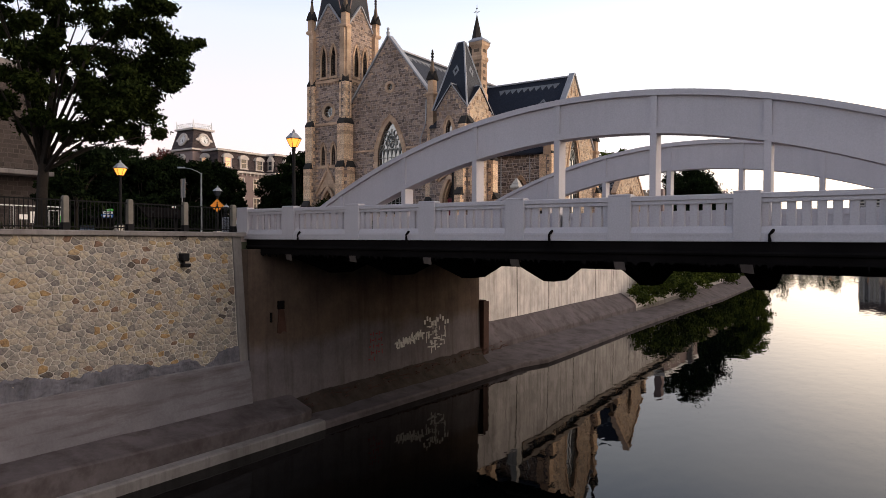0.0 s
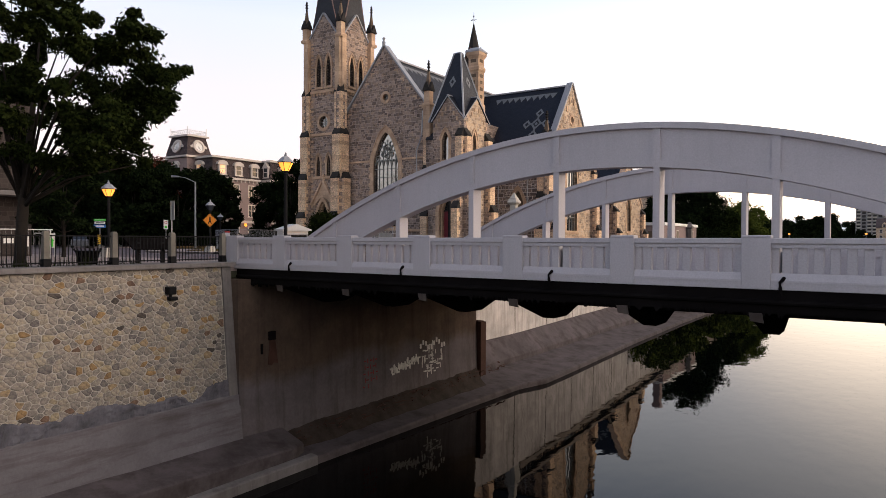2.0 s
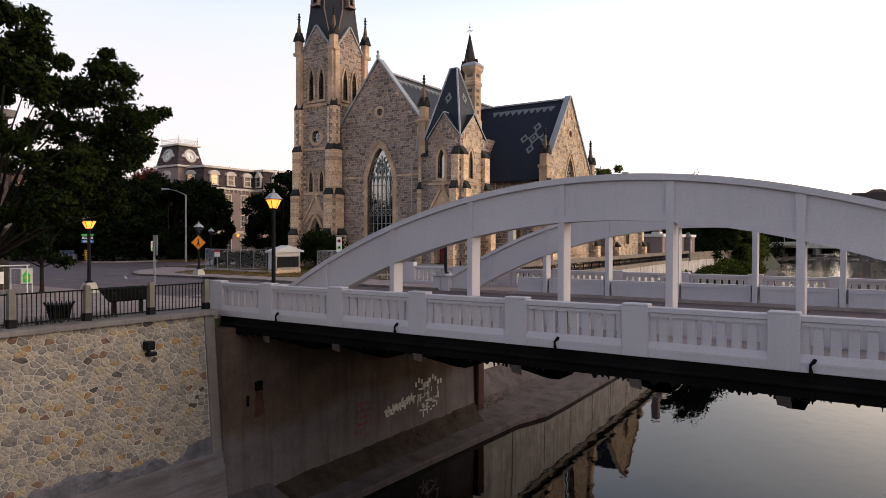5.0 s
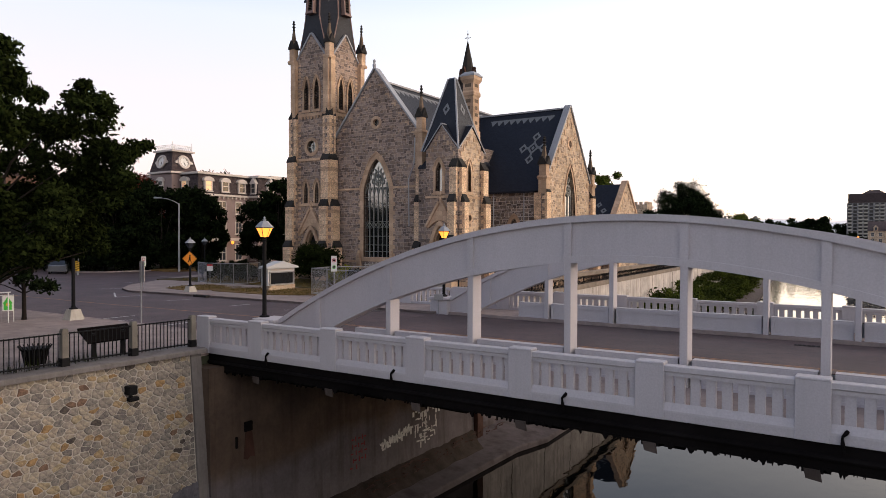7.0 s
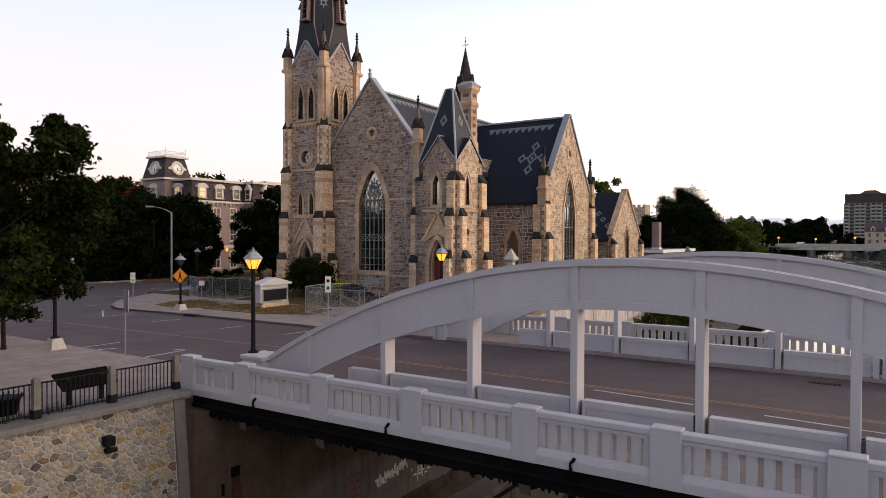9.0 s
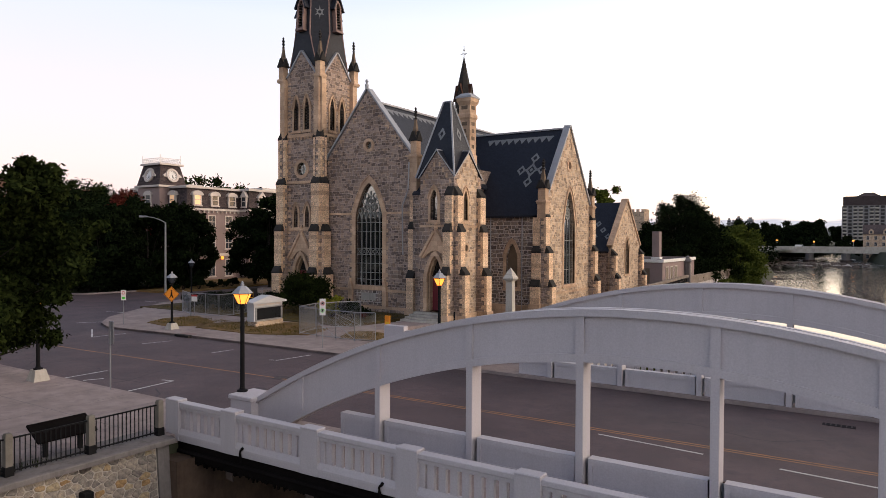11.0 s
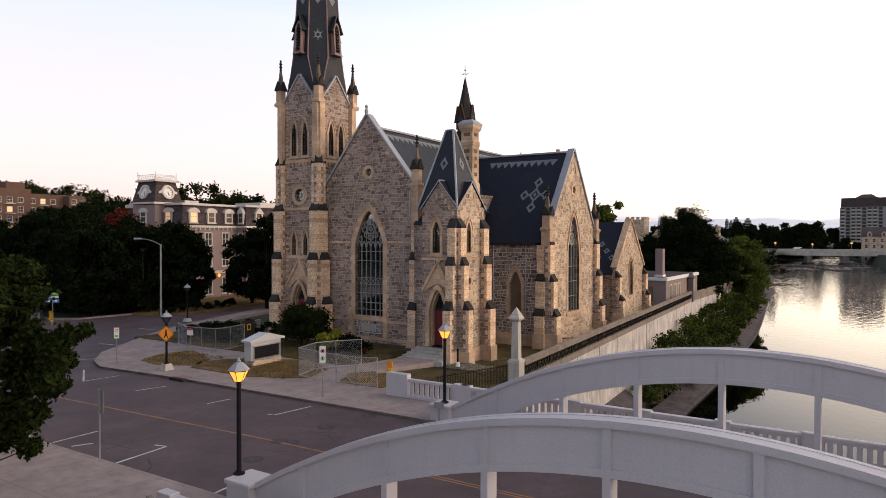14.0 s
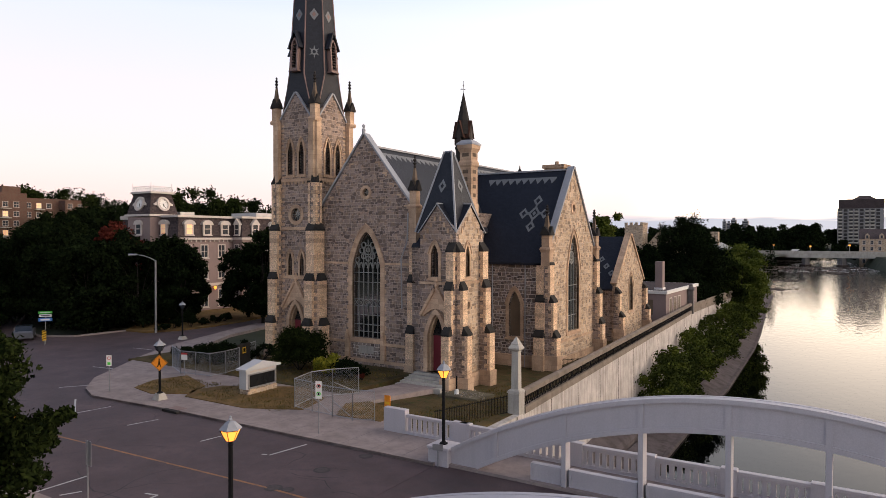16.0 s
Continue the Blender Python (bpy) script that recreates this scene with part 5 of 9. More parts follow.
for side in "SENW":
    hs = holesS if side == "S" else holesE
    tower = part("tower_wall", pierced(B(), sideF[side], body, hs, -0.5, 0.0), M_RUBBLE, church, "rubble wall of the square bell tower")
part("tower_floor", box(B(), TX - H + 0.4, TX + H - 0.4, TY - H + 0.4, TY + H - 0.4, 15.9, 16.1), M_LOUVRE, tower)
for side in "SENW":
    F = sideF[side]
    for u in (-0.66, 0.66):
        win = pointed_window(F, tower, u, 0.3, 16.2, 18.1, 19.1, 0.2, M_LOUVRE, name="belfry_window")
        b = B()
        for k in range(9):
            v = 16.3 + k * 0.27
            fpoly(b, F, [(u - 0.28, v), (u + 0.28, v), (u + 0.28, v + 0.05), (u - 0.28, v + 0.05)], -0.28, -0.08)
        part("louvre", b, M_LOUVRE, win)
    for z, h, d in ((15.55, 0.28, 0.12), (11.3, 0.25, 0.1), (7.0, 0.22, 0.1), (0.4, 0.3, 0.12)):
        if side == "S" and z < 1:
            part("string_course", fbox(B(), F, -H, -1.15, z, z + h, -0.1, d), M_ASHLAR, tower)
            part("string_course", fbox(B(), F, 1.25, H, z, z + h, -0.1, d), M_ASHLAR, tower)
        else:
            part("string_course", fbox(B(), F, -H, H, z, z + h, -0.1, d), M_ASHLAR, tower)
    for k in range(9):
        u = -1.7 + k * 0.425
        part("corbel", fbox(B(), F, u - 0.09, u + 0.09, 15.33, 15.56, -0.05, 0.09), M_ASHLAR, tower)
    part("gable_coping", coping(B(), F, [(-1.8, 21.1), (0, 23.38), (1.8, 21.1)], 0.13, -0.75, 0.12), M_LEAD, tower)
    # corner piers and stepped buttresses
    for s in (-1, 1):
        u = s * (H - 0.05)
        b = B()
        fbox(b, F, u - 0.42, u + 0.42, 15.4, 20.9, -0.42, 0.16)
        part("corner_pier", b, M_ASHLAR, tower)
        for k in range(13):
            part("quoin", fbox(B(), F, u - s * 0.6 - 0.14, u - s * 0.6 + 0.2, 15.9 + k * 0.38, 16.08 + k * 0.38, -0.1, 0.025), M_ASHLAR, tower)
        if side in "SE":
            for k in range(28):
                part("quoin", fbox(B(), F, u - s * 0.6 - 0.14, u - s * 0.6 + 0.2, 1.2 + k * 0.5, 1.42 + k * 0.5, -0.1, 0.025), M_ASHLAR, tower)
        if side in "SE" or (side == "W" and s == 1):
            lo = [(3.2, 1.15), (7.05, 0.85), (11.35, 0.6), (15.5, 0.34)]
            if side == "E" and s == 1:
                continue
            buttress(tower, F, u - 0.45, u + 0.45, lo)
F = sideF["S"]
rose(F, tower, 0, 12.65, 0.58)
for u in (-0.7, 0.7):
    pointed_window(F, tower, u, 0.24, 7.3, 8.6, 9.3, 0.2, M_GLASS_CHURCH, name="lancet_window")
gabled_door(F, tower, 0.05, 0.74, 0.3, 3.4, 4.75, 6.7, 1.5, 4.4)
for sx in (-1, 1):
    for sy in (-1, 1):
        pinnacle(tower, TX + sx * 2.3, TY + sy * 2.3, 21.0, 25.0, 0.42)
# spire: nearly square at the foot, broached to a regular octagon
OCT = math.tan(math.pi / 8)
SPIRE = [(2.1, 1.95, 20.9), (2.1, 1.5, 22.6), (2.14, 2.14 * OCT, 25.0), (1.68, 1.68 * OCT, 32.1), (0.6, 0.6 * OCT, 49.4), (0.02, 0.008, 58.6)]


def oct_ring(c, e, z):
    return [(TX + a, TY + b_, z) for a, b_ in ((c, -e), (c, e), (e, c), (-e, c), (-c, e), (-c, -e), (-e, -c), (e, -c))]


b = B()
rings = [[b.verts.new(p) for p in oct_ring(*row)] for row in SPIRE]
b.faces.new(rings[0][::-1]), b.faces.new(rings[-1])
for r0, r1 in zip(rings, rings[1:]):
    for i in range(8):
        b.faces.new((r0[i], r0[(i + 1) % 8], r1[(i + 1) % 8], r1[i]))
spire = part("spire", b, M_SLATE, church, "octagonal dark slate spire with patterned bands")
for k in range(8):
    pts = [oct_ring(*row)[k] for row in SPIRE]
    part("ridge_roll", tube(B(), pts, [0.06, 0.06, 0.07, 0.06, 0.05, 0.02], 5), M_ROSEWOOD, spire)


def spire_face(k):
    """A flat map on one slope of the spire: along, height, outward."""
    a = k * math.pi / 4
    n = Vector((math.cos(a), math.sin(a), 0))
    t = Vector((-math.sin(a), math.cos(a), 0))

    def F(u, v, d=0.0):
        flat = 4.28 - (v - 25.0) * (4.28 - 3.36) / 7.1
        p = Vector((TX, TY, 0)) + n * (flat / 2 + d) + t * u
        return (p.x, p.y, v)
    return F


def diamond(cu, cv, w, h):
    return [(cu, cv - h), (cu + w, cv), (cu, cv + h), (cu - w, cv)]


for k in range(8):
    F = spire_face(k)
    b = B()
    if k % 2:
        for i in range(6):
            a = i * math.pi / 3 + math.pi / 6
            fpoly(b, F, [(0.16 * math.cos(a - 0.5), 26.95 + 0.2 * math.sin(a - 0.5)), (0.5 * math.cos(a), 26.95 + 0.62 * math.sin(a)), (0.16 * math.cos(a + 0.5), 26.95 + 0.2 * math.sin(a + 0.5))], 0.003, 0.012)
        fring(b, F, circle(0, 26.95, 0.3, 6), circle(0, 26.95, 0.16, 6), 0.003, 0.014)
        part("star_pattern", b, M_SLATE_PALE, spire, "pale slate star")
    b = B()
    fring(b, F, diamond(0, 30.3, 0.4, 0.55), diamond(0, 30.3, 0.18, 0.26), 0.003, 0.012)
    part("diamond_pattern", b, M_SLATE_PALE, spire, "pale slate lozenge")
    part("diamond_centre", fpoly(B(), F, diamond(0, 30.3, 0.17, 0.25), 0.003, 0.012), M_SLATE_PINK, spire)
    if k % 2 == 0:
        # lucarne: gabled louvred dormer
        b = B()
        fring(b, F, lancet(0, 0.42, 25.3, 27.6, 28.2), lancet(0, 0.26, 25.45, 27.5, 28.0), -0.3, 0.42)
        lu = part("lucarne", b, M_ROSEWOOD, spire, "louvred spire dormer with steep dark hood")
        b = B()
        for j in range(9):
            fbox(b, F, -0.26, 0.26, 25.5 + j * 0.25, 25.56 + j * 0.25, 0.05, 0.36)
        fbox(b, F, -0.27, 0.27, 25.4, 27.9, 0.0, 0.06)
        part("louvre", b, M_LOUVRE, lu)
        part("hood", coping(B(), F, [(-0.62, 27.2), (0, 28.75), (0.62, 27.2)], 0.12, -0.3, 0.55), M_SLATE, lu)
        part("sill", fbox(B(), F, -0.5, 0.5, 25.2, 25.34, -0.1, 0.5), M_ROSEWOOD, lu)

# -- nave --
NX, NY = -18.1, 32.4
FS = wall_face(NX, NY, "S")
nave = part("west_front", pierced(B(), FS, [(-4.7, -1.2), (5.3, -1.2), (5.3, 12.9), (4.85, 13.1), (0, 19.2), (-4.7, 13.3)],
                                   [lancet(0.2, 1.48, 2.25, 8.35, 11.15), circle(0.15, 14.4, 0.36)], -0.6, 0.0), M_RUBBLE, church, "rubble stone gable front with tall window")
part("gable_coping", coping(B(), FS, [(-4.75, 13.35), (0, 19.25), (4.95, 13.1)], 0.14, -0.55, 0.14), M_LEAD, nave)
b = B()
lathe(b, NX, NY - 0.1, [(0.14, 19.2), (0.18, 19.6), (0.08, 19.75), (0.16, 19.95), (0.02, 20.1)], 6)
part("apex_stone", b, M_LEAD, nave)
for s in (-1, 1):
    for k in range(6):
        t = (k + 0.6) / 6.5
        u, v = s * 4.75 * (1 - t), 13.2 + 5.9 * t - 0.5
        b = B()
        fbox(b, FS, u - 0.22, u + 0.22, v - 0.12, v + 0.02, -0.05, 0.05)
        fbox(b, FS, u - 0.22 if s < 0 else u + 0.1, u - 0.1 if s < 0 else u + 0.22, v - 0.3, v - 0.1, -0.05, 0.05)
        part("corbel", b, M_ASHLAR, nave)
win = pointed_window(FS, nave, 0.2, 1.48, 2.25, 8.35, 11.15, 0.43, M_GLASS_CHURCH, lights=6, bars=0, name="great_window")
b = B()
for v in (2.75, 3.35, 4.15, 4.9, 5.45, 6.9, 7.7):
    fbox(b, FS, -1.28, 1.68, v - 0.02, v + 0.02, -0.28, -0.18)
for i in range(6):
    c = 0.2 - 1.48 + 2.96 * (i + 0.5) / 6
    for v0 in (7.85,):
        o = lancet(c, 0.24, v0, v0 + 0.2, v0 + 0.75, 4)[1:-1]
        n2 = lancet(c, 0.2, v0, v0 + 0.2, v0 + 0.68, 4)[1:-1]
        fring(b, FS, o, n2, -0.28, -0.18, closed=False)
    for q in (-1, 1):
        fpoly(b, FS, [(c - 0.24, 4.92 + (0.5 if q > 0 else 0)), (c - 0.22, 4.92 + (0.5 if q > 0 else 0)), (c + 0.22, 5.42 - (0.5 if q > 0 else 0)), (c + 0.2, 5.42 - (0.5 if q > 0 else 0))], -0.27, -0.2)
part("transom", b, M_TRACERY, win)
b = B()
for r, w in ((0.44, 0.06), (0.2, 0.04)):
    fring(b, FS, circle(0.2, 9.6, r, 20), circle(0.2, 9.6, r - w, 20), -0.28, -0.16)
for i in range(8):
    a = i * math.pi / 4
    cx, cy = 0.2 + 0.68 * math.cos(a), 9.55 + 0.68 * math.sin(a)
    if cy < 10.1:
        part("foil", fring(B(), FS, circle(cx, cy, 0.25, 12), circle(cx, cy, 0.205, 12), -0.28, -0.18), M_TRACERY, win)
for cx in (-0.95, 1.35):
    part("foil", fring(B(), FS, circle(cx, 8.75, 0.22, 12), circle(cx, 8.75, 0.18, 12), -0.28, -0.18), M_TRACERY, win)
part("rose_tracery", b, M_TRACERY, win)
rose(FS, nave, 0.15, 14.4, 0.33, 0.26, M_LOUVRE)
for u0, u1 in ((-4.6, -1.75), (2.15, 5.2)):
    part("string_course", fbox(B(), FS, u0, u1, 8.4, 8.58, -0.1, 0.1), M_ASHLAR, nave)
    part("string_course", fbox(B(), FS, u0, u1, 1.75, 1.95, -0.1, 0.14), M_ASHLAR, nave)
part("string_course", fbox(B(), FS, -4.6, 5.2, 0.25, 0.5, -0.1, 0.2), M_ASHLAR, nave)
for u in (-1.75, 2.05):
    b = B()
    fbox(b, FS, u - 0.22, u + 0.22, 0.4, 2.2, -0.1, 0.24)
    fpoly(b, FS, [(u - 0.14, 1.9), (u + 0.14, 1.9), (u + 0.18, 2.3), (u, 2.85), (u - 0.18, 2.3)], -0.1, 0.3)
    part("window_stop", b, M_ASHLAR, nave)
part("panel_below_window", fbox(B(), FS, -1.2, 1.6, 0.62, 1.8, -0.1, 0.05), M_RUBBLE_POINTED, nave)
b = B()
for i in range(7):
    fbox(b, FS, -0.45 + i * 0.2, -0.33 + i * 0.2, 1.2 + 0.08 * (i % 2), 1.45, 0.05, 0.06)
part("inscription_panel", fbox(B(), FS, -0.6, 1.0, 0.95, 1.6, -0.1, 0.06), M_CONC_PALE, nave, "pale panel with worn unreadable inscription")
part("plinth", fbox(B(), FS, -4.6, 5.2, -1.2, 0.27, -0.1, 0.26), M_RUBBLE, nave)
pinnacle(church, -12.85, 32.2, 13.2, 17.15, 0.42)
buttress(church, FS, 4.85, 5.55, [(3.2, 0.9), (7.2, 0.65), (11.2, 0.42)])
part("pinnacle_shaft", box(B(), -13.2, -12.5, 31.85, 32.6, 9.5, 13.0), M_ASHLAR, church)
b = B()
tube(b, [(-13.3, 31.9, 12.6), (-13.3, 31.8, 10.5), (-13.3, 31.6, 10.0), (-13.75, 31.6, 9.0), (-13.75, 31.7, 5.0)], 0.06, 6)
part("downpipe", b, M_STEEL, church)

# east and west walls, roofs
part("nave_wall", box(B(), -23.4, -12.8, 32.9, 62, -1.4, 12.9), M_RUBBLE, church)


def gable_roof_y(name, x0, x1, xr, y0, y1, ze, zr, mat=M_SLATE):
    b = B()
    prism(b, [(x0, y0, ze), (xr, y0, zr), (x1, y0, ze), (x1, y0, ze - 0.2), (xr, y0, zr - 0.3), (x0, y0, ze - 0.2)],
          [(x0, y1, ze), (xr, y1, zr), (x1, y1, ze), (x1, y1, ze - 0.2), (xr, y1, zr - 0.3), (x0, y1, ze - 0.2)])
    return part(name, b, mat, church, "dark slate roof with pale patterned bands")


def gable_roof_x(name, y0, y1, yr, x0, x1, ze, zr, mat=M_SLATE):
    b = B()
    prism(b, [(x0, y0, ze), (x0, yr, zr), (x0, y1, ze), (x0, y1, ze - 0.2), (x0, yr, zr - 0.3), (x0, y0, ze - 0.2)],
          [(x1, y0, ze), (x1, yr, zr), (x1, y1, ze), (x1, y1, ze - 0.2), (x1, yr, zr - 0.3), (x1, y0, ze - 0.2)])
    return part(name, b, mat, church, "dark slate roof with pale patterned bands")


NAVE_RIDGE, NAVE_SLOPE = 18.35, 1.27
nroof = gable_roof_y("nave_roof", NX - 5.6, NX + 5.6, NX, 32.7, 62, NAVE_RIDGE - 5.6 * NAVE_SLOPE, NAVE_RIDGE)
part("ridge_capping", box(B(), NX - 0.14, NX + 0.14, 32.9, 62.1, NAVE_RIDGE - 0.05, NAVE_RIDGE + 0.1), M_LEAD, nroof)


def on_slope_x(xr, zr, k):
    """Map on the east slope of a roof whose ridge runs along y: along y, metres below the ridge (in plan), lift."""
    return lambda u, v, d: (xr + v + d * 0.79, u, zr - v * k + d * 0.62)


def on_slope_y(yr, zr, k):
    """Map on the south slope of a roof whose ridge runs along x."""
    return lambda u, v, d: (u, yr - v - d * 0.8, zr - v * k + d * 0.6)


def zigzag(F, u0, u1, step, v0, v1):
    b = B()
    n = int((u1 - u0) / step)
    for i in range(n):
        u = u0 + i * step
        fpoly(b, F, [(u, v0), (u + step, v0), (u + step / 2, v1)], 0.004, 0.02)
    fbox(b, F, u0, u0 + n * step, v0 - 0.08, v0 + 0.02, 0.004, 0.02)
    return b


part("zigzag_band", zigzag(on_slope_x(NX, NAVE_RIDGE, NAVE_SLOPE), 33.2, 61.5, 0.75, 0.45, 0.8), M_SLATE_PALE, nroof, "pale slate zigzag band")
part("ridge_finial", lathe(B(), NX, 61.9, [(0.3, 18.2), (0.35, 18.5), (0.1, 18.9), (0.02, 19.4)], 5), M_CAP, nroof)

# -- transept --
EX, EY = -5.8, 47.9
FEt = wall_face(EX, EY, "E")
hw = 5.75
tr = part("transept_front", pierced(B(), FEt, [(-hw, -2.0), (hw, -2.0), (hw, 9.3), (0, 17.2), (-hw, 9.3)], [lancet(0.1, 1.36, 2.0, 7.6, 11.0), circle(0.05, 13.4, 0.42)], -0.6, 0.0), M_RUBBLE_WARM, church, "buff rubble transept gable, coloured paler as if lit from the east")
part("gable_coping", coping(B(), FEt, [(-hw - 0.05, 9.3), (0, 17.2), (hw + 0.05, 9.3)], 0.16, -0.5, 0.14), M_LEAD, tr)
win = pointed_window(FEt, tr, 0.1, 1.36, 2.0, 7.6, 11.0, 0.32, M_GLASS_CHURCH, lights=4, bars=3, name="great_window")
b = B()
fring(b, FEt, circle(0.1, 8.8, 0.6), circle(0.1, 8.8, 0.52), -0.28, -0.16)
for i in range(6):
    a = i * math.pi / 3
    cx, cy = 0.1 + 0.34 * math.cos(a), 8.8 + 0.34 * math.sin(a)
    part("foil", fring(B(), FEt, circle(cx, cy, 0.16, 10), circle(cx, cy, 0.12, 10), -0.28, -0.18), M_TRACERY, win)
part("foil", fring(B(), FEt, circle(0.1, 9.85, 0.35, 12), circle(0.1, 9.85, 0.29, 12), -0.28, -0.16), M_TRACERY, win)
part("rose_tracery", b, M_TRACERY, win)
rose(FEt, tr, 0.05, 13.4, 0.36, 0.25, M_LOUVRE)
for s in (-1, 1):
    for k in range(8):
        t = (k + 0.4) / 8.2
        u, v = s * (hw - 0.1) * (1 - t), 9.2 + 7.9 * t - 0.75
        part("corbel", fbox(B(), FEt, u - 0.13, u + 0.13, v - 0.5, v + 0.05, -0.05, 0.05), M_ASHLAR, tr)
buttress(tr, FEt, -hw - 0.45, -hw + 0.4, [(2.2, 1.0), (5.2, 0.7), (8.4, 0.4)])
buttress(tr, FEt, hw - 0.4, hw + 0.45, [(2.2, 1.0), (5.2, 0.7), (8.4, 0.4)])
buttress(tr, wall_face(-6.3, 42.2, "S"), -0.45, 0.4, [(2.2, 0.9), (5.2, 0.6), (8.4, 0.35)])
for y in (42.05, 53.7):
    part("pinnacle_shaft", box(B(), -6.25, -5.45, y - 0.4, y + 0.4, 8.2, 9.7), M_ASHLAR, tr)
    pinnacle(tr, -5.85, y, 9.75, 13.5, 0.5)
part("plinth", fbox(B(), FEt, -hw, hw, -2.0, -0.2, -0.1, 0.18), M_ASHLAR, tr)
part("string_course", fbox(B(), FEt, -hw, hw, 1.2, 1.4, -0.1, 0.08), M_ASHLAR, tr)
FSt = wall_face(-9.3, 42.2, "S")
sw = part("transept_side", pierced(B(), FSt, [(-3.5, -2), (3.3, -2), (3.3, 8.6), (-3.5, 8.6)], [lancet(0.3, 0.58, 1.9, 4.7, 5.9)], -0.6, 0.0), M_RUBBLE_POINTED, church, "rubble side wall with boarded lancet")
pointed_window(FSt, sw, 0.3, 0.58, 1.9, 4.7, 5.9, 0.3, M_GLASS_AMBER, name="lancet_window")
for u in (-1.9, 1.35):
    part("downpipe", tube(B(), [FSt(u, -1.0, 0.1), FSt(u, 8.3, 0.1)], 0.055, 6), M_STEEL, sw)
part("plinth", fbox(B(), FSt, -3.5, 3.3, -2.0, 0.3, -0.1, 0.14), M_ASHLAR, sw)
part("eaves", fbox(B(), FSt, -3.5, 3.3, 8.3, 8.55, -0.2, 0.3), M_ROSEWOOD, sw)
part("transept_core", box(B(), -14, -6.4, 42.8, 53.5, -2, 9), M_RUBBLE, church)
T_RIDGE, T_SLOPE = 17.0, 1.4
troof = gable_roof_x("transept_roof", EY - 6.1, EY + 6.1, EY, -18.1, -6.3, T_RIDGE - 6.1 * T_SLOPE, T_RIDGE)
part("ridge_capping", box(B(), -17.5, -6.4, EY - 0.13, EY + 0.13, T_RIDGE - 0.05, T_RIDGE + 0.1), M_LEAD, troof)
Fr = on_slope_y(EY, T_RIDGE, T_SLOPE)
part("zigzag_band", zigzag(Fr, -14.4, -6.5, 0.72, 0.55, 0.92), M_SLATE_PALE, troof, "pale slate zigzag band")
b = B()
cu, cv = -8.4, 2.95
fring(b, Fr, diamond(cu, cv, 0.62, 0.5), diamond(cu, cv, 0.36, 0.29), 0.004, 0.02)
fpoly(b, Fr, diamond(cu, cv, 0.18, 0.15), 0.004, 0.02)
for du, dv in ((-1.05, 0), (1.05, 0), (0, 0.86), (0, -0.86)):
    fring(b, Fr, diamond(cu + du, cv + dv, 0.46, 0.37), diamond(cu + du, cv + dv, 0.22, 0.18), 0.004, 0.02)
    pu, pv = (0.0, 0.08) if dv == 0 else (0.09, 0.0)
    fpoly(b, Fr, [(cu + du * 0.4 - pu, cv + dv * 0.4 - pv), (cu + du * 0.75 - pu, cv + dv * 0.75 - pv), (cu + du * 0.75 + pu, cv + dv * 0.75 + pv), (cu + du * 0.4 + pu, cv + dv * 0.4 + pv)], 0.004, 0.02)
part("lattice_pattern", b, M_SLATE_PALE, troof, "pale slate lozenge lattice")
b = B()
box(b, -19.4, -16.7, 72.0, 74.0, 10, 20.0)
box(b, -19.6, -16.5, 71.8, 74.2, 19.9, 20.35)
part("hall_chimney", b, M_ASHLAR, church, "broad stone chimney behind the ridge")
part("flue", lathe(B(), -18.0, 73, [(0.3, 20.35), (0.25, 20.85)], 8), M_ASHLAR, church)

# -- fleche on the crossing --
fl = part("fleche", lathe(B(), -17.58, 47.72, [(0.8, 17.0), (0.8, 19.6), (0.88, 19.7), (0.88, 19.9), (0.74, 20.0), (0.74, 21.0), (0.95, 21.1), (0.8, 21.7), (0.04, 25.4)], 8, math.pi / 8), M_CAP, church, "small dark slate ridge spirelet")
for k in range(4):
    a = k * math.pi / 2
    c, s = math.cos(a), math.sin(a)
    FF = lambda u, v, d: (-17.58 + c * d - s * u, 47.72 + s * d + c * u, v)
    part("spirelet_gable", fpoly(B(), FF, [(-0.5, 20.75), (0.5, 20.75), (0.46, 21.0), (0, 22.5), (-0.46, 21.0)], 0.2, 0.92), M_CAP, fl)
    part("gable_trim", coping(B(), FF, [(-0.52, 20.7), (0, 22.5), (0.52, 20.7)], 0.07, 0.3, 0.97), M_RUST, fl)
    part("louvre", fpoly(B(), FF, lancet(0, 0.2, 20.1, 21.2, 21.7, 4), 0.4, 0.945), M_LOUVRE, fl)
b = B()
tube(b, [(-17.58, 47.72, 25.2), (-17.58, 47.72, 26.6)], 0.03, 5)
tube(b, [(-17.98, 47.72, 25.75), (-17.18, 47.72, 25.75)], 0.025, 5)
tube(b, [(-17.58, 47.32, 25.75), (-17.58, 48.12, 25.75)], 0.025, 5)
lathe(b, -17.58, 47.72, [(0.02, 26.0), (0.1, 26.15), (0.02, 26.3)], 6)
part("weather_vane", b, M_STEEL, fl)

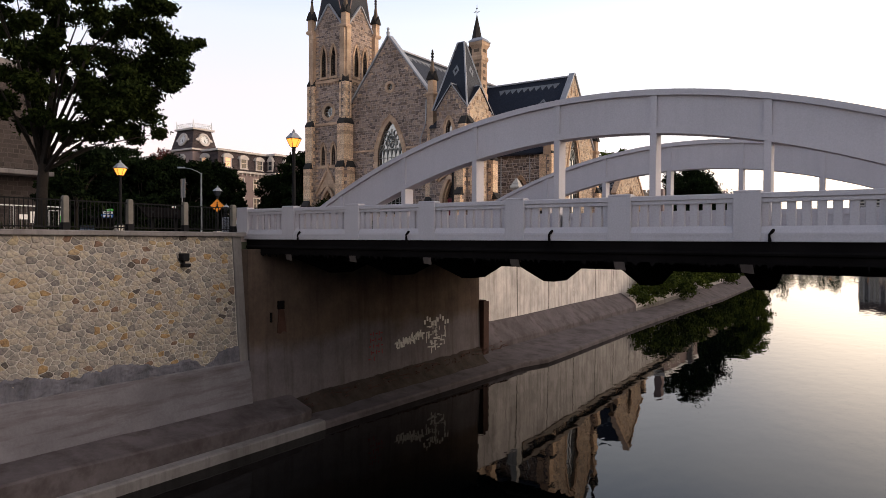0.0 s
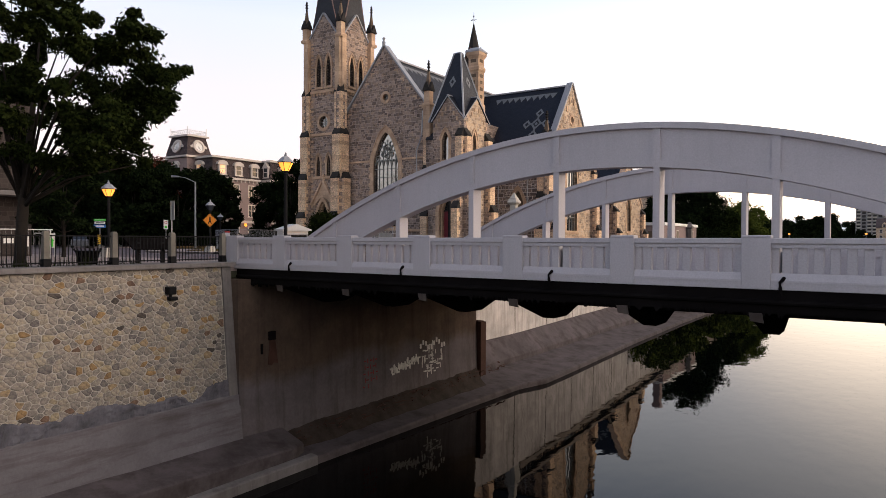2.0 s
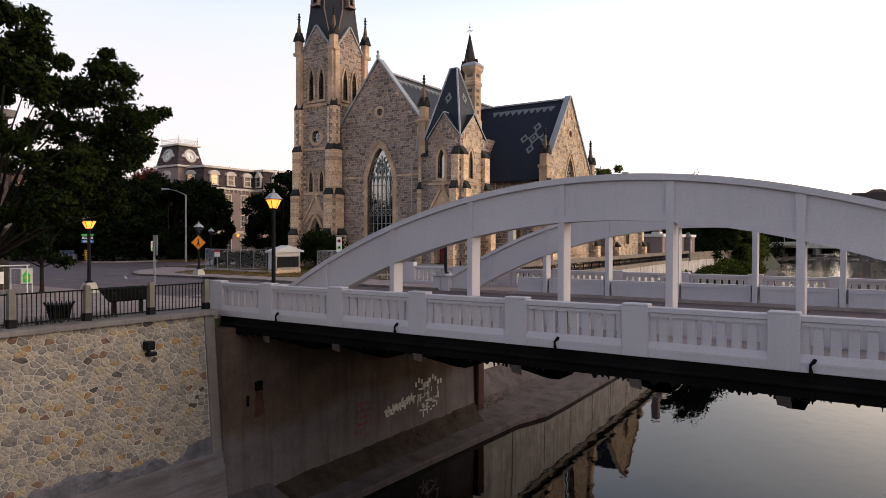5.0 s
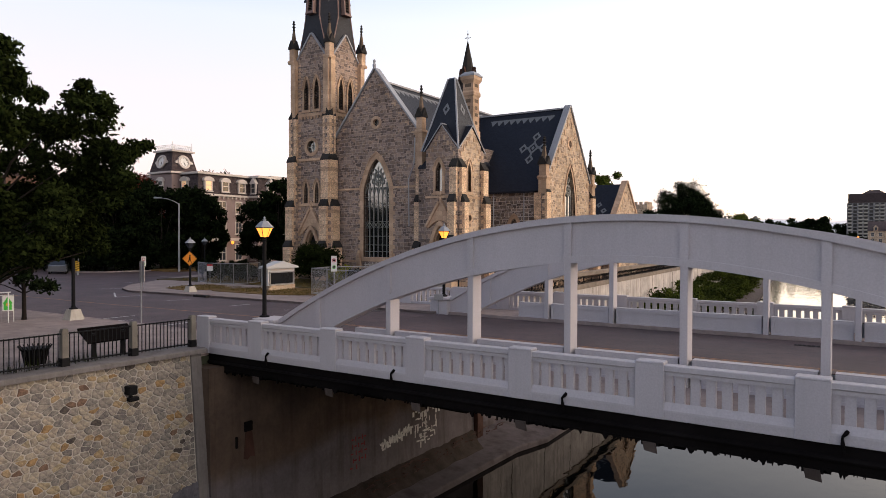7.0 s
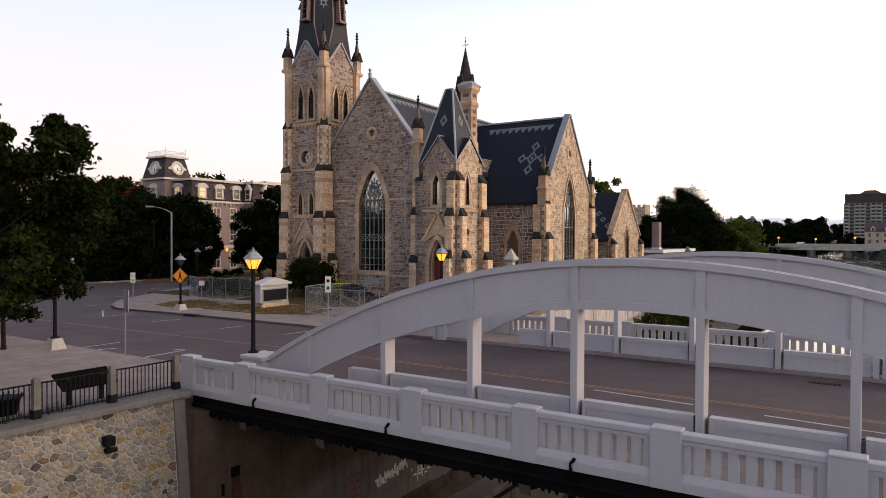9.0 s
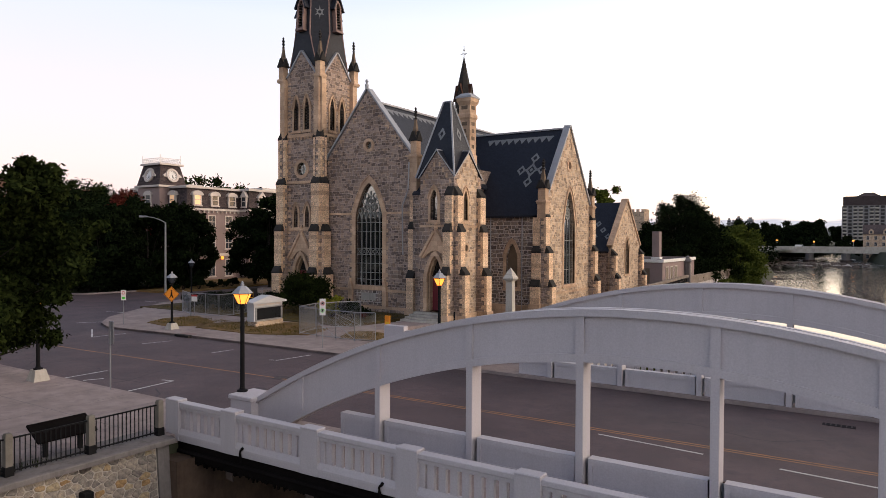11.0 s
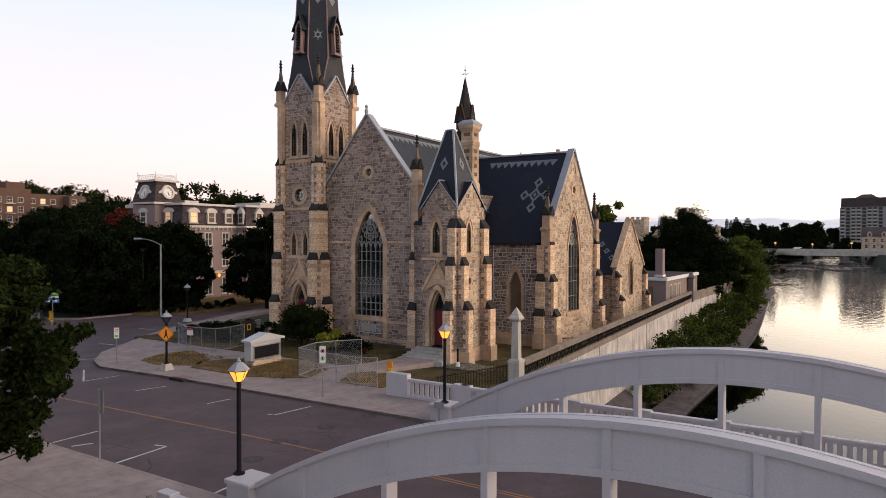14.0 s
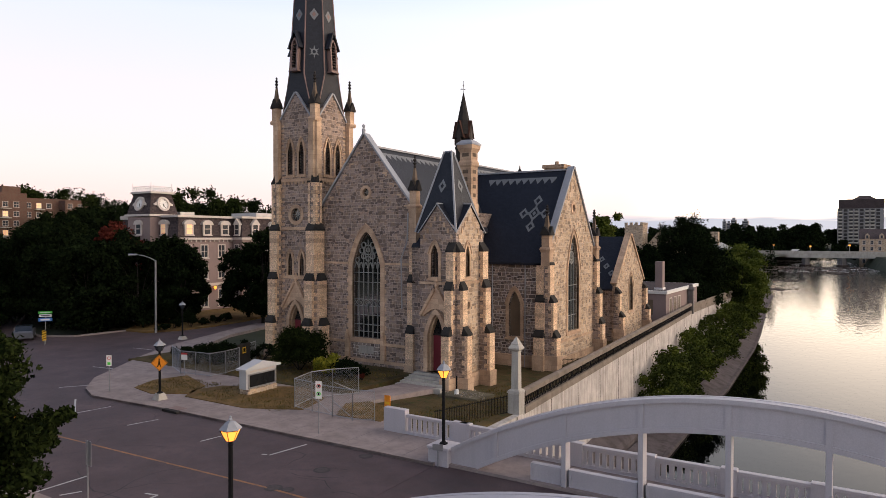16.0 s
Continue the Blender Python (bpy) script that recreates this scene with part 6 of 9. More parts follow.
# -- chimney beside the porch --
b = B()
q = math.pi / 4
lathe(b, -9.9, 35.6, [(0.84, 9.0), (0.84, 13.3), (0.74, 13.45), (0.74, 16.3), (0.86, 16.45), (0.86, 16.7), (0.74, 16.85), (0.74, 17.5), (0.96, 17.8), (1.0, 18.1), (0.85, 18.2)], 4, q)
chim = part("chimney", b, M_ASHLAR, church, "square tan stone chimney")
part("chimney_cap", lathe(B(), -9.9, 35.6, [(1.06, 18.08), (1.06, 18.2), (0.6, 18.5)], 4, q), M_LEAD, chim)
for side, ox, oy in (("S", -9.9, 35.6 - 0.523), ("E", -9.9 + 0.523, 35.6)):
    FC = wall_face(ox, oy, side)
    for v, hw_ in ((13.9, 0.2), (14.6, 0.26), (15.2, 0.18), (15.8, 0.26), (17.15, 0.3)):
        part("dark_block", fbox(B(), FC, -hw_, hw_, v, v + 0.3, -0.1, 0.012), M_BROWNSTONE, chim)

# -- porch tower --
PX, PY, PH = -9.65, 31.85, 2.05
pF = {"S": wall_face(PX, PY - PH, "S"), "E": wall_face(PX + PH, PY, "E"), "W": wall_face(PX - PH, PY, "W"), "N": wall_face(PX, PY + PH, "N")}
body = [(-PH, -1.2), (PH, -1.2), (PH, 11.2), (0, 13.0), (-PH, 11.2)]
PW = -1.05
bodyS = [(PW, -1.2), (PH, -1.2), (PH, 11.2), (0.5, 13.0), (PW, 11.2)]
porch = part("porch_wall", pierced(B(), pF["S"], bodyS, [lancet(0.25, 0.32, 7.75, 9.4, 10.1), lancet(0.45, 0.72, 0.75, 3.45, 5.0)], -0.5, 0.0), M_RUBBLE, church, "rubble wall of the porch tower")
# same tower, but the east wall gets the lit copy of the rubble
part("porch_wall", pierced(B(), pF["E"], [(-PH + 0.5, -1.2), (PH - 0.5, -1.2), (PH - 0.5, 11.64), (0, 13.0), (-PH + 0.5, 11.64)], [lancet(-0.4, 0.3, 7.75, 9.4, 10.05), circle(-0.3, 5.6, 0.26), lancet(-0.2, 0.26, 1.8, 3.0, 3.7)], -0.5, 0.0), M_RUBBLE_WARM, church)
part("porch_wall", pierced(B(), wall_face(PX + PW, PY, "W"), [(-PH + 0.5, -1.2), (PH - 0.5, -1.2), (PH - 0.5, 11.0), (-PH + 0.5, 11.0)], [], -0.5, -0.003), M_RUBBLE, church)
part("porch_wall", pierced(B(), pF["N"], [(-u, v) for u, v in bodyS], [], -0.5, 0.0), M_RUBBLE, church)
part("porch_floor", box(B(), PX + PW + 0.4, PX + PH - 0.4, PY - PH + 0.4, PY + PH - 0.4, -1, 0.72), M_CONC, porch)
gabled_door(pF["S"], porch, 0.45, 0.72, 0.75, 3.45, 5.0, 6.85, 1.25, 4.85)
pointed_window(pF["S"], porch, 0.25, 0.32, 7.75, 9.4, 10.1, 0.22, M_GLASS_CHURCH, name="lancet_window")
pointed_window(pF["E"], porch, -0.4, 0.3, 7.75, 9.4, 10.05, 0.22, M_GLASS_AMBER, name="lancet_window")
pointed_window(pF["E"], porch, -0.2, 0.26, 1.8, 3.0, 3.7, 0.2, M_GLASS_AMBER, name="lancet_window")
rose(pF["E"], porch, -0.3, 5.6, 0.26, 0.18, M_GLASS_AMBER)
for side in "SE":
    F = pF[side]
    lo_u = PW if side == "S" else -PH
    cm, hf = (0.5, 1.55) if side == "S" else (0.0, PH)
    part("string_course", fbox(B(), F, lo_u, PH, 7.2, 7.4, -0.1, 0.1), M_ASHLAR, porch)
    part("plinth", fbox(B(), F, 1.4 if side == "S" else -PH, PH, -1.2, 0.5, -0.1, 0.14), M_ASHLAR, porch)
    # gable roof over each face, running back into the spire roof
    b = B()
    coping(b, F, [(cm - hf + 0.1, 11.14), (cm, 13.05), (cm + hf - 0.1, 11.14)], 0.08, -1.5, 0.1)
    part("gable_roof", b, M_SLATE, porch)
    part("gable_edge", coping(B(), F, [(cm - hf - 0.12, 10.96), (cm, 13.06), (cm + hf + 0.12, 10.96)], 0.075, 0.1, 0.13), M_LEAD, porch)
    part("ridge_lead", tube(B(), [F(cm, 13.14, -1.3), F(cm, 13.14, 0.12)], 0.07, 6), M_LEAD, porch)
    for s in (-1, 1):
        for k in range(4):
            t = (k + 0.5) / 4.3
            u, v = cm + s * (hf - 0.2) * (1 - t), 11.1 + 1.9 * t - 0.5
            part("corbel", fbox(B(), F, u - 0.08, u + 0.08, v - 0.3, v + 0.04, -0.05, 0.05), M_ASHLAR, porch)
S3 = [(3.7, 1.0), (6.95, 0.62), (9.7, 0.36)]
buttress(porch, pF["S"], PH - 0.6, PH + 0.02, S3)
buttress(porch, pF["E"], -PH - 0.02, -PH + 0.62, S3)
buttress(porch, pF["E"], PH - 0.7, PH + 0.1, [(3.5, 0.95), (6.95, 0.6), (9.7, 0.36)])
b = B()
CORN = ((-1.5, -2.05), (2.05, -2.05), (2.05, 2.05), (-1.5, 2.05))
lo = [(PX + u, PY + v, 11.05) for u, v in CORN]
hi = [(PX + u, PY + v, 17.15) for u, v in ((-0.15, -0.12), (0.5, -0.12), (0.5, 0.12), (-0.15, 0.12))]
mid = [tuple(a_ + (c_ - a_) * 0.24 for a_, c_ in zip(p0, p1)) for p0, p1 in zip(lo, hi)]
rings = [[b.verts.new(p) for p in loop] for loop in (lo, mid, hi)]
b.faces.new(rings[0][::-1]), b.faces.new(rings[2])
for a_, c_ in zip(rings, rings[1:]):
    for i in range(4):
        b.faces.new((a_[i], a_[(i + 1) % 4], c_[(i + 1) % 4], c_[i]))
proof = part("porch_spire", b, M_SLATE, porch, "steep dark slate spire roof with lead hips")
for i in range(4):
    part("hip_flashing", tube(B(), [lo[i], mid[i], hi[i]], 0.09, 5), M_LEAD, proof)
part("ridge_flashing", tube(B(), [((hi[0][0] + hi[3][0]) / 2, PY, 17.1), ((hi[1][0] + hi[2][0]) / 2, PY, 17.1)], 0.14, 5), M_LEAD, proof)
FP = lambda u, v, d: (PX + 0.22 + u, PY - (2.05 - (v - 11.05) * (1.93 / 6.1)) - d, v)
FQ = lambda u, v, d: (PX + (2.05 - (v - 11.05) * (1.55 / 6.1)) + d, PY + u, v)
for Fx in (FP, FQ):
    part("lozenge_pattern", fring(B(), Fx, diamond(0, 14.5, 0.34, 0.52), diamond(0, 14.5, 0.15, 0.24), 0.004, 0.03), M_SLATE_PALE, proof)

b = B()
prism(b, [(-12.75, 31.7, -1.2), (PX + PW + 0.3, 31.7, -1.2), (PX + PW + 0.3, 34.2, -1.2), (-12.75, 34.2, -1.2)], [(-12.75, 31.7, 9.9), (PX + PW + 0.3, 31.7, 9.9), (PX + PW + 0.3, 34.2, 9.9), (-12.75, 34.2, 9.9)])
part("link_bay", b, M_RUBBLE, porch, "rubble wall between the front and the porch")
b = B()
prism(b, [(-12.75, 31.6, 9.85), (PX + PW + 0.3, 31.6, 9.85), (PX + PW + 0.3, 34.2, 9.85), (-12.75, 34.2, 9.85)], [(-12.75, 31.6, 10.0), (PX + PW + 0.3, 31.6, 10.0), (PX + PW + 0.3, 34.2, 12.2), (-12.75, 34.2, 12.2)])
part("link_bay_roof", b, M_SLATE, porch)

# front steps
steps = thing("church_steps", (-9.6, 29, -0.2), "pale concrete steps up to the red porch door", "steps")
for k in range(5):
    b = B()
    box(b, -11.7 + 0.16 * k, -7.75 - 0.02 * k, 28.0 + 0.36 * k, 30.0, -0.5 if k == 0 else -0.2 + 0.17 * k, -0.03 + 0.17 * k + (0.0 if k else 0), 0.012)
    part("step", b, M_CONC_PALE, steps)

# -- hall gable and link --
GX, GY = -6.2, 67.0
FG = wall_face(GX, GY, "E")
gh = 5.2
hall = part("hall_front", pierced(B(), FG, [(-gh, -2.0), (gh, -2.0), (gh, 5.6), (0, 11.0), (-gh, 5.6)], [lancet(0.1, 0.75, 2.2, 4.9, 6.3)], -0.5, 0.0), M_RUBBLE_WARM, church, "buff rubble hall gable, coloured paler as if lit from the east")
part("gable_coping", coping(B(), FG, [(-gh - 0.1, 5.5), (0, 11.05), (gh + 0.1, 5.5)], 0.24, -0.6, 0.14), M_ASHLAR, hall)
pointed_window(FG, hall, 0.1, 0.75, 2.2, 4.9, 6.3, 0.22, M_GLASS_AMBER, lights=2, name="lancet_window")
for s in (-1, 1):
    for k in range(6):
        t = (k + 0.4) / 6.2
        u, v = s * (gh - 0.1) * (1 - t), 5.4 + 5.5 * t - 0.6
        part("corbel", fbox(B(), FG, u - 0.11, u + 0.11, v - 0.4, v + 0.05, -0.05, 0.05), M_ASHLAR, hall)
buttress(hall, FG, -gh - 0.3, -gh + 0.4, [(2.0, 0.9), (4.6, 0.5)])
buttress(hall, FG, gh - 0.4, gh + 0.3, [(2.0, 0.9), (4.6, 0.5)])
hroof = gable_roof_x("hall_roof", GY - 5.5, GY + 5.5, GY, -16, -6.6, 10.8 - 5.5 * 1.06, 10.8)
Fh = on_slope_y(GY, 10.8, 1.06)
b = B()
for du, dv in ((0, 0), (-0.8, -0.7), (-0.8, 0.7), (0.8, 0.7)):
    fring(b, Fh, diamond(-8.0 + du, 3.2 + dv, 0.4, 0.34), diamond(-8.0 + du, 3.2 + dv, 0.15, 0.12), 0.004, 0.02)
part("lattice_pattern", b, M_SLATE_PALE, hroof, "pale slate lozenges")
part("hall_core", box(B(), -16, -6.7, GY - 5.1, GY + 5.1, -2, 5.2), M_RUBBLE, church)
FL = wall_face(-8.6, 57.5, "E")
lk = part("link_wall", pierced(B(), FL, [(-4.2, -2), (4.6, -2), (4.6, 5.6), (-4.2, 5.6)], [lancet(0.8, 0.5, 1.6, 3.2, 4.2)], -0.5, 0.0), M_RUBBLE_WARM, church)
pointed_window(FL, lk, 0.8, 0.5, 1.6, 3.2, 4.2, 0.25, M_GLASS_AMBER, name="lancet_window")
b = B()
prism(b, [(-16, 53.3, 5.4), (-8.4, 53.3, 5.5), (-12, 53.3, 9.5)], [(-16, 62, 5.4), (-8.4, 62, 5.5), (-12, 62, 9.5)])
part("link_roof", b, M_SLATE, church)

# ---- trees and shrubs ----
def leaf_mesh(name, centres, radii, per, size, mat, seed, flat=0.75):
    """A crown of many small leaf cards round clump centres."""
    rng = np.random.default_rng(seed)
    c = np.repeat(np.array(centres, float), per, axis=0)
    r = np.repeat(np.array(radii, float), per)
    n = len(c)
    d = rng.normal(size=(n, 3))
    d /= np.linalg.norm(d, axis=1)[:, None]
    ph = np.repeat(rng.random(len(centres)) * 6.28, per)
    lump = 0.82 + 0.42 * np.sin(6 * d[:, 0] + ph) * np.sin(5 * d[:, 1] + 2 * ph) * np.cos(6 * d[:, 2] + ph)
    p = c + d * (r * lump * rng.random(n) ** 0.5)[:, None] * np.array([1, 1, flat])
    u = rng.normal(size=(n, 3))
    u /= np.linalg.norm(u, axis=1)[:, None]
    w = np.cross(u, d + rng.normal(size=(n, 3)) * 0.6)
    w /= np.linalg.norm(w, axis=1)[:, None] + 1e-9
    s = (size * (0.6 + 0.8 * rng.random(n)))[:, None]
    nrm = np.cross(u, w)
    quad = np.stack([p - u * s * 0.6, p - w * s * 0.34 + nrm * s * 0.08, p + u * s * 0.6, p + w * s * 0.34 + nrm * s * 0.08], 1).reshape(-1, 3)
    me = bpy.data.meshes.new(name)
    me.from_pydata(quad.tolist(), [], np.arange(4 * n).reshape(-1, 4).tolist())
    me.materials.append(mat)
    return me


def tree(name, x, y, z0, height, r, label, mat=M_LEAF_DARK, clumps=40, per=160, size=0.3, seed=1, base=0.3, stems=1, lean=(0, 0), trunk_r=0.2, squash=1.0, category="tree", sprays=(), notches=()):
    """A tapered trunk, limbs to the clumps and a ragged crown; notches are open slots (a point, a way, a radius) in the crown."""
    rng = np.random.default_rng(seed)
    th = thing(name, (x, y, z0), label, category, "trees of the place")
    zc = z0 + height * base
    hc = height * (1 - base)
    cs, rs = [], []
    for i in range(clumps):
        t = (i + 0.5) / clumps
        zz = zc + hc * t
        prof = math.sqrt(max(0.0, 1 - (2 * (0.14 + 0.82 * t) - 1) ** 2)) ** 1.1
        a = rng.random() * 2 * math.pi
        q = r * prof * (0.35 + 0.6 * rng.random() ** 0.5) * (0.85 + 0.3 * rng.random())
        c = Vector((x + lean[0] * t + q * math.cos(a), y + lean[1] * t + q * math.sin(a), zz + rng.normal() * 0.03 * height))
        cr = r * (0.20 + 0.16 * rng.random()) * squash
        if any(((c - Vector(o)).cross(Vector(d).normalized())).length < w + 0.6 * cr for o, d, w in notches):
            continue
        cs.append(tuple(c))
        rs.append(cr)
    for sx, sy, sz, sr in sprays:
        cs.append((sx, sy, sz))
        rs.append(sr)
    b = B()
    top = (x + lean[0] * 0.6, y + lean[1] * 0.6, z0 + height * 0.8)
    fork = z0 + height * base * (0.55 if stems > 1 else 0.9)
    tube(b, [(x, y, z0 - 0.2), (x + 0.02, y, z0 + 0.3), (x + lean[0] * 0.1, y + lean[1] * 0.1, fork), top], [trunk_r * 1.5, trunk_r * 1.1, trunk_r, trunk_r * 0.15], 9)
    part("trunk", b, M_BARK, th, smooth=True)
    for i in rng.choice(len(rs), min(len(rs), 9 + 4 * stems), replace=False):
        c = cs[i]
        f = fork + (c[2] - fork) * 0.12 * rng.random()
        mid = (x + (c[0] - x) * 0.45, y + (c[1] - y) * 0.45, f + (c[2] - f) * 0.62)
        b = B()
        tube(b, [(x + lean[0] * 0.1, y + lean[1] * 0.1, f), mid, c], [trunk_r * 0.42, trunk_r * 0.2, trunk_r * 0.05], 6)
        part("limb", b, M_BARK, th, smooth=True)
    me = leaf_mesh("crown", [(a - x, b_ - y, c - z0) for a, b_, c in cs], rs, per, size, mat, seed)
    ob = new("crown", me)
    ob.parent = th
    return th


def shrub(name, x, y, z0, h, r, label, mat, seed, clumps=14, per=220, size=0.14):
    rng = np.random.default_rng(seed)
    th = thing(name, (x, y, z0), label, "shrub", "shrubs by the church")
    cs, rs = [], []
    for i in range(clumps):
        a, q = rng.random() * 2 * math.pi, r * 0.68 * rng.random() ** 0.5
        cs.append((q * math.cos(a), q * math.sin(a), h * (0.25 + 0.5 * rng.random() * (1 - 0.4 * q / r))))
        rs.append(r * 0.36)
    b = B()
    for c in cs[:5]:
        tube(b, [(x, y, z0 - 0.1), (x + c[0], y + c[1], z0 + c[2])], [0.05, 0.02], 5)
    part("stem", b, M_BARK, th)
    ob = new("foliage", leaf_mesh("foliage", cs, rs, per, size, mat, seed))
    ob.parent = th
    return th


tree("maple_tree", -0.75, -7.5, 0.0, 8.9, 3.9, "large dark green maple behind the iron fence", M_LEAF, 190, 520, 0.12, 11, 0.38, 3, (1.1, 0.5), 0.165, 0.42, "tree",
     ((1.9, -4.4, 6.3, 0.7), (2.2, -4.0, 6.5, 0.45), (2.42, -3.7, 6.62, 0.26), (2.0, -5.5, 7.7, 0.5), (2.15, -5.4, 8.1, 0.28), (1.2, -4.6, 6.0, 0.9), (1.4, -5.4, 7.2, 0.8), (0.5, -4.3, 4.1, 0.6), (0.6, -4.05, 3.6, 0.4),
      (0.8, -3.4, 5.7, 0.5), (2.5, -4.5, 6.2, 0.5), (2.8, -4.7, 5.6, 0.55), (2.5, -4.9, 4.9, 0.45), (3.2, -6.9, 4.3, 0.5), (3.1, -7.3, 3.7, 0.5), (0.3, -3.9, 7.4, 0.7), (0.9, -4.2, 8.0, 0.5), (-1.5, -4.2, 6.6, 0.9), (-2.2, -4.4, 5.2, 0.9), (1.25, -4.5, 5.5, 0.6), (0.8, -4.8, 4.4, 0.6), (1.7, -4.2, 5.3, 0.45), (1.0, -4.6, 4.9, 0.6), (0.4, -5.4, 3.6, 0.5)),
     (((1.0, -5.7, 8.75), (-0.87, 0.48, 0.1), 0.62), ((1.15, -5.6, 7.85), (-0.87, 0.48, 0.12), 0.2), ((-0.3, -6.6, 6.6), (-0.87, 0.48, 0.08), 0.12)))
tree("street_tree", -13.6, 0.4, 0.0, 4.6, 1.9, "small dark street tree in the plaza paving", M_LEAF_DARK, 26, 150, 0.17, 12, 0.3, 1, (0, 0), 0.09)
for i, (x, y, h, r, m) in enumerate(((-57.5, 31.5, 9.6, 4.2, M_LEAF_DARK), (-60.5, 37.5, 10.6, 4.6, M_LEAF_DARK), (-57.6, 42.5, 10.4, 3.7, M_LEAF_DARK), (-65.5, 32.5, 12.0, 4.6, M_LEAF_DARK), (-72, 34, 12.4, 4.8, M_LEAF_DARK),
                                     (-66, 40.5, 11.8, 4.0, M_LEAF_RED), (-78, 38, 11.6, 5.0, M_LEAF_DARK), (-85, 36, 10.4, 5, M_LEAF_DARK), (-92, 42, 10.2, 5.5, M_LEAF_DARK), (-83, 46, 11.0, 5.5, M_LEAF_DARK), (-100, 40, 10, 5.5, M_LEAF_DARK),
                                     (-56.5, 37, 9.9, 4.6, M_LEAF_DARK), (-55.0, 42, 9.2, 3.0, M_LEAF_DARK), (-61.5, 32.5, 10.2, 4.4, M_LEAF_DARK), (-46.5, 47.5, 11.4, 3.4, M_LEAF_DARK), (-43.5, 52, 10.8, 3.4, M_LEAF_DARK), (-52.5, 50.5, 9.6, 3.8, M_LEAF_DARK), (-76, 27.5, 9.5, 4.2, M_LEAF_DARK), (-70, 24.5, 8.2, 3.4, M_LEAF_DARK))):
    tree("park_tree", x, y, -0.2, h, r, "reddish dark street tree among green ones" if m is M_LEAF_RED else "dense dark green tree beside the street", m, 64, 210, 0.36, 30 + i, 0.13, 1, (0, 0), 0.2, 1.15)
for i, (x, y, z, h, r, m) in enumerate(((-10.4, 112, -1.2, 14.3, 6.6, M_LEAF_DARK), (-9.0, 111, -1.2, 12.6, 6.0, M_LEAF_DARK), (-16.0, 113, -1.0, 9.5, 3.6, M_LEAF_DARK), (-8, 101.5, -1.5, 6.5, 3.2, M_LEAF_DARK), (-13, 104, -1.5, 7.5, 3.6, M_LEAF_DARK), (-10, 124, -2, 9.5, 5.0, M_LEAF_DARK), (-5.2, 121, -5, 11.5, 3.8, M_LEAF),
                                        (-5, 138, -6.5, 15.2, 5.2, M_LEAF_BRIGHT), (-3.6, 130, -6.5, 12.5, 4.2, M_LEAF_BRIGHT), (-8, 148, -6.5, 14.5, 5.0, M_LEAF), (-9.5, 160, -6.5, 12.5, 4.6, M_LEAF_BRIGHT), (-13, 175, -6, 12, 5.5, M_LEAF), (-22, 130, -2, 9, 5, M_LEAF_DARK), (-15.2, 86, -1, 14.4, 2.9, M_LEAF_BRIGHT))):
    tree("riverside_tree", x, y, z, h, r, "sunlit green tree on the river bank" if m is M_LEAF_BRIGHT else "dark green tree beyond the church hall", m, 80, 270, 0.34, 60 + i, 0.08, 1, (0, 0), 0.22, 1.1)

# shrubs on the bank, uncountable
rng = np.random.default_rng(77)
cs, rs = [], []
for i in range(420):
    y = 52 + 88 * rng.random()
    x0, x1 = WALLX(min(y, 127)) + 0.4, course([(a, b_) for a, b_ in SHORE], y) - 1.1
    t = rng.random()
    hmax = (4.8 - 1.5 * t) * min(1.0, (y - 49) / 9) + (1.5 if y > 100 else 0)
    cs.append((x0 + (x1 - x0) * t, y, -6.7 + hmax * rng.random() ** 0.6))
    rs.append(0.75 + 0.55 * rng.random())
for nm, m, sel in (("riverside_shrubs", M_LEAF_MID, 0), ("riverside_brush", M_LEAF_BRIGHT, 1)):
    k = [i for i in range(420) if (i % 5 < 2) == bool(sel)]
    ob = new(nm, leaf_mesh(nm, [cs[i] for i in k], [rs[i] for i in k], 130, 0.26, m, 78 + sel))
    tagged(ob, "dense green brush along the concrete river ledge", "shrubs", "", "stuff")
shrub("round_shrub", -20.9, 27.6, 0.0, 4.2, 2.8, "large dark green shrub at the tower foot", M_LEAF, 81, 36, 460, 0.17)
shrub("yellow_shrub", -17.4, 27.0, 0.0, 2.1, 1.5, "yellow-green leafy shrub before the church front", M_LEAF_YEL, 82, 12, 200, 0.18)
shrub("dark_shrub", -15.4, 27.4, 0.0, 1.9, 1.6, "dark green shrub before the church front", M_LEAF_DARK, 83, 12, 260, 0.14)
shrub("red_shrub", -14.2, 27.3, 0.0, 0.8, 0.5, "small red-leaved shrub by the path", M_LEAF_RED, 84, 6, 120, 0.12)
for i in range(14):
    x, y = -31.6 + 1.5 * (i % 4) + 0.3 * (i % 3), 24.4 + 1.5 * (i // 4) + 0.5 * (i % 4)
    shrub("hedge_shrub", x, y, 0.0, 1.9, 1.25, "low dark clipped hedge shrub behind the wire fence", M_LEAF_DARK, 85 + i, 8, 220, 0.13)
for i in range(6):
    shrub("bank_shrub", -50.6 - 0.5 * (i % 2) - 0.25 * max(i - 3, 0), 36.2 + 1.9 * i, 0.05, 1.0 + 0.25 * (i % 3), 1.1, "low dark shrub on the lawn bank by the side street", M_LEAF_DARK, 141 + i, 7, 200, 0.14)
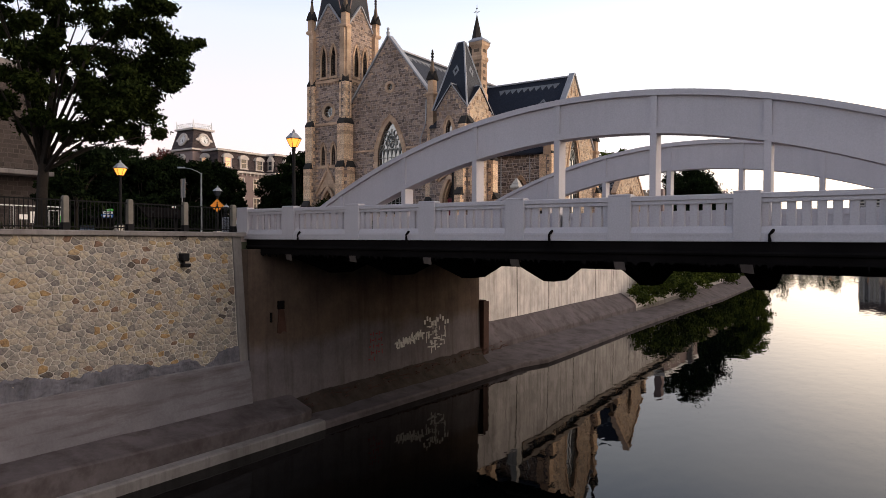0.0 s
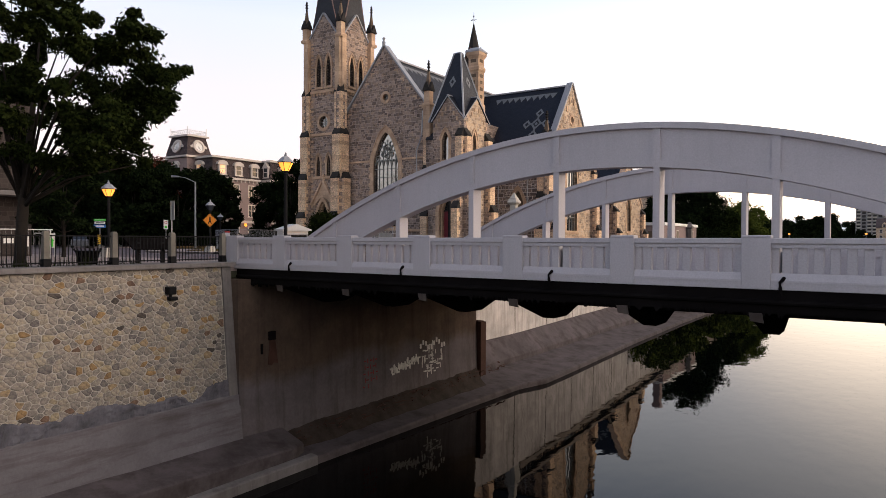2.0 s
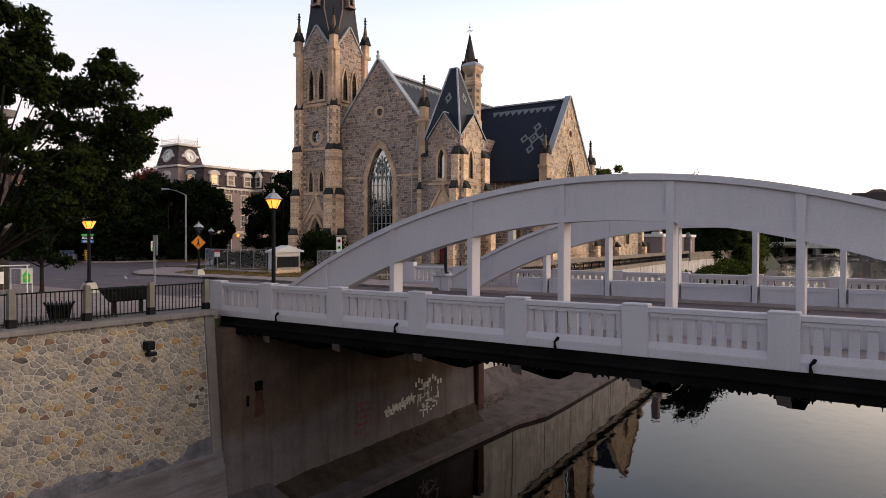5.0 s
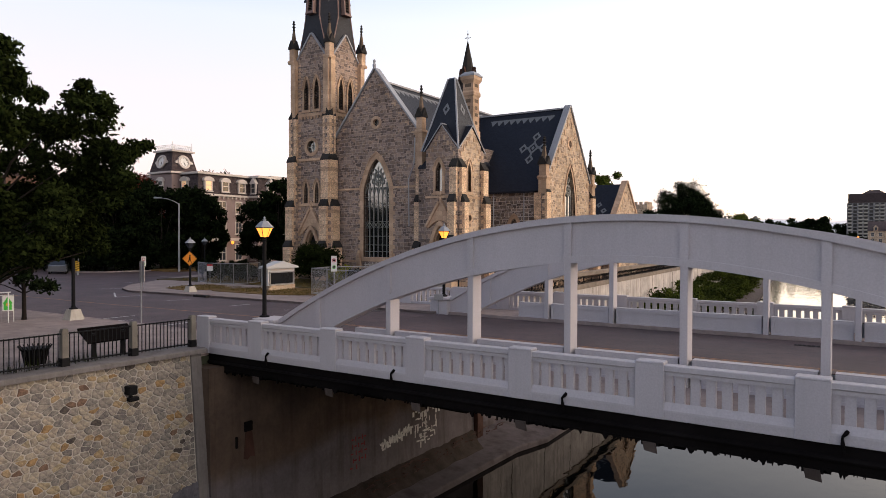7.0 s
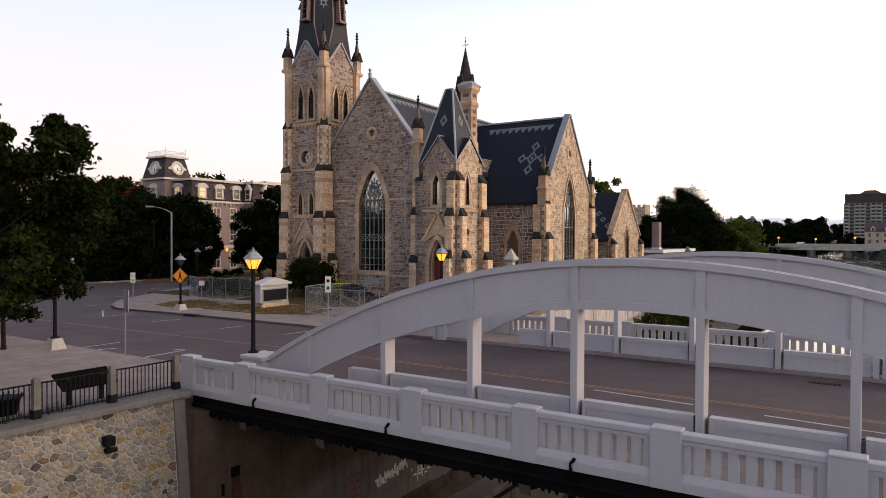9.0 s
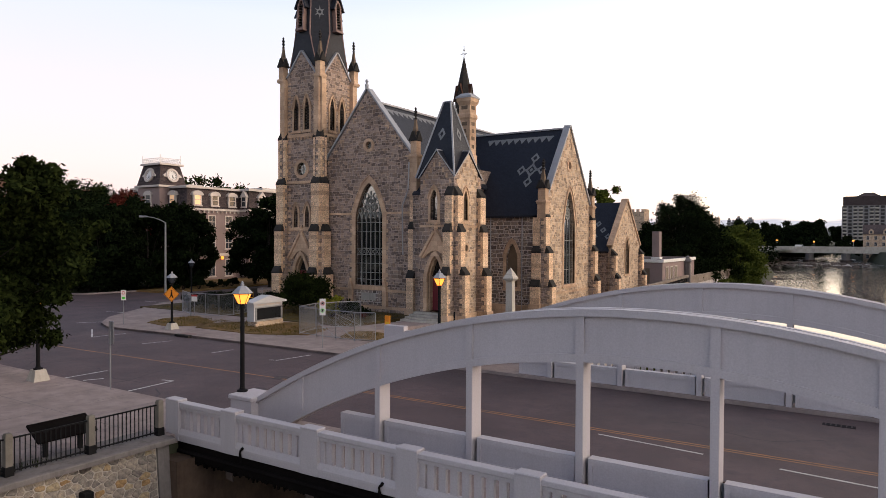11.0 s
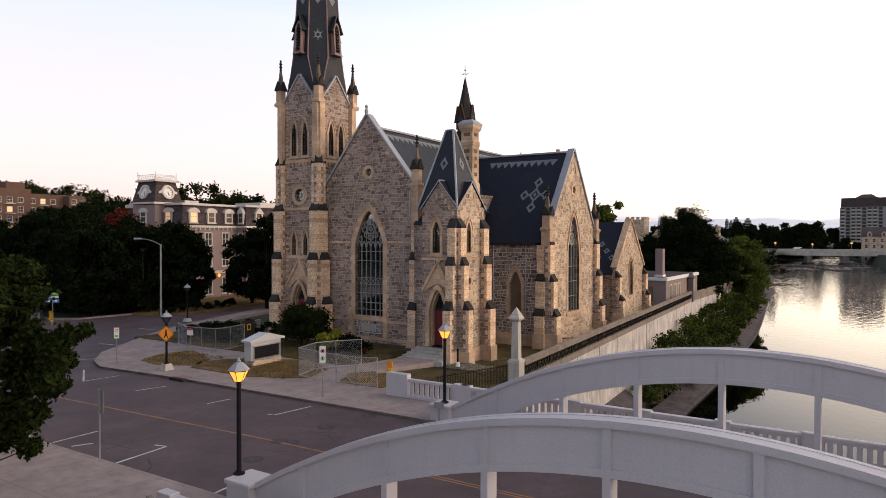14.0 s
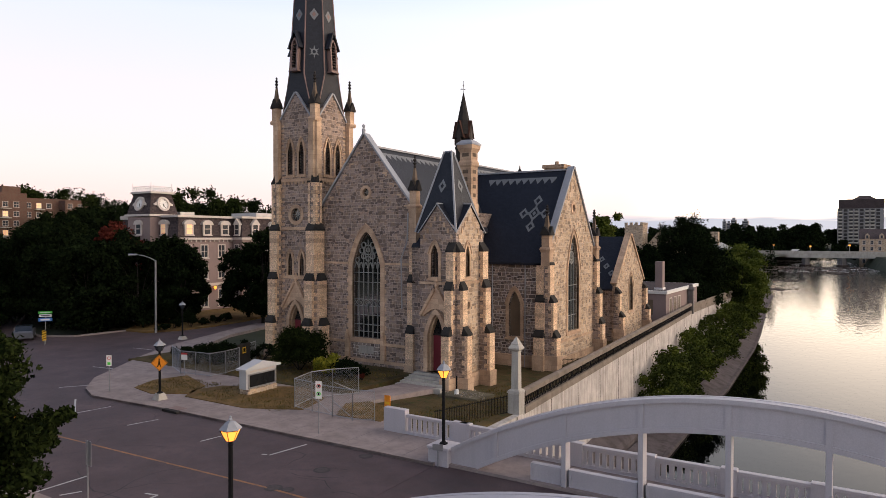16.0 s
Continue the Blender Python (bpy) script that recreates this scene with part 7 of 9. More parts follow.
# short dry grass over the church lawns
LAWNS = [(-26.6, -21.8, 16.9, 20.8, 0.05), (-20.6, -12.6, 17.2, 21.6, 0.05), (-9.6, -6.4, 19.2, 21.6, 0.05), (-35, -13, 23.6, 31.0, 0.05), (-6.0, -1.6, 19.4, 34.0, -0.25)]
rng = np.random.default_rng(15)
gv, gf = [], []
for x0, x1, y0, y1, z in LAWNS:
    for i in range(int(90 * (x1 - x0) * (y1 - y0))):
        x, y = x0 + (x1 - x0) * rng.random(), y0 + (y1 - y0) * rng.random()
        if rng.random() > 0.35 + 0.65 * (noise.noise((x * 0.9, y * 0.9, 0)) > -0.05):
            continue
        zz = z if z > 0 else -0.05 - 0.037 * (y - 18.4)
        a, h, w = rng.random() * 6.28, 0.05 + 0.11 * rng.random() ** 2, 0.022
        k = len(gv)
        gv += [(x - w * math.cos(a), y - w * math.sin(a), zz - 0.02), (x + w * math.cos(a), y + w * math.sin(a), zz - 0.02), (x + 0.08 * (rng.random() - 0.5), y + 0.08 * (rng.random() - 0.5), zz + h)]
        gf.append((k, k + 1, k + 2))
me = bpy.data.meshes.new("grass")
me.from_pydata(gv, [], gf)
me.materials.append(M_GRASS)
tagged(new("grass", me), "short dry yellow-green grass on the church lawns", "grass", "", "stuff")
# reedy grass tufts along the fence foot
rng = np.random.default_rng(5)
tuft = B()
for i in range(260):
    y = -9 + 5.2 * rng.random()
    x = -0.25 + 0.5 * rng.random()
    h = 0.12 + 0.3 * rng.random()
    a = rng.random() * 6.28
    v0 = tuft.verts.new((x - 0.012 * math.cos(a), y - 0.012 * math.sin(a), 0.06))
    v1 = tuft.verts.new((x + 0.012 * math.cos(a), y + 0.012 * math.sin(a), 0.06))
    v2 = tuft.verts.new((x + 0.1 * (rng.random() - 0.5), y + 0.1 * (rng.random() - 0.5), 0.06 + h))
    tuft.faces.new((v0, v1, v2))
setting("weeds", tuft, M_LEAF, "thin green weeds along the fence foot", "weeds", "stuff")


# ---- lamps ----
def lantern_lamp(x, y, z0, lit, label, plinth=None, height=4.0):
    th = thing("street_lamp", (x, y, z0 if plinth is None else 0), label, "street lamp", "heritage street lamps")
    zb = z0
    if plinth:
        b = B()
        prism(b, [(x + sx * 0.36, y + sy * 0.36, -0.05) for sx, sy in ((-1, -1), (1, -1), (1, 1), (-1, 1))], [(x + sx * 0.22, y + sy * 0.22, plinth) for sx, sy in ((-1, -1), (1, -1), (1, 1), (-1, 1))])
        part("plinth", b, M_CONC_PALE, th, "pale concrete lamp plinth")
        zb = plinth
    zt = z0 + height
    zl = zt - 0.82
    part("post", lathe(B(), x, y, [(0.2, zb), (0.2, zb + 0.05), (0.11, zb + 0.09), (0.085, zb + 0.16), (0.075, zl - 0.16), (0.1, zl - 0.13), (0.07, zl - 0.08), (0.12, zl)], 10), M_BLACK, th, smooth=False)
    ln = part("lantern", lathe(B(), x, y, [(0.15, zl), (0.33, zl + 0.36)], 6), M_AMBER if lit else M_GLASS_FAR, th, "glowing amber lantern glass" if lit else "dark lantern glass")
    b = B()
    for k in range(6):
        a = k * math.pi / 3
        c, s = math.cos(a), math.sin(a)
        tube(b, [(x + 0.155 * c, y + 0.155 * s, zl), (x + 0.335 * c, y + 0.335 * s, zl + 0.36)], 0.013, 4)
    lathe(b, x, y, [(0.345, zl + 0.35), (0.345, zl + 0.38)], 6)
    part("cage", b, M_BLACK, ln)
    part("roof", lathe(B(), x, y, [(0.38, zl + 0.38), (0.36, zl + 0.41), (0.15, zl + 0.62), (0.1, zl + 0.64)], 6), M_LEAD, th, "pale grey lantern roof")
    part("finial", lathe(B(), x, y, [(0.05, zl + 0.62), (0.07, zl + 0.7), (0.03, zl + 0.74), (0.045, zl + 0.77), (0.005, zl + 0.82)], 8), M_LEAD, th)
    if lit:
        lp = new("lamp_glow", bpy.data.lights.new("lamp_glow", "POINT"))
        lp.data.energy, lp.data.color, lp.data.shadow_soft_size = 22, (1.0, 0.55, 0.18), 0.15
        lp.location = (x, y, zl - 0.12)
    return th


LAMP_A = (0.04, ARCH_Y[0] + 0.27)
LAMP_B = (0.56, ARCH_Y[1] + 0.27)
lantern_lamp(LAMP_A[0], LAMP_A[1], 0.78, True, "black lamp post with lit amber lantern on a pedestal")
lantern_lamp(LAMP_B[0], LAMP_B[1], 0.78, True, "black lamp post with lit amber lantern on a pedestal")
lantern_lamp(-11.75, 1.75, 0.0, True, "black lamp post with lit lantern on the plaza", 0.5)
lamp_d = lantern_lamp(-21.65, 15.55, 0.0, False, "unlit black lamp post carrying an orange crossing sign", 0.42)
lantern_lamp(-43.3, 33.4, 0.0, False, "unlit black lamp post beside the side street", 0.3)


def facing(x, y, ang):
    """Map for a plate at (x, y) that faces the compass angle ang (degrees from +x)."""
    c, s = math.cos(radians(ang)), math.sin(radians(ang))
    return lambda u, v, d=0.0: (x - s * u + c * d, y + c * u + s * d, v)


F = facing(-21.65, 15.55, -52)
sg = part("crossing_sign", fpoly(B(), F, diamond(0, 2.42, 0.53, 0.53), 0.1, 0.115), M_ORANGE, lamp_d, "orange diamond crossing sign")
b = B()
fring(b, F, diamond(0, 2.42, 0.5, 0.5), diamond(0, 2.42, 0.475, 0.475), 0.115, 0.118)
fbox(b, F, -0.05, 0.06, 2.36, 2.58, 0.115, 0.119)
fpoly(b, F, [(-0.05, 2.4), (0.05, 2.38), (-0.1, 2.14), (-0.15, 2.16)], 0.115, 0.119)
fpoly(b, F, [(-0.02, 2.4), (0.06, 2.4), (0.14, 2.14), (0.09, 2.13)], 0.115, 0.119)
fpoly(b, F, circle(0.01, 2.65, 0.055, 10), 0.115, 0.119)
part("symbol", b, M_BLACK, sg, "black walking symbol")

th = thing("street_light", (-50.4, 35.2, 0), "tall grey street light with a curved arm", "street light")
part("pole", tube(B(), [(-50.4, 35.2, -0.1), (-50.4, 35.2, 8.1)], [0.13, 0.09], 8), M_STEEL, th)
part("arm", tube(B(), [(-50.4, 35.2, 8.0), (-50.75, 34.85, 8.3), (-51.3, 34.3, 8.6), (-51.9, 33.7, 8.72)], [0.05, 0.05, 0.045, 0.04], 6), M_STEEL, th)
part("head", tube(B(), [(-51.8, 33.8, 8.72), (-52.4, 33.2, 8.7)], [0.09, 0.13], 8), M_STEEL, th)


def pole_sign(x, y, h, w, ph, ang, mat, label, bars=(), z0=0.0, ring=None, name="parking_sign"):
    th = thing(name, (x, y, z0), label, "sign", "street signs")
    part("post", tube(B(), [(x, y, z0 - 0.1), (x, y, z0 + h)], 0.03, 6), M_STEEL, th)
    F = facing(x, y, ang)
    pl = part("plate", fpoly(B(), F, [(-w / 2, h - ph), (w / 2, h - ph), (w / 2, h), (-w / 2, h)], 0.03, 0.045), mat, th)
    for (u0, v0, u1, v1, m) in bars:
        part("symbol", fbox(B(), F, u0, u1, h - ph + v0, h - ph + v1, 0.045, 0.049), m, pl)
    if ring:
        for v, m in ring:
            part("symbol", fring(B(), F, circle(0, h - ph + v, 0.12, 14), circle(0, h - ph + v, 0.085, 14), 0.045, 0.05), m, pl)
    return th


pole_sign(-7.5, 15.35, 2.85, 0.34, 0.95, -58, M_WHITE, "white parking sign with round symbols on a steel post", [(-0.06, 0.62, 0.06, 0.74, M_BLACK), (-0.05, 0.2, 0.05, 0.34, M_BLACK)], 0, [(0.68, M_RED), (0.27, M_GREEN)])
pole_sign(-26.7, 15.15, 2.5, 0.34, 0.75, -48, M_WHITE, "white parking sign with round symbols on a steel post", [(-0.1, 0.08, 0.1, 0.26, M_GREEN)], 0, [(0.54, M_RED)])
pole_sign(-7.45, 2.5, 2.85, 0.42, 0.95, 85, M_STEEL, "grey back of a street sign on a steel post")
th = pole_sign(-51.6, 23.6, 1.4, 0.4, 1.0, -38, M_YELSIGN, "black and yellow striped hazard marker", (), 0, None, "hazard_marker")
F = facing(-51.6, 23.6, -38)
for k in range(4):
    part("stripe", fpoly(B(), F, [(-0.2, 0.45 + k * 0.24), (0.2, 0.6 + k * 0.24), (0.2, 0.7 + k * 0.24), (-0.2, 0.55 + k * 0.24)], 0.046, 0.05), M_BLACK, th)
th = thing("street_name_sign", (-52.4, 24.15, 0), "blue and green street name signs on a steel post", "sign")
part("post", tube(B(), [(-52.4, 24.15, -0.1), (-52.4, 24.15, 3.2)], 0.04, 6), M_STEEL, th)
F = facing(-52.4, 24.15, -40)
for v0, v1, w, m in ((2.2, 2.55, 0.62, M_BLUE), (2.65, 2.9, 0.55, M_WHITE), (2.98, 3.2, 0.62, M_GREEN)):
    pl = part("plate", fbox(B(), F, -w, w, v0, v1, 0.04, 0.06), m, th)
    part("lettering_bar", fbox(B(), F, -w * 0.7, w * 0.7, v0 + 0.09, v1 - 0.09, 0.06, 0.064), M_WHITE if m is not M_WHITE else M_BLACK, pl)


# ---- parked car ----
def car(x, y, ang, label):
    th = thing("parked_car", (x, y, ROAD_Z), label, "car")
    F = facing(x, y, ang)
    R = lambda u, v, d: F(u, v + ROAD_Z, d)
    L = 2.2
    body = B()
    body_low = [(-L, 0.3), (L, 0.3), (L + 0.02, 0.7), (L - 0.12, 0.93), (1.25, 1.0), (-1.95, 1.02), (-L, 0.9)]
    prism(body, [R(u, v, -0.88) for u, v in body_low], [R(u, v, 0.88) for u, v in body_low])
    part("body", body, M_CARPAINT, th, "dark grey painted car body")
    cab = B()
    prism(cab, [R(u, v, -0.74) for u, v in ((1.25, 0.98), (0.55, 1.46), (-1.3, 1.48), (-1.95, 1.0))], [R(u, v, 0.74) for u, v in ((1.25, 0.98), (0.55, 1.46), (-1.3, 1.48), (-1.95, 1.0))])
    part("windows", cab, M_GLASS_FAR, th)
    for u in (-1.35, 1.35):
        for d_ in (-0.8, 0.8):
            b = B()
            fpoly(b, lambda uu, vv, dd: R(uu, vv, dd), circle(u, 0.33, 0.33, 14), d_ - 0.1, d_ + 0.1)
            wh = part("wheel", b, M_CAP, th)
            part("rim", fpoly(B(), R, circle(u, 0.33, 0.2, 12), d_ - 0.11, d_ + 0.11), M_STEEL, wh)
    for d_ in (-0.65, 0.65):
        part("headlight", fbox(B(), R, L - 0.05, L + 0.03, 0.62, 0.76, d_ - 0.18, d_ + 0.18), M_WHITE, th)
    part("number_plate", fbox(B(), R, L - 0.02, L + 0.035, 0.42, 0.53, -0.25, 0.25), M_WHITE, th)


car(-58.2, 25.0, 60, "dark grey car waiting at the side street")

# ---- fence on the river wall ----
POSTS_Y = [-0.55, -2.78, -5.0, -7.22, -9.45, -11.7, -13.9, -16.1, -18.3]
FX = 0.28
fence = thing("iron_fence", (FX, -9, 0.08), "black iron picket fence between weathered timber posts", "fence")
for y in POSTS_Y:
    p = part("post", lathe(B(), FX, y, [(0.13, 0.3), (0.125, 1.14), (0.09, 1.2)], 4, math.pi / 4), M_POST, fence, "weathered grey timber post")
    part("shoe", lathe(B(), FX, y, [(0.16, 0.08), (0.15, 0.3), (0.13, 0.33)], 4, math.pi / 4), M_BLACK, p, "black iron post shoe")
picket = B()
box(picket, -0.011, 0.011, -0.011, 0.011, 0.14, 1.08)
picket_mesh = finish(picket, "picket", M_BLACK)
for y0, y1 in zip(POSTS_Y, POSTS_Y[1:]):
    part("rail", box(B(), FX - 0.02, FX + 0.02, y1 + 0.1, y0 - 0.1, 1.03, 1.07), M_BLACK, fence)
    part("rail", box(B(), FX - 0.02, FX + 0.02, y1 + 0.1, y0 - 0.1, 0.17, 0.21), M_BLACK, fence)
    n = 15
    for i in range(n):
        share("picket", picket_mesh, (FX, y1 + 0.17 + (y0 - y1 - 0.34) * i / (n - 1), 0), fence)

th = thing("interpretive_board", (-0.55, -3.1, 0), "black slanted information board on two legs", "information board")
b = B()
prism(b, [(-0.2, -4.0, 0.56), (-0.2, -2.3, 0.56), (-0.86, -2.3, 0.96), (-0.86, -4.0, 0.96)], [(-0.17, -4.0, 0.61), (-0.17, -2.3, 0.61), (-0.83, -2.3, 1.01), (-0.83, -4.0, 1.01)])
part("panel", b, M_UNDER, th, "black tilted panel")
for y in (-3.65, -2.65):
    part("leg", box(B(), -0.55, -0.45, y - 0.06, y + 0.06, 0, 0.85), M_BLACK, th)
th = thing("litter_bin", (-1.0, -5.2, 0), "black slatted round litter bin behind the fence", "litter bin")
part("liner", lathe(B(), -1.0, -5.2, [(0.26, 0.05), (0.34, 0.5)], 14), M_UNDER, th)
for k in range(20):
    a = k * math.pi / 10
    c, s = math.cos(a), math.sin(a)
    part("slat", tube(B(), [(-1.0 + 0.27 * c, -5.2 + 0.27 * s, 0.03), (-1.0 + 0.36 * c, -5.2 + 0.36 * s, 0.48), (-1.0 + 0.46 * c, -5.2 + 0.46 * s, 0.62)], 0.018, 4), M_BLACK, th)
part("rim", lathe(B(), -1.0, -5.2, [(0.38, 0.5), (0.42, 0.55)], 14), M_BLACK, th)
th = thing("lawn_sign", (-13.4, -0.5, 0), "small white sign frame with a bright green arrow-shaped panel", "sign")
F = facing(-13.4, -0.5, -28)
for u in (-0.55, 0.32):
    part("leg", tube(B(), [F(u, 0, 0), F(u, 1.25, 0)], 0.02, 5), M_WHITE, th)
part("crossbar", tube(B(), [F(-0.55, 1.23, 0), F(0.32, 1.23, 0)], 0.02, 5), M_WHITE, th)
part("panel", fbox(B(), F, -0.12, 0.3, 0.5, 1.2, 0.0, 0.02), M_WHITE, th)
part("arrow", fpoly(B(), F, [(-0.07, 0.55), (0.25, 0.55), (0.25, 0.85), (0.29, 0.85), (0.09, 1.16), (-0.11, 0.85), (-0.07, 0.85)], 0.02, 0.03), M_GREEN, th, "bright green arrow")
part("emblem", fpoly(B(), F, circle(0.09, 0.8, 0.08, 12), 0.03, 0.034), M_YELSIGN, th)
# low site fence behind the sign, with a white top rail
th = thing("site_fence", (-12.9, -5, 0), "grey wire site fence with a white top rail and notices", "fence")
part("rail", tube(B(), [(-12.9, -12.0, 1.4), (-12.9, -0.5, 1.4)], 0.03, 6), M_WHITE, th, "white top rail")
for y in (-11.9, -9.6, -7.3, -5.0, -3.0, -0.6):
    part("post", tube(B(), [(-12.9, y, 0), (-12.9, y, 1.4)], 0.025, 6), M_WHITE, th)
for k in range(46):
    part("wire", tube(B(), [(-12.9, -11.9 + k * 0.25, 0.05), (-12.9, -11.9 + k * 0.25, 1.38)], 0.006, 3), M_STEEL, th)
for y, w, h in ((-2.55, 0.22, 0.12), (-1.95, 0.3, 0.28)):
    part("notice", box(B(), -12.87, -12.85, y - w, y + w, 0.85 - h, 0.85 + h), M_WHITE, th, "blank white notice")

# corner house across the plaza
th = thing("corner_house", (-23, -9, 0), "dark rubble stone corner house behind the plaza", "house")
FHs = wall_face(-17.2, 0, "E")
part("wall", box(B(), -30, -17.2, -18, 0.5, -0.2, 9.0), M_HOUSE, th)
part("cornice", box(B(), -30.3, -16.9, -18.3, 0.8, 9.0, 9.4, 0.04), M_CONC, th)
part("porch_roof", box(B(), -17.2, -15.9, -17, 0.4, 3.2, 3.45, 0.03), M_CONC, th, "pale porch roof edge")
for cu in (-15.5, -12.3, -9.1, -5.9, -2.7):
    for v0, v1 in ((0.9, 2.6), (4.3, 6.3), (7.0, 8.5)):
        wn = part("window", fbox(B(), FHs, cu - 0.5, cu + 0.5, v0, v1, -0.1, 0.02), M_GLASS_DARK, th)
        part("window_frame", fring(B(), FHs, [(cu - 0.62, v0 - 0.12), (cu + 0.62, v0 - 0.12), (cu + 0.62, v1 + 0.12), (cu - 0.62, v1 + 0.12)], [(cu - 0.5, v0), (cu + 0.5, v0), (cu + 0.5, v1), (cu - 0.5, v1)], 0.0, 0.06), M_CONC_PALE, wn)

th = thing("wall_box", (1.0, -3.3, -1.0), "small black wall lamp housing on the stone wall", "wall lamp")
b = B()
box(b, 0.82, 1.12, -3.45, -3.15, -1.0, -0.72, 0.03)
part("hood", b, M_BLACK, th)
part("bracket", box(B(), 0.82, 1.05, -3.38, -3.05, -1.22, -1.1, 0.02), M_BLACK, th)
part("stem", tube(B(), [(0.95, -3.3, -1.15), (0.95, -3.3, -0.95)], 0.06, 6), M_BLACK, th)
pole_sign(0.65, 14.62, 0.95, 0.5, 0.3, -70, M_STEEL, "small grey sign on a short post by the far footway", (), -0.14, None, "small_sign")

# ---- by the church ----
sx, sy, sa = -17.95, 20.68, 2
F = facing(sx, sy, sa)
th = thing("church_sign", (sx, sy, 0), "white gabled church notice board on a stone base", "notice board")
part("base", fbox(B(), F, -1.35, 1.35, 0.0, 0.38, -0.42, 0.38), M_RUBBLE_WARM, th, "pale stone base")
b = B()
fbox(b, F, -1.4, 1.4, 0.38, 1.75, -0.4, 0.26)
part("cabinet", b, M_BOARD, th)
part("screen", fbox(B(), F, -1.15, 1.2, 0.5, 1.32, 0.26, 0.275), M_GLASS_DARK, th, "blank dark display panel")
b = B()
for u0, u1, v0, v1 in ((-1.28, 1.32, 0.42, 0.5), (-1.28, 1.32, 1.32, 1.4), (-1.28, -1.18, 0.42, 1.4), (1.22, 1.32, 0.42, 1.4)):
    fbox(b, F, u0, u1, v0, v1, 0.26, 0.33)
part("screen_frame", b, M_STEEL, th)
part("roof", fpoly(B(), F, [(-1.65, 1.66), (1.65, 1.66), (1.65, 1.78), (0, 2.2), (-1.65, 1.78)], -0.45, 0.45), M_BOARD, th, "white gabled roof")
for u0, u1 in ((-1.05, -0.4), (-0.3, 0.6), (0.7, 1.15)):
    part("lettering_bar", fbox(B(), F, u0, u1, 1.48, 1.6, 0.26, 0.268), M_CREAM, th)


def mesh_panel(x0, y0, x1, y1, h, z=0.0, brace=False):
    """One chain-link hoarding panel: steel frame, wires, feet."""
    th = thing("wire_fence_panel", ((x0 + x1) / 2, (y0 + y1) / 2, z), "grey chain-link temporary fence panel", "fence panel", "temporary fence panels")
    b = B()
    for p, q in (((x0, y0, z), (x0, y0, z + h)), ((x1, y1, z), (x1, y1, z + h)), ((x0, y0, z + h), (x1, y1, z + h)), ((x0, y0, z + 0.12), (x1, y1, z + 0.12))):
        tube(b, [p, q], 0.028, 5)
    if brace:
        tube(b, [(x0, y0, z + h * 0.55), (x1, y1, z + 0.15)], 0.022, 5)
    part("frame_tube", b, M_STEEL, th)
    ln = math.hypot(x1 - x0, y1 - y0)
    b = B()
    n = int(ln / 0.14)
    for i in range(-int(h / 0.14), n):
        for s in (1, -1):
            t0, t1 = i * 0.14, i * 0.14 + h
            za, zb = (z + 0.12, z + h) if s > 0 else (z + h, z + 0.12)
            k = (zb - za) / (t1 - t0)
            a_, c_ = max(t0, 0), min(t1, ln)
            if c_ - a_ < 0.05:
                continue
            pts = [(x0 + (x1 - x0) * t / ln, y0 + (y1 - y0) * t / ln, za + k * (t - t0)) for t in (a_, c_)]
            tube(b, pts, 0.0045, 3)
    part("wire_mesh", b, M_STEEL, th)


mesh_panel(-12.57, 18.65, -13.16, 20.76, 1.85)
mesh_panel(-13.16, 20.76, -12.6, 22.2, 1.85)
mesh_panel(-12.6, 22.2, -11.5, 23.6, 1.85, 0, True)
mesh_panel(-12.57, 18.65, -10.9, 18.45, 1.85)
mesh_panel(-10.9, 18.45, -9.16, 18.33, 1.8, 0, True)
mesh_panel(-9.16, 18.33, -7.6, 18.3, 1.8, 0, True)
mesh_panel(-7.6, 18.3, -6.34, 18.75, 1.8)
for p, q in (((-30.5, 22.9), (-27.7, 21.6)), ((-27.7, 21.6), (-26.2, 21.85)), ((-26.2, 21.85), (-24.72, 22.0)), ((-24.72, 22.0), (-24.66, 23.4)), ((-24.66, 23.4), (-25.1, 25.2)), ((-26.1, 27.0), (-26.66, 28.3))):
    mesh_panel(*p, *q, 1.8)
th = thing("gate_board", (-25.4, 25.8, 0), "dark gate leaf with a yellow notice between fence panels", "gate")
F = facing(-25.5, 26.0, 12)
part("leaf", fbox(B(), F, -0.8, 0.8, 0.05, 2.0, -0.03, 0.03), M_CAP, th)
part("notice", fbox(B(), F, -0.22, 0.22, 1.2, 1.7, 0.03, 0.04), M_YELSIGN, th, "yellow notice")
part("lettering_bar", fbox(B(), F, -0.14, 0.14, 1.28, 1.62, 0.04, 0.045), M_BLACK, th)
th = thing("notice_plate", (-27.2, 21.6, 0), "white and red notice fixed to the wire fence", "sign")
F = facing(-27.2, 21.62, -75)
part("plate", fbox(B(), F, -0.28, 0.28, 1.15, 1.7, 0.05, 0.06), M_WHITE, th)
part("heading", fbox(B(), F, -0.28, 0.28, 1.55, 1.7, 0.06, 0.064), M_RED, th)
part("tie", fbox(B(), F, -0.02, 0.02, 0.0, 1.2, 0.02, 0.05), M_STEEL, th)
th = thing("orange_marker", (-5.3, 18.6, 0), "orange and yellow warning marker above the parapet", "marker")
part("board", box(B(), -5.5, -5.1, 18.58, 18.62, 0.95, 1.72), M_ORANGE, th)
part("stripe", box(B(), -5.45, -5.15, 18.565, 18.58, 1.2, 1.35), M_YELSIGN, th)
part("post", box(B(), -5.33, -5.27, 18.58, 18.62, 0.0, 1.0), M_STEEL, th)

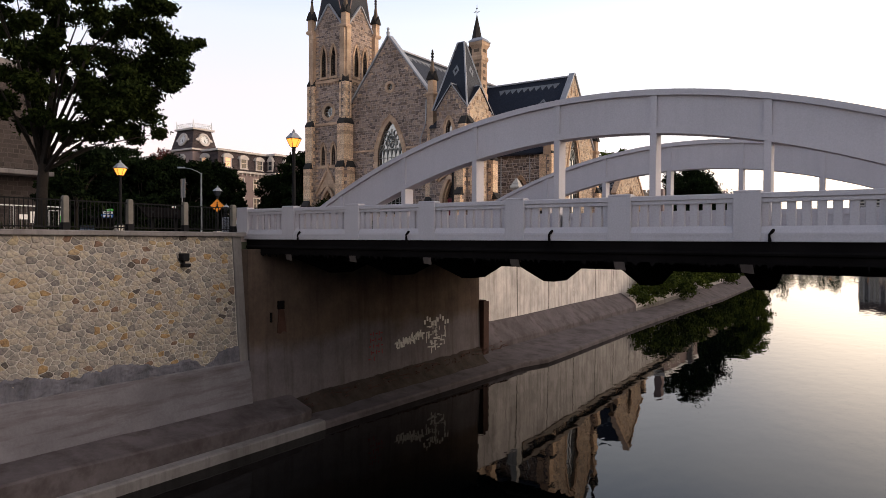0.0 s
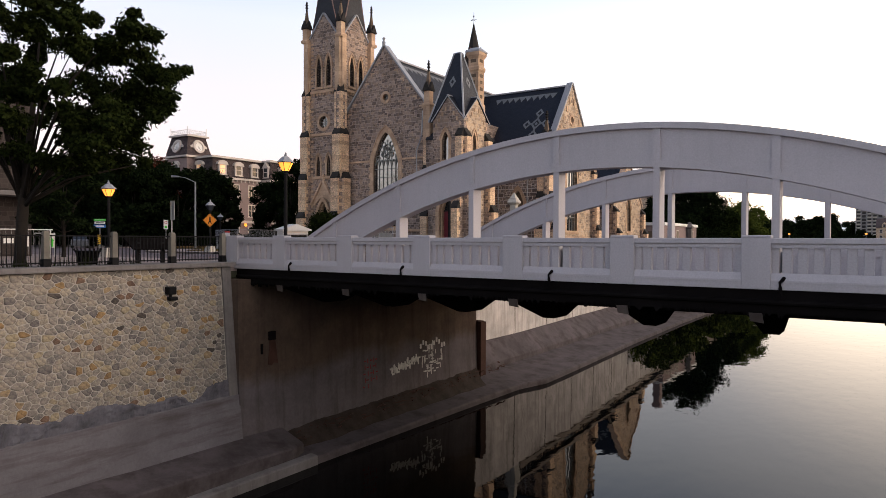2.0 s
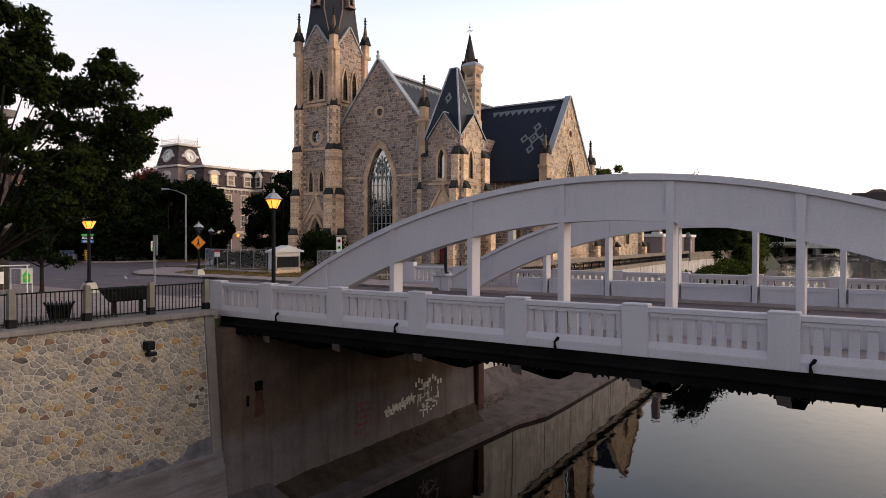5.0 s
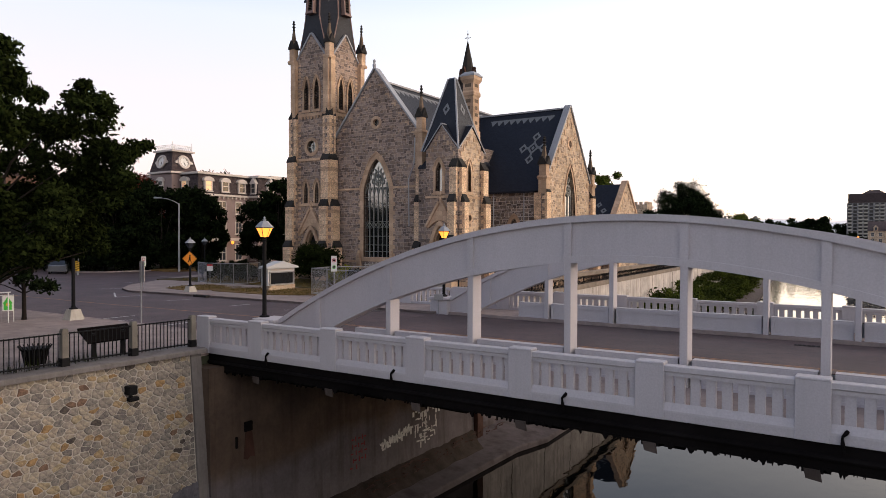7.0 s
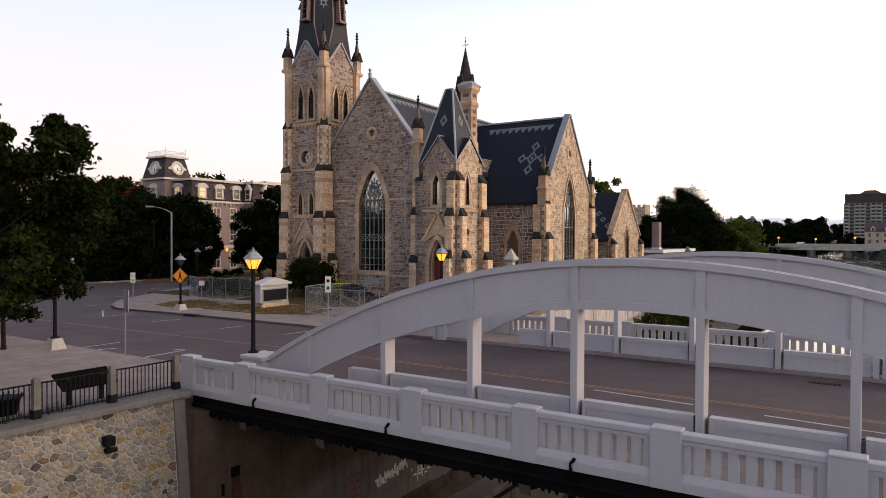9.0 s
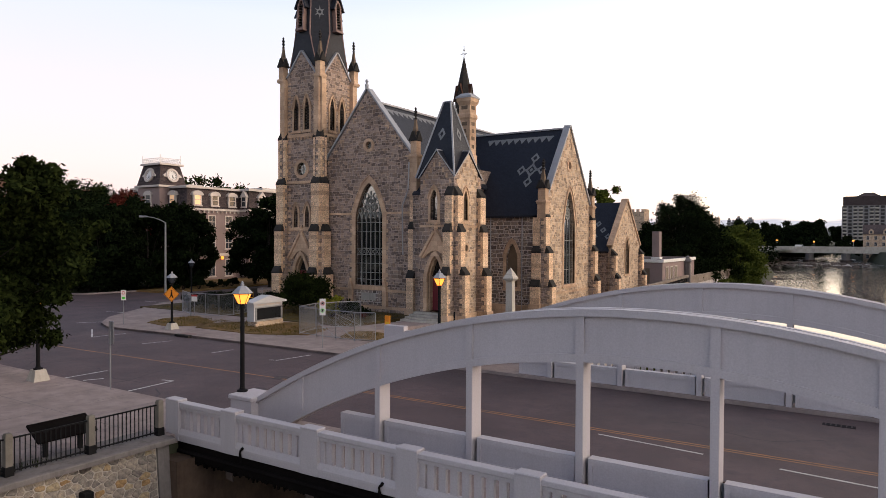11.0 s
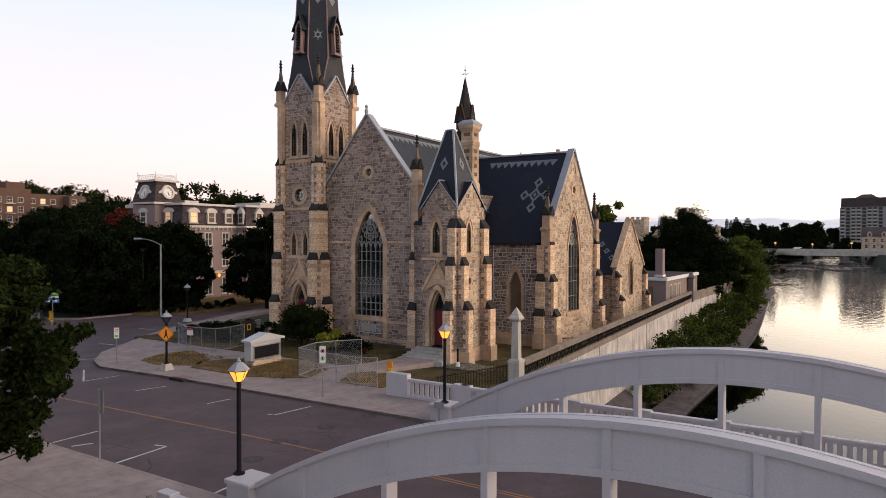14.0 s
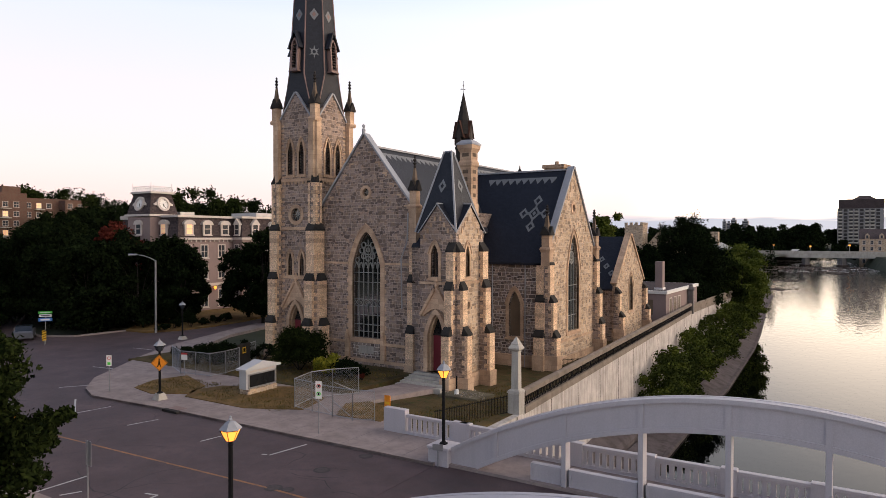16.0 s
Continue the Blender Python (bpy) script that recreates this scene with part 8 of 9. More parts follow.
th = thing("standpipe", (-6.6, 28.3, -0.3), "thin dark standpipe with a white base on the lawn", "standpipe")
part("pipe", tube(B(), [(-6.6, 28.3, -0.3), (-6.6, 28.3, 1.0)], 0.06, 6), M_BLACK, th)
part("base", lathe(B(), -6.6, 28.3, [(0.18, -0.4), (0.14, 0.05), (0.1, 0.08)], 10), M_WHITE, th)
bm = B()
rng = np.random.default_rng(9)
for i in range(110):
    x, y = -6.0 + rng.normal() * 0.8, 28.6 + rng.normal() * 0.5
    s = 0.03 + 0.06 * rng.random() ** 2
    lathe(bm, x, y, [(s, -0.35), (s * 1.1, -0.26), (s * 0.5, -0.26 + s)], 5, rng.random())
setting("rubble_heap", bm, M_STONES_ISL, "scattered pale rubble stones on the bare lawn", "rubble", "stuff")
bm = B()
slab(bm, [(-7.6, 27.4), (-4.6, 27.6), (-4.3, 29.6), (-7.3, 29.9)], -0.5, -0.245)
setting("bare_patch", bm, M_EARTH, "bare earth patch on the lawn", "earth")

# gate pier and iron railings on the river wall
gp = thing("stone_pier", (-0.97, 26.2, -0.4), "tall pale stone gate pier with pyramid cap", "pier")
part("base", box(B(), -1.37, -0.57, 25.8, 26.6, -0.5, 0.95, 0.03), M_CONC_PALE, gp)
part("moulding", lathe(B(), -0.97, 26.2, [(0.62, 0.95), (0.56, 1.1), (0.36, 1.2)], 4, math.pi / 4), M_CONC_PALE, gp)
part("shaft", lathe(B(), -0.97, 26.2, [(0.345, 1.15), (0.30, 3.55)], 4, math.pi / 4), M_CONC_PALE, gp)
part("cap", lathe(B(), -0.97, 26.2, [(0.32, 3.55), (0.53, 3.7), (0.53, 3.78), (0.36, 3.98), (0.36, 4.02), (0.02, 4.45)], 4, math.pi / 4), M_CONC_PALE, gp)
gp2 = thing("stone_pier", (-5.1, 91.8, -1), "weathered stone end pier of the river wall", "pier")
part("shaft", lathe(B(), -4.75, 91.8, [(0.55, -0.5), (0.5, 2.9), (0.75, 3.0), (0.75, 3.2), (0.3, 3.6), (0.35, 3.75), (0.02, 4.0)], 4, math.pi / 4), M_CONC, gp2)


def iron_railing(x0, y0, x1, y1, z0, z1, label, ornate=False):
    th = thing("iron_railing", ((x0 + x1) / 2, (y0 + y1) / 2, z0), label, "railing")
    ln = math.hypot(x1 - x0, y1 - y0)
    P = lambda t, z: (x0 + (x1 - x0) * t / ln, y0 + (y1 - y0) * t / ln, z)
    part("rail", tube(B(), [P(0, z1 - 0.03), P(ln, z1 - 0.03)], 0.025, 4), M_BLACK, th)
    part("rail", tube(B(), [P(0, z0 + 0.06), P(ln, z0 + 0.06)], 0.025, 4), M_BLACK, th)
    step = 0.3 if ornate else 0.13
    b = B()
    n = int(ln / step)
    for i in range(n + 1):
        t = i * step
        if ornate:
            tube(b, [P(t, z0), P(min(t + step, ln), z1)], 0.022, 4)
            tube(b, [P(t, z1), P(min(t + step, ln), z0)], 0.022, 4)
            if i % 8 == 0:
                tube(b, [P(t, z0 - 0.05), P(t, z1 + 0.02)], 0.05, 4)
        else:
            tube(b, [P(t, z0), P(t, z1 + 0.06)], 0.014, 4)
    ob = part("lattice" if ornate else "pickets", b, M_BLACK, th)
    ob["kind"] = "stuff"


iron_railing(WALLX(26.8) - 0.12, 26.8, WALLX(91.4) - 0.12, 91.4, 0.02, 0.72, "ornate black iron lattice under the concrete rail", True)
iron_railing(-1.4, 25.9, -3.2, 20.2, -0.35, 0.75, "black iron railing across the church lawn edge")
iron_railing(-5.0, 42.6, -3.6, 44.6, -1.1, 0.1, "short black iron railing by the transept")

# ---- other buildings ----
def sash(parent, F, cu, v0, v1, w, lit=False, arched=False, trim=0.14, d=0.0):
    """A sash window: trim, pane and glazing bars."""
    ol = [(cu - w - trim, v0 - trim), (cu + w + trim, v0 - trim), (cu + w + trim, v1 + trim), (cu - w - trim, v1 + trim)]
    il = [(cu - w, v0), (cu + w, v0), (cu + w, v1), (cu - w, v1)]
    wn = part("window", fring(B(), F, ol, il, d - 0.1, d + 0.1), M_CREAM, parent, "cream framed sash window")
    part("pane", fbox(B(), F, cu - w, cu + w, v0, v1, d - 0.02, d + 0.03), M_WARMWIN if lit else M_GLASS_FAR, wn)
    b = B()
    fbox(b, F, cu - 0.03, cu + 0.03, v0, v1, d + 0.03, d + 0.06)
    fbox(b, F, cu - w, cu + w, (v0 + v1) / 2 - 0.04, (v0 + v1) / 2 + 0.04, d + 0.03, d + 0.06)
    part("glazing_bar", b, M_CREAM, wn)
    part("sill", fbox(B(), F, cu - w - trim - 0.1, cu + w + trim + 0.1, v0 - trim - 0.1, v0 - trim, d - 0.1, d + 0.2), M_CREAM, wn)
    return wn


hotel = thing("clock_building", (-72, 60, 0), "taupe mansard building with a clock tower", "building")
part("wall", box(B(), -78.2, -64.5, 48.5, 60, -0.5, 10.3), M_STUCCO, hotel)
part("wall", box(B(), -78.2, -62.5, 58.2, 90, -0.5, 10.3), M_STUCCO, hotel)
TX, TY = -1.9, 1.8
part("wall", box(B(), -72.3 + TX, -67.0 + TX, 45.4 + TY, 51, -0.5, 13.6), M_STUCCO, hotel, "pavilion wall under the clock")
part("wall", box(B(), -78.2, -72.3 + TX, 48.6, 60, -0.5, 10.3), M_STUCCO, hotel)


def mansard(x0, x1, y0, y1, z0, z1, inset):
    b = B()
    prism(b, [(x0, y0, z0), (x1, y0, z0), (x1, y1, z0), (x0, y1, z0)], [(x0 + inset, y0 + inset, z1), (x1 - inset, y0 + inset, z1), (x1 - inset, y1 - inset, z1), (x0 + inset, y1 - inset, z1)])
    part("mansard_roof", b, M_MANSARD, hotel, "dark patterned mansard slope")
    part("upper_cornice", box(B(), x0 + inset - 0.35, x1 - inset + 0.35, y0 + inset - 0.35, y1 - inset + 0.35, z1 + 0.02, z1 + 0.34), M_CREAM, hotel)
    part("lower_cornice", box(B(), x0 - 0.3, x1 + 0.3, y0 - 0.3, y1 + 0.3, z0 - 0.38, z0 - 0.06), M_CREAM, hotel)


mansard(-78.2, -64.5, 48.5, 61, 10.7, 13.5, 0.35)
mansard(-78.2, -62.5, 58.2, 90, 10.72, 13.52, 0.35)
mansard(-78.2, -72.3, 48.55, 60, 10.68, 13.3, 0.35)
part("tower_cornice", box(B(), -72.65 + TX, -66.65 + TX, 45.05 + TY, 50.2 + TY, 13.7, 13.98), M_CREAM, hotel)
b = B()
TOWER = lambda o, z: [(x + TX, y + TY, z) for x, y in ((-72.4 + o, 45.3 + o), (-66.9 - o, 45.3 + o), (-66.9 - o, 49.9 - o), (-72.4 + o, 49.9 - o))]
prism(b, TOWER(0.0, 13.98), TOWER(0.68, 17.0))
part("tower_roof", b, M_MANSARD, hotel, "dark patterned clock tower roof")
part("tower_crown", box(B(), -71.95 + TX, -67.15 + TX, 45.6 + TY, 49.6 + TY, 16.98, 17.25), M_CREAM, hotel)
b = B()
for (x0, y0, _), (x1, y1, _) in zip(TOWER(0.6, 0), TOWER(0.6, 0)[1:] + TOWER(0.6, 0)[:1]):
    for k in range(8):
        p = (x0 + (x1 - x0) * k / 8, y0 + (y1 - y0) * k / 8)
        q = (x0 + (x1 - x0) * (k + 1) / 8, y0 + (y1 - y0) * (k + 1) / 8)
        tube(b, [(*p, 17.25), (*q, 18.0)], 0.03, 4)
        tube(b, [(*p, 18.0), (*q, 17.25)], 0.03, 4)
    tube(b, [(x0, y0, 18.0), (x1, y1, 18.0)], 0.03, 4)
    tube(b, [(x0, y0, 17.25), (x0, y0, 18.5)], 0.05, 4)
part("cresting", b, M_WHITE, hotel, "white iron roof cresting")
FTE = lambda u, v, d: (-66.9 + TX - (v - 13.98) * 0.225 + d, 47.6 + TY + u, v)
FTS = lambda u, v, d: (-69.65 + TX + u, 45.3 + TY + (v - 13.98) * 0.225 - d, v)
for Fc in (FTE, FTS):
    ck = part("clock_surround", fring(B(), Fc, circle(0, 15.5, 1.02, 24), circle(0, 15.5, 0.72, 24), -0.2, 0.3), M_CREAM, hotel, "round cream clock surround")
    part("clock_face", fpoly(B(), Fc, circle(0, 15.5, 0.74, 24), 0.05, 0.12), M_WHITE, ck, "pale clock face")
    for sg in (-1, 1):
        part("shoulder", fpoly(B(), Fc, [(sg * 0.9, 15.25), (sg * 1.5, 15.25), (sg * 1.5, 15.5), (sg * 0.9, 15.85)], -0.2, 0.2), M_CREAM, ck)
    b = B()
    fbox(b, Fc, -0.04, 0.04, 15.1, 15.52, 0.13, 0.15)
    fpoly(b, Fc, [(-0.03, 15.5), (0.03, 15.48), (0.26, 14.98), (0.2, 14.96)], 0.13, 0.15)
    for k in range(12):
        a = k * math.pi / 6
        fpoly(b, Fc, circle(0.58 * math.cos(a), 15.5 + 0.58 * math.sin(a), 0.05, 6), 0.125, 0.14)
    part("clock_pointers", b, M_BLACK, ck)
FH = wall_face(-64.5, 0, "E")
FW = wall_face(-62.5, 0, "E")
FHS = wall_face(0, 48.5, "S")


def dormer(F, cu, lit, peak=False, k=1.0):
    """A cream dormer, with a round hood or a steep pediment."""
    w, g = 0.72 * k, 0.46 * k
    dm = part("dormer", fpoly(B(), F, [(cu - w, 10.95), (cu + w, 10.95), (cu + w, 12.7), (cu, 12.95), (cu - w, 12.7)], -0.8, 0.15), M_CREAM, hotel, "cream dormer window")
    part("pane", fbox(B(), F, cu - g, cu + g, 11.15, 12.55, 0.12, 0.17), M_WARMWIN if lit else M_GLASS_FAR, dm)
    part("glazing_bar", fbox(B(), F, cu - g, cu + g, 11.83, 11.92, 0.17, 0.2), M_CREAM, dm)
    part("sill", fbox(B(), F, cu - w - 0.08, cu + w + 0.08, 10.9, 11.02, 0.1, 0.26), M_CREAM, dm)
    if peak:
        part("pediment", fpoly(B(), F, [(cu - w - 0.18, 12.55), (cu + w + 0.18, 12.55), (cu, 13.55)], -0.5, 0.28), M_CREAM, dm)
    else:
        hood = [(cu + (0.98 * k) * math.cos(a), 12.5 + 0.68 * math.sin(a)) for a in (math.pi * q / 12 for q in range(13))]
        part("hood", fpoly(B(), F, hood, -0.5, 0.28), M_CREAM, dm)


for cu, lit in ((50.3, True), (53.4, False), (56.6, False)):
    dormer(FH, cu, lit)
dormer(FW, 60.75, False, True)
dormer(FW, 64.5, False)
dormer(wall_face(0, 58.2, "S"), -63.5, False, True, 0.8)
dormer(FHS, -67.6, True)
dormer(wall_face(0, 45.4 + TY, "S"), -69.6 + TX, False)
for v0, v1 in ((7.8, 9.5), (4.7, 6.4), (0.6, 2.9)):
    for cu in (50.0, 52.9, 56.0):
        sash(hotel, FH, cu, v0, v1, 0.55, False)
    for cu in (60.2, 63.2, 66.2):
        sash(hotel, FW, cu, v0, v1, 0.5, False)
    sash(hotel, wall_face(-64.5, 58.2, "S"), 0.9, v0, v1, 0.4, False)
b = B()
fbox(b, FH, 48.2, 58.0, 3.55, 3.95, -0.1, 0.18)
fbox(b, FW, 58.2, 70, 3.55, 3.95, -0.1, 0.18)
part("band_course", b, M_CREAM, hotel)
for k in range(12):
    part("bracket", fbox(B(), FH, 48.9 + k * 0.8, 49.06 + k * 0.8, 9.98, 10.32, 0.0, 0.25), M_CREAM, hotel)
wl = part("wall_lantern", lathe(B(), -64.2, 54.6, [(0.1, 3.0), (0.2, 3.15), (0.2, 3.45), (0.1, 3.5)], 8), M_AMBER, hotel, "lit amber wall lantern")
part("roof_plant", box(B(), -74, -68, 66, 72, 13.9, 14.7), M_STEEL, hotel)
part("roof_plant", box(B(), -72.5, -70, 53, 55.5, 13.9, 14.5), M_STEEL, hotel)

# flat-roofed hall beside the river wall
annex = thing("flat_roof_hall", (-12, 88, -1), "tan flat-roofed hall with white roof edge", "building")
part("wall", box(B(), -22, -5.2, 79.4, 98.0, -1.5, 3.3), M_STUCCO, annex)
part("roof_edge", box(B(), -22.2, -5.0, 79.2, 98.2, 3.2, 3.62, 0.02), M_WHITE, annex, "white roof edge")
part("roof", box(B(), -21.8, -5.4, 79.6, 97.8, 3.6, 3.64), M_MANSARD, annex, "grey gravelled roof")
FA = wall_face(-5.2, 0, "E")
for cu in (81.6, 84.0, 86.4, 95.0):
    wn = part("window", fbox(B(), FA, cu - 0.62, cu + 0.62, 0.5, 2.5, -0.2, 0.03), M_GLASS_AMBER, annex, "brown window panel")
    part("window_rim", fring(B(), FA, [(cu - 0.72, 0.4), (cu + 0.72, 0.4), (cu + 0.72, 2.6), (cu - 0.72, 2.6)], [(cu - 0.6, 0.52), (cu + 0.6, 0.52), (cu + 0.6, 2.48), (cu - 0.6, 2.48)], 0.0, 0.08), M_CREAM, wn)
FA2 = wall_face(0, 79.4, "S")
part("window", fbox(B(), FA2, -7.5, -6.9, 0.4, 2.4, -0.2, 0.03), M_GLASS_AMBER, annex)
part("downpipe", tube(B(), [(-5.12, 92.0, -1.4), (-5.12, 92.0, 3.2)], 0.06, 6), M_WHITE, annex)
stk = part("stack", box(B(), -7.2, -6.2, 81.4, 82.6, 3.6, 7.45, 0.03), M_STUCCO, annex, "square tan chimney stack")
part("stack_flashing", box(B(), -7.3, -6.1, 81.3, 82.7, 3.6, 3.9, 0.02), M_WHITE, stk)

# brick apartment house on the hill
flats = thing("brick_flats", (-275, 150, 8), "brown brick apartment house on the wooded hill", "building")
part("wall", box(B(), -285, -265, 112, 127, 5, 28), M_BRICK, flats)
part("wall", box(B(), -285, -268, 127, 150, 5, 26.5), M_BRICK, flats)
part("wall", box(B(), -285, -263, 141, 150.5, 5, 26), M_BRICK, flats)
part("penthouse", box(B(), -282, -272, 121, 128, 28, 31), M_BRICK, flats)
for (x, y0, n, st) in ((-265, 115, 3, 4.0), (-268, 129, 3, 4.0), (-263, 143, 2, 4.2)):
    FB = wall_face(x, 0, "E")
    for r in range(4):
        for k in range(n):
            cu = y0 + k * st
            v = 11.5 + r * 3.7
            sash(flats, FB, cu, v, v + 1.9, 0.9, (r * 3 + k + int(x)) % 6 == 0, trim=0.12)
            if k == 1:
                part("balcony", fbox(B(), FB, cu - 1.8, cu + 1.8, v - 0.8, v - 0.5, 0, 1.3), M_CONC_PALE, flats)

# stone church far up the bank
kirk = thing("distant_church", (-38, 185, -1), "pale stone church with battlemented tower far upriver", "church")
part("tower", box(B(), -43.8, -38.5, 185, 190, -1, 14.4), M_RUBBLE_WARM, kirk)
b = B()
for k in range(4):
    box(b, -43.8 + k * 1.5, -43.0 + k * 1.5, 184.9, 185.5, 14.4, 15.2)
    box(b, -39.0, -38.4, 185 + k * 1.35, 185.8 + k * 1.35, 14.4, 15.2)
part("battlement", b, M_RUBBLE_WARM, kirk)
b = B()
prism(b, [(-38.4, 186, -1), (-29.5, 186, -1), (-29.5, 186, 7.5), (-33.9, 186, 13.0), (-38.4, 186, 7.5)], [(-38.4, 205, -1), (-29.5, 205, -1), (-29.5, 205, 7.5), (-33.9, 205, 13.0), (-38.4, 205, 7.5)])
part("gable", b, M_RUBBLE_WARM, kirk)
b = B()
prism(b, [(-38.8, 186.5, 7.2), (-33.9, 186.5, 13.4), (-29.1, 186.5, 7.2), (-29.1, 186.5, 7.0), (-33.9, 186.5, 13.0), (-38.8, 186.5, 7.0)], [(-38.8, 206, 7.2), (-33.9, 206, 13.4), (-29.1, 206, 7.2), (-29.1, 206, 7.0), (-33.9, 206, 13.0), (-38.8, 206, 7.0)])
part("roof", b, M_MANSARD, kirk)
b = B()
box(b, -34.0, -33.75, 185.9, 186.1, 13.0, 15.2)
box(b, -34.5, -33.25, 185.9, 186.1, 14.3, 14.55)
part("cross", b, M_CREAM, kirk)
house = thing("riverside_house", (-22, 190, -1), "pale house roof with a stone chimney among trees", "house")
b = B()
prism(b, [(-26, 180, 7.5), (-20.5, 180, 10.2), (-15, 180, 7.5)], [(-26, 196, 7.5), (-20.5, 196, 10.2), (-15, 196, 7.5)])
part("roof", b, M_SLATE_PALE, house)
part("wall", box(B(), -25.5, -15.5, 180.5, 195.5, -1, 7.6), M_RUBBLE_WARM, house)
part("chimney", box(B(), -19.5, -17.5, 183, 184.5, 8, 12.4), M_RUBBLE_WARM, house)

# far bridge
fb = thing("far_bridge", (0, 500, -8), "long low concrete road bridge across the weir", "bridge")
part("deck", box(B(), -75, 70, 494, 508, -2.1, 0.6), M_CONC_PALE, fb)
part("parapet", box(B(), -75, 70, 493.6, 494.2, 0.4, 2.1), M_CONC_PALE, fb, "pale concrete bridge parapet")
part("parapet", box(B(), -75, 70, 507.8, 508.4, 0.4, 2.1), M_CONC_PALE, fb)
for x in (-63, -41.6, -19.7, 1.4, 22.5, 44):
    b = B()
    slab(b, [(x - 2.2, 496), (x, 493), (x + 2.2, 496), (x + 2.2, 506), (x, 509), (x - 2.2, 506)], -9.5, -2.1)
    pr = part("pier", b, M_CONC, fb)
    b = B()
    slab(b, [(x - 3.4, 494.5), (x, 491.5), (x + 3.4, 494.5), (x + 3.4, 507), (x, 510), (x - 3.4, 507)], -9.5, -6.6)
    part("footing", b, M_CONC_DARK, pr)
for x, z in ((-39.5, 5.6), (-17.2, 4.8), (5.2, 5.6)):
    lamp = thing("bridge_light", (x, 500, 0.6), "small lit amber light above the far bridge", "street light", "far bridge lights")
    part("pole", tube(B(), [(x, 500, 0.5), (x, 500, z)], 0.14, 5), M_STEEL, lamp)
    part("lantern", lathe(B(), x, 500, [(0.45, z), (0.7, z + 0.5), (0.45, z + 1.0)], 8), M_AMBER, lamp)
van = thing("white_van", (-26, 501, 0.6), "white van on the far bridge", "van")
part("body", box(B(), -28.5, -23.5, 500, 502, 1.0, 3.2, 0.3), M_WHITE, van)
part("windows", box(B(), -24.4, -23.45, 499.95, 502.05, 2.0, 2.9, 0.1), M_GLASS_FAR, van)
for x in (-27.6, -24.4):
    part("wheel", tube(B(), [(x, 499.95, 1.0), (x, 502.05, 1.0)], 0.38, 10), M_CAP, van)
bm = B()
rng = np.random.default_rng(21)
for i in range(260):
    x, y = -52 + 66 * rng.random(), 380 + 110 * rng.random() ** 0.6
    s = 0.5 + 1.7 * rng.random() ** 2
    lathe(bm, x, y, [(s, -8.1), (s * 0.8, -7.7), (s * 0.25, -7.5)], 6, rng.random())
for cx, cy, n, w in ((-24, 470, 60, 9), (-2, 474, 50, 8), (-38, 478, 50, 5), (-22, 318, 50, 9), (-14, 262, 26, 7)):
    for i in range(n):
        x, y, s = cx + w * rng.normal() * 0.6, cy + 3 * rng.normal(), 0.4 + 0.9 * rng.random()
        lathe(bm, x, y, [(s * 1.5, -8.1), (s, -7.75), (s * 0.25, -7.6)], 6, rng.random())
setting("weir_rocks", bm, M_CONC_DARK, "low dark rocks breaking the water below the far bridge", "rocks", "stuff")
bm = B()
for i in range(420):
    x, y = -52 + 72 * rng.random(), 400 + 230 * rng.random()
    w = 1.5 + 5 * rng.random()
    d = 0.2 + 0.5 * rng.random()
    z = WATER_Z + 0.03
    vs = [bm.verts.new((x + w * a, y + d * b_, z)) for a, b_ in ((-1, 0), (-0.3, -1), (0.5, -0.7), (1, 0), (0.3, 0.8), (-0.5, 0.6))]
    bm.faces.new(vs)
setting("weir_foam", bm, M_WHITE, "broken white water over the shallow weir", "foam", "stuff")

# mill and towers beyond the bridge
mill = thing("stone_mill", (24, 530, -8), "pale stone riverside mill with dormers", "building")
part("wall", box(B(), 10.3, 54, 516, 546, -9, 10.4), M_RUBBLE_WARM, mill)
b = B()
prism(b, [(10.0, 515.4, 10.3), (10.0, 531, 17.0), (10.0, 546.6, 10.3)], [(54.5, 515.4, 10.3), (54.5, 531, 17.0), (54.5, 546.6, 10.3)])
part("roof", b, M_MANSARD, mill)
FM = wall_face(0, 516, "S")
for r in range(4):
    for k in range(9):
        sash(mill, FM, 13 + k * 4.4, -5.5 + r * 4.1, -3.2 + r * 4.1, 0.75, trim=0.15)
for k in range(5):
    b = B()
    fpoly(b, FM, [(13.4 + k * 8, 10.4), (16.2 + k * 8, 10.4), (16.2 + k * 8, 12.6), (14.8 + k * 8, 14.2), (13.4 + k * 8, 12.6)], -6, 0.1)
    dm = part("dormer", b, M_RUBBLE_WARM, mill)
    part("dormer_window", fbox(B(), FM, 14.2 + k * 8, 15.4 + k * 8, 10.9, 12.6, 0.1, 0.16), M_GLASS_FAR, dm)
block = thing("apartment_tower", (10, 665, -5), "grey high-rise apartment tower with dark roof storeys", "apartment tower")
part("wall", box(B(), -8.0, 25.6, 661, 690, -8, 36), M_TOWERBLOCK, block)
part("upper_storey", box(B(), -7.2, 25.8, 660.7, 690, 36, 43.8), M_MANSARD, block, "dark upper storeys")
b = B()
prism(b, [(3, 662, 43.8), (20, 662, 43.8), (20, 688, 43.8), (3, 688, 43.8)], [(8, 668, 47), (15, 668, 47), (15, 682, 47), (8, 682, 47)])
part("roof_cap", b, M_MANSARD, block)
FK = wall_face(0, 661, "S")
pane = B()
fbox(pane, wall_face(0, 0, "S"), -1.35, 1.35, 0, 2.1, 0.0, 0.12)
pane_mesh = finish(pane, "window", M_GLASS_DARK)
balc = B()
fbox(balc, wall_face(0, 0, "S"), -1.6, 1.6, -0.3, 0.7, 0, 1.5)
balc_mesh = finish(balc, "balcony", M_CONC_PALE)
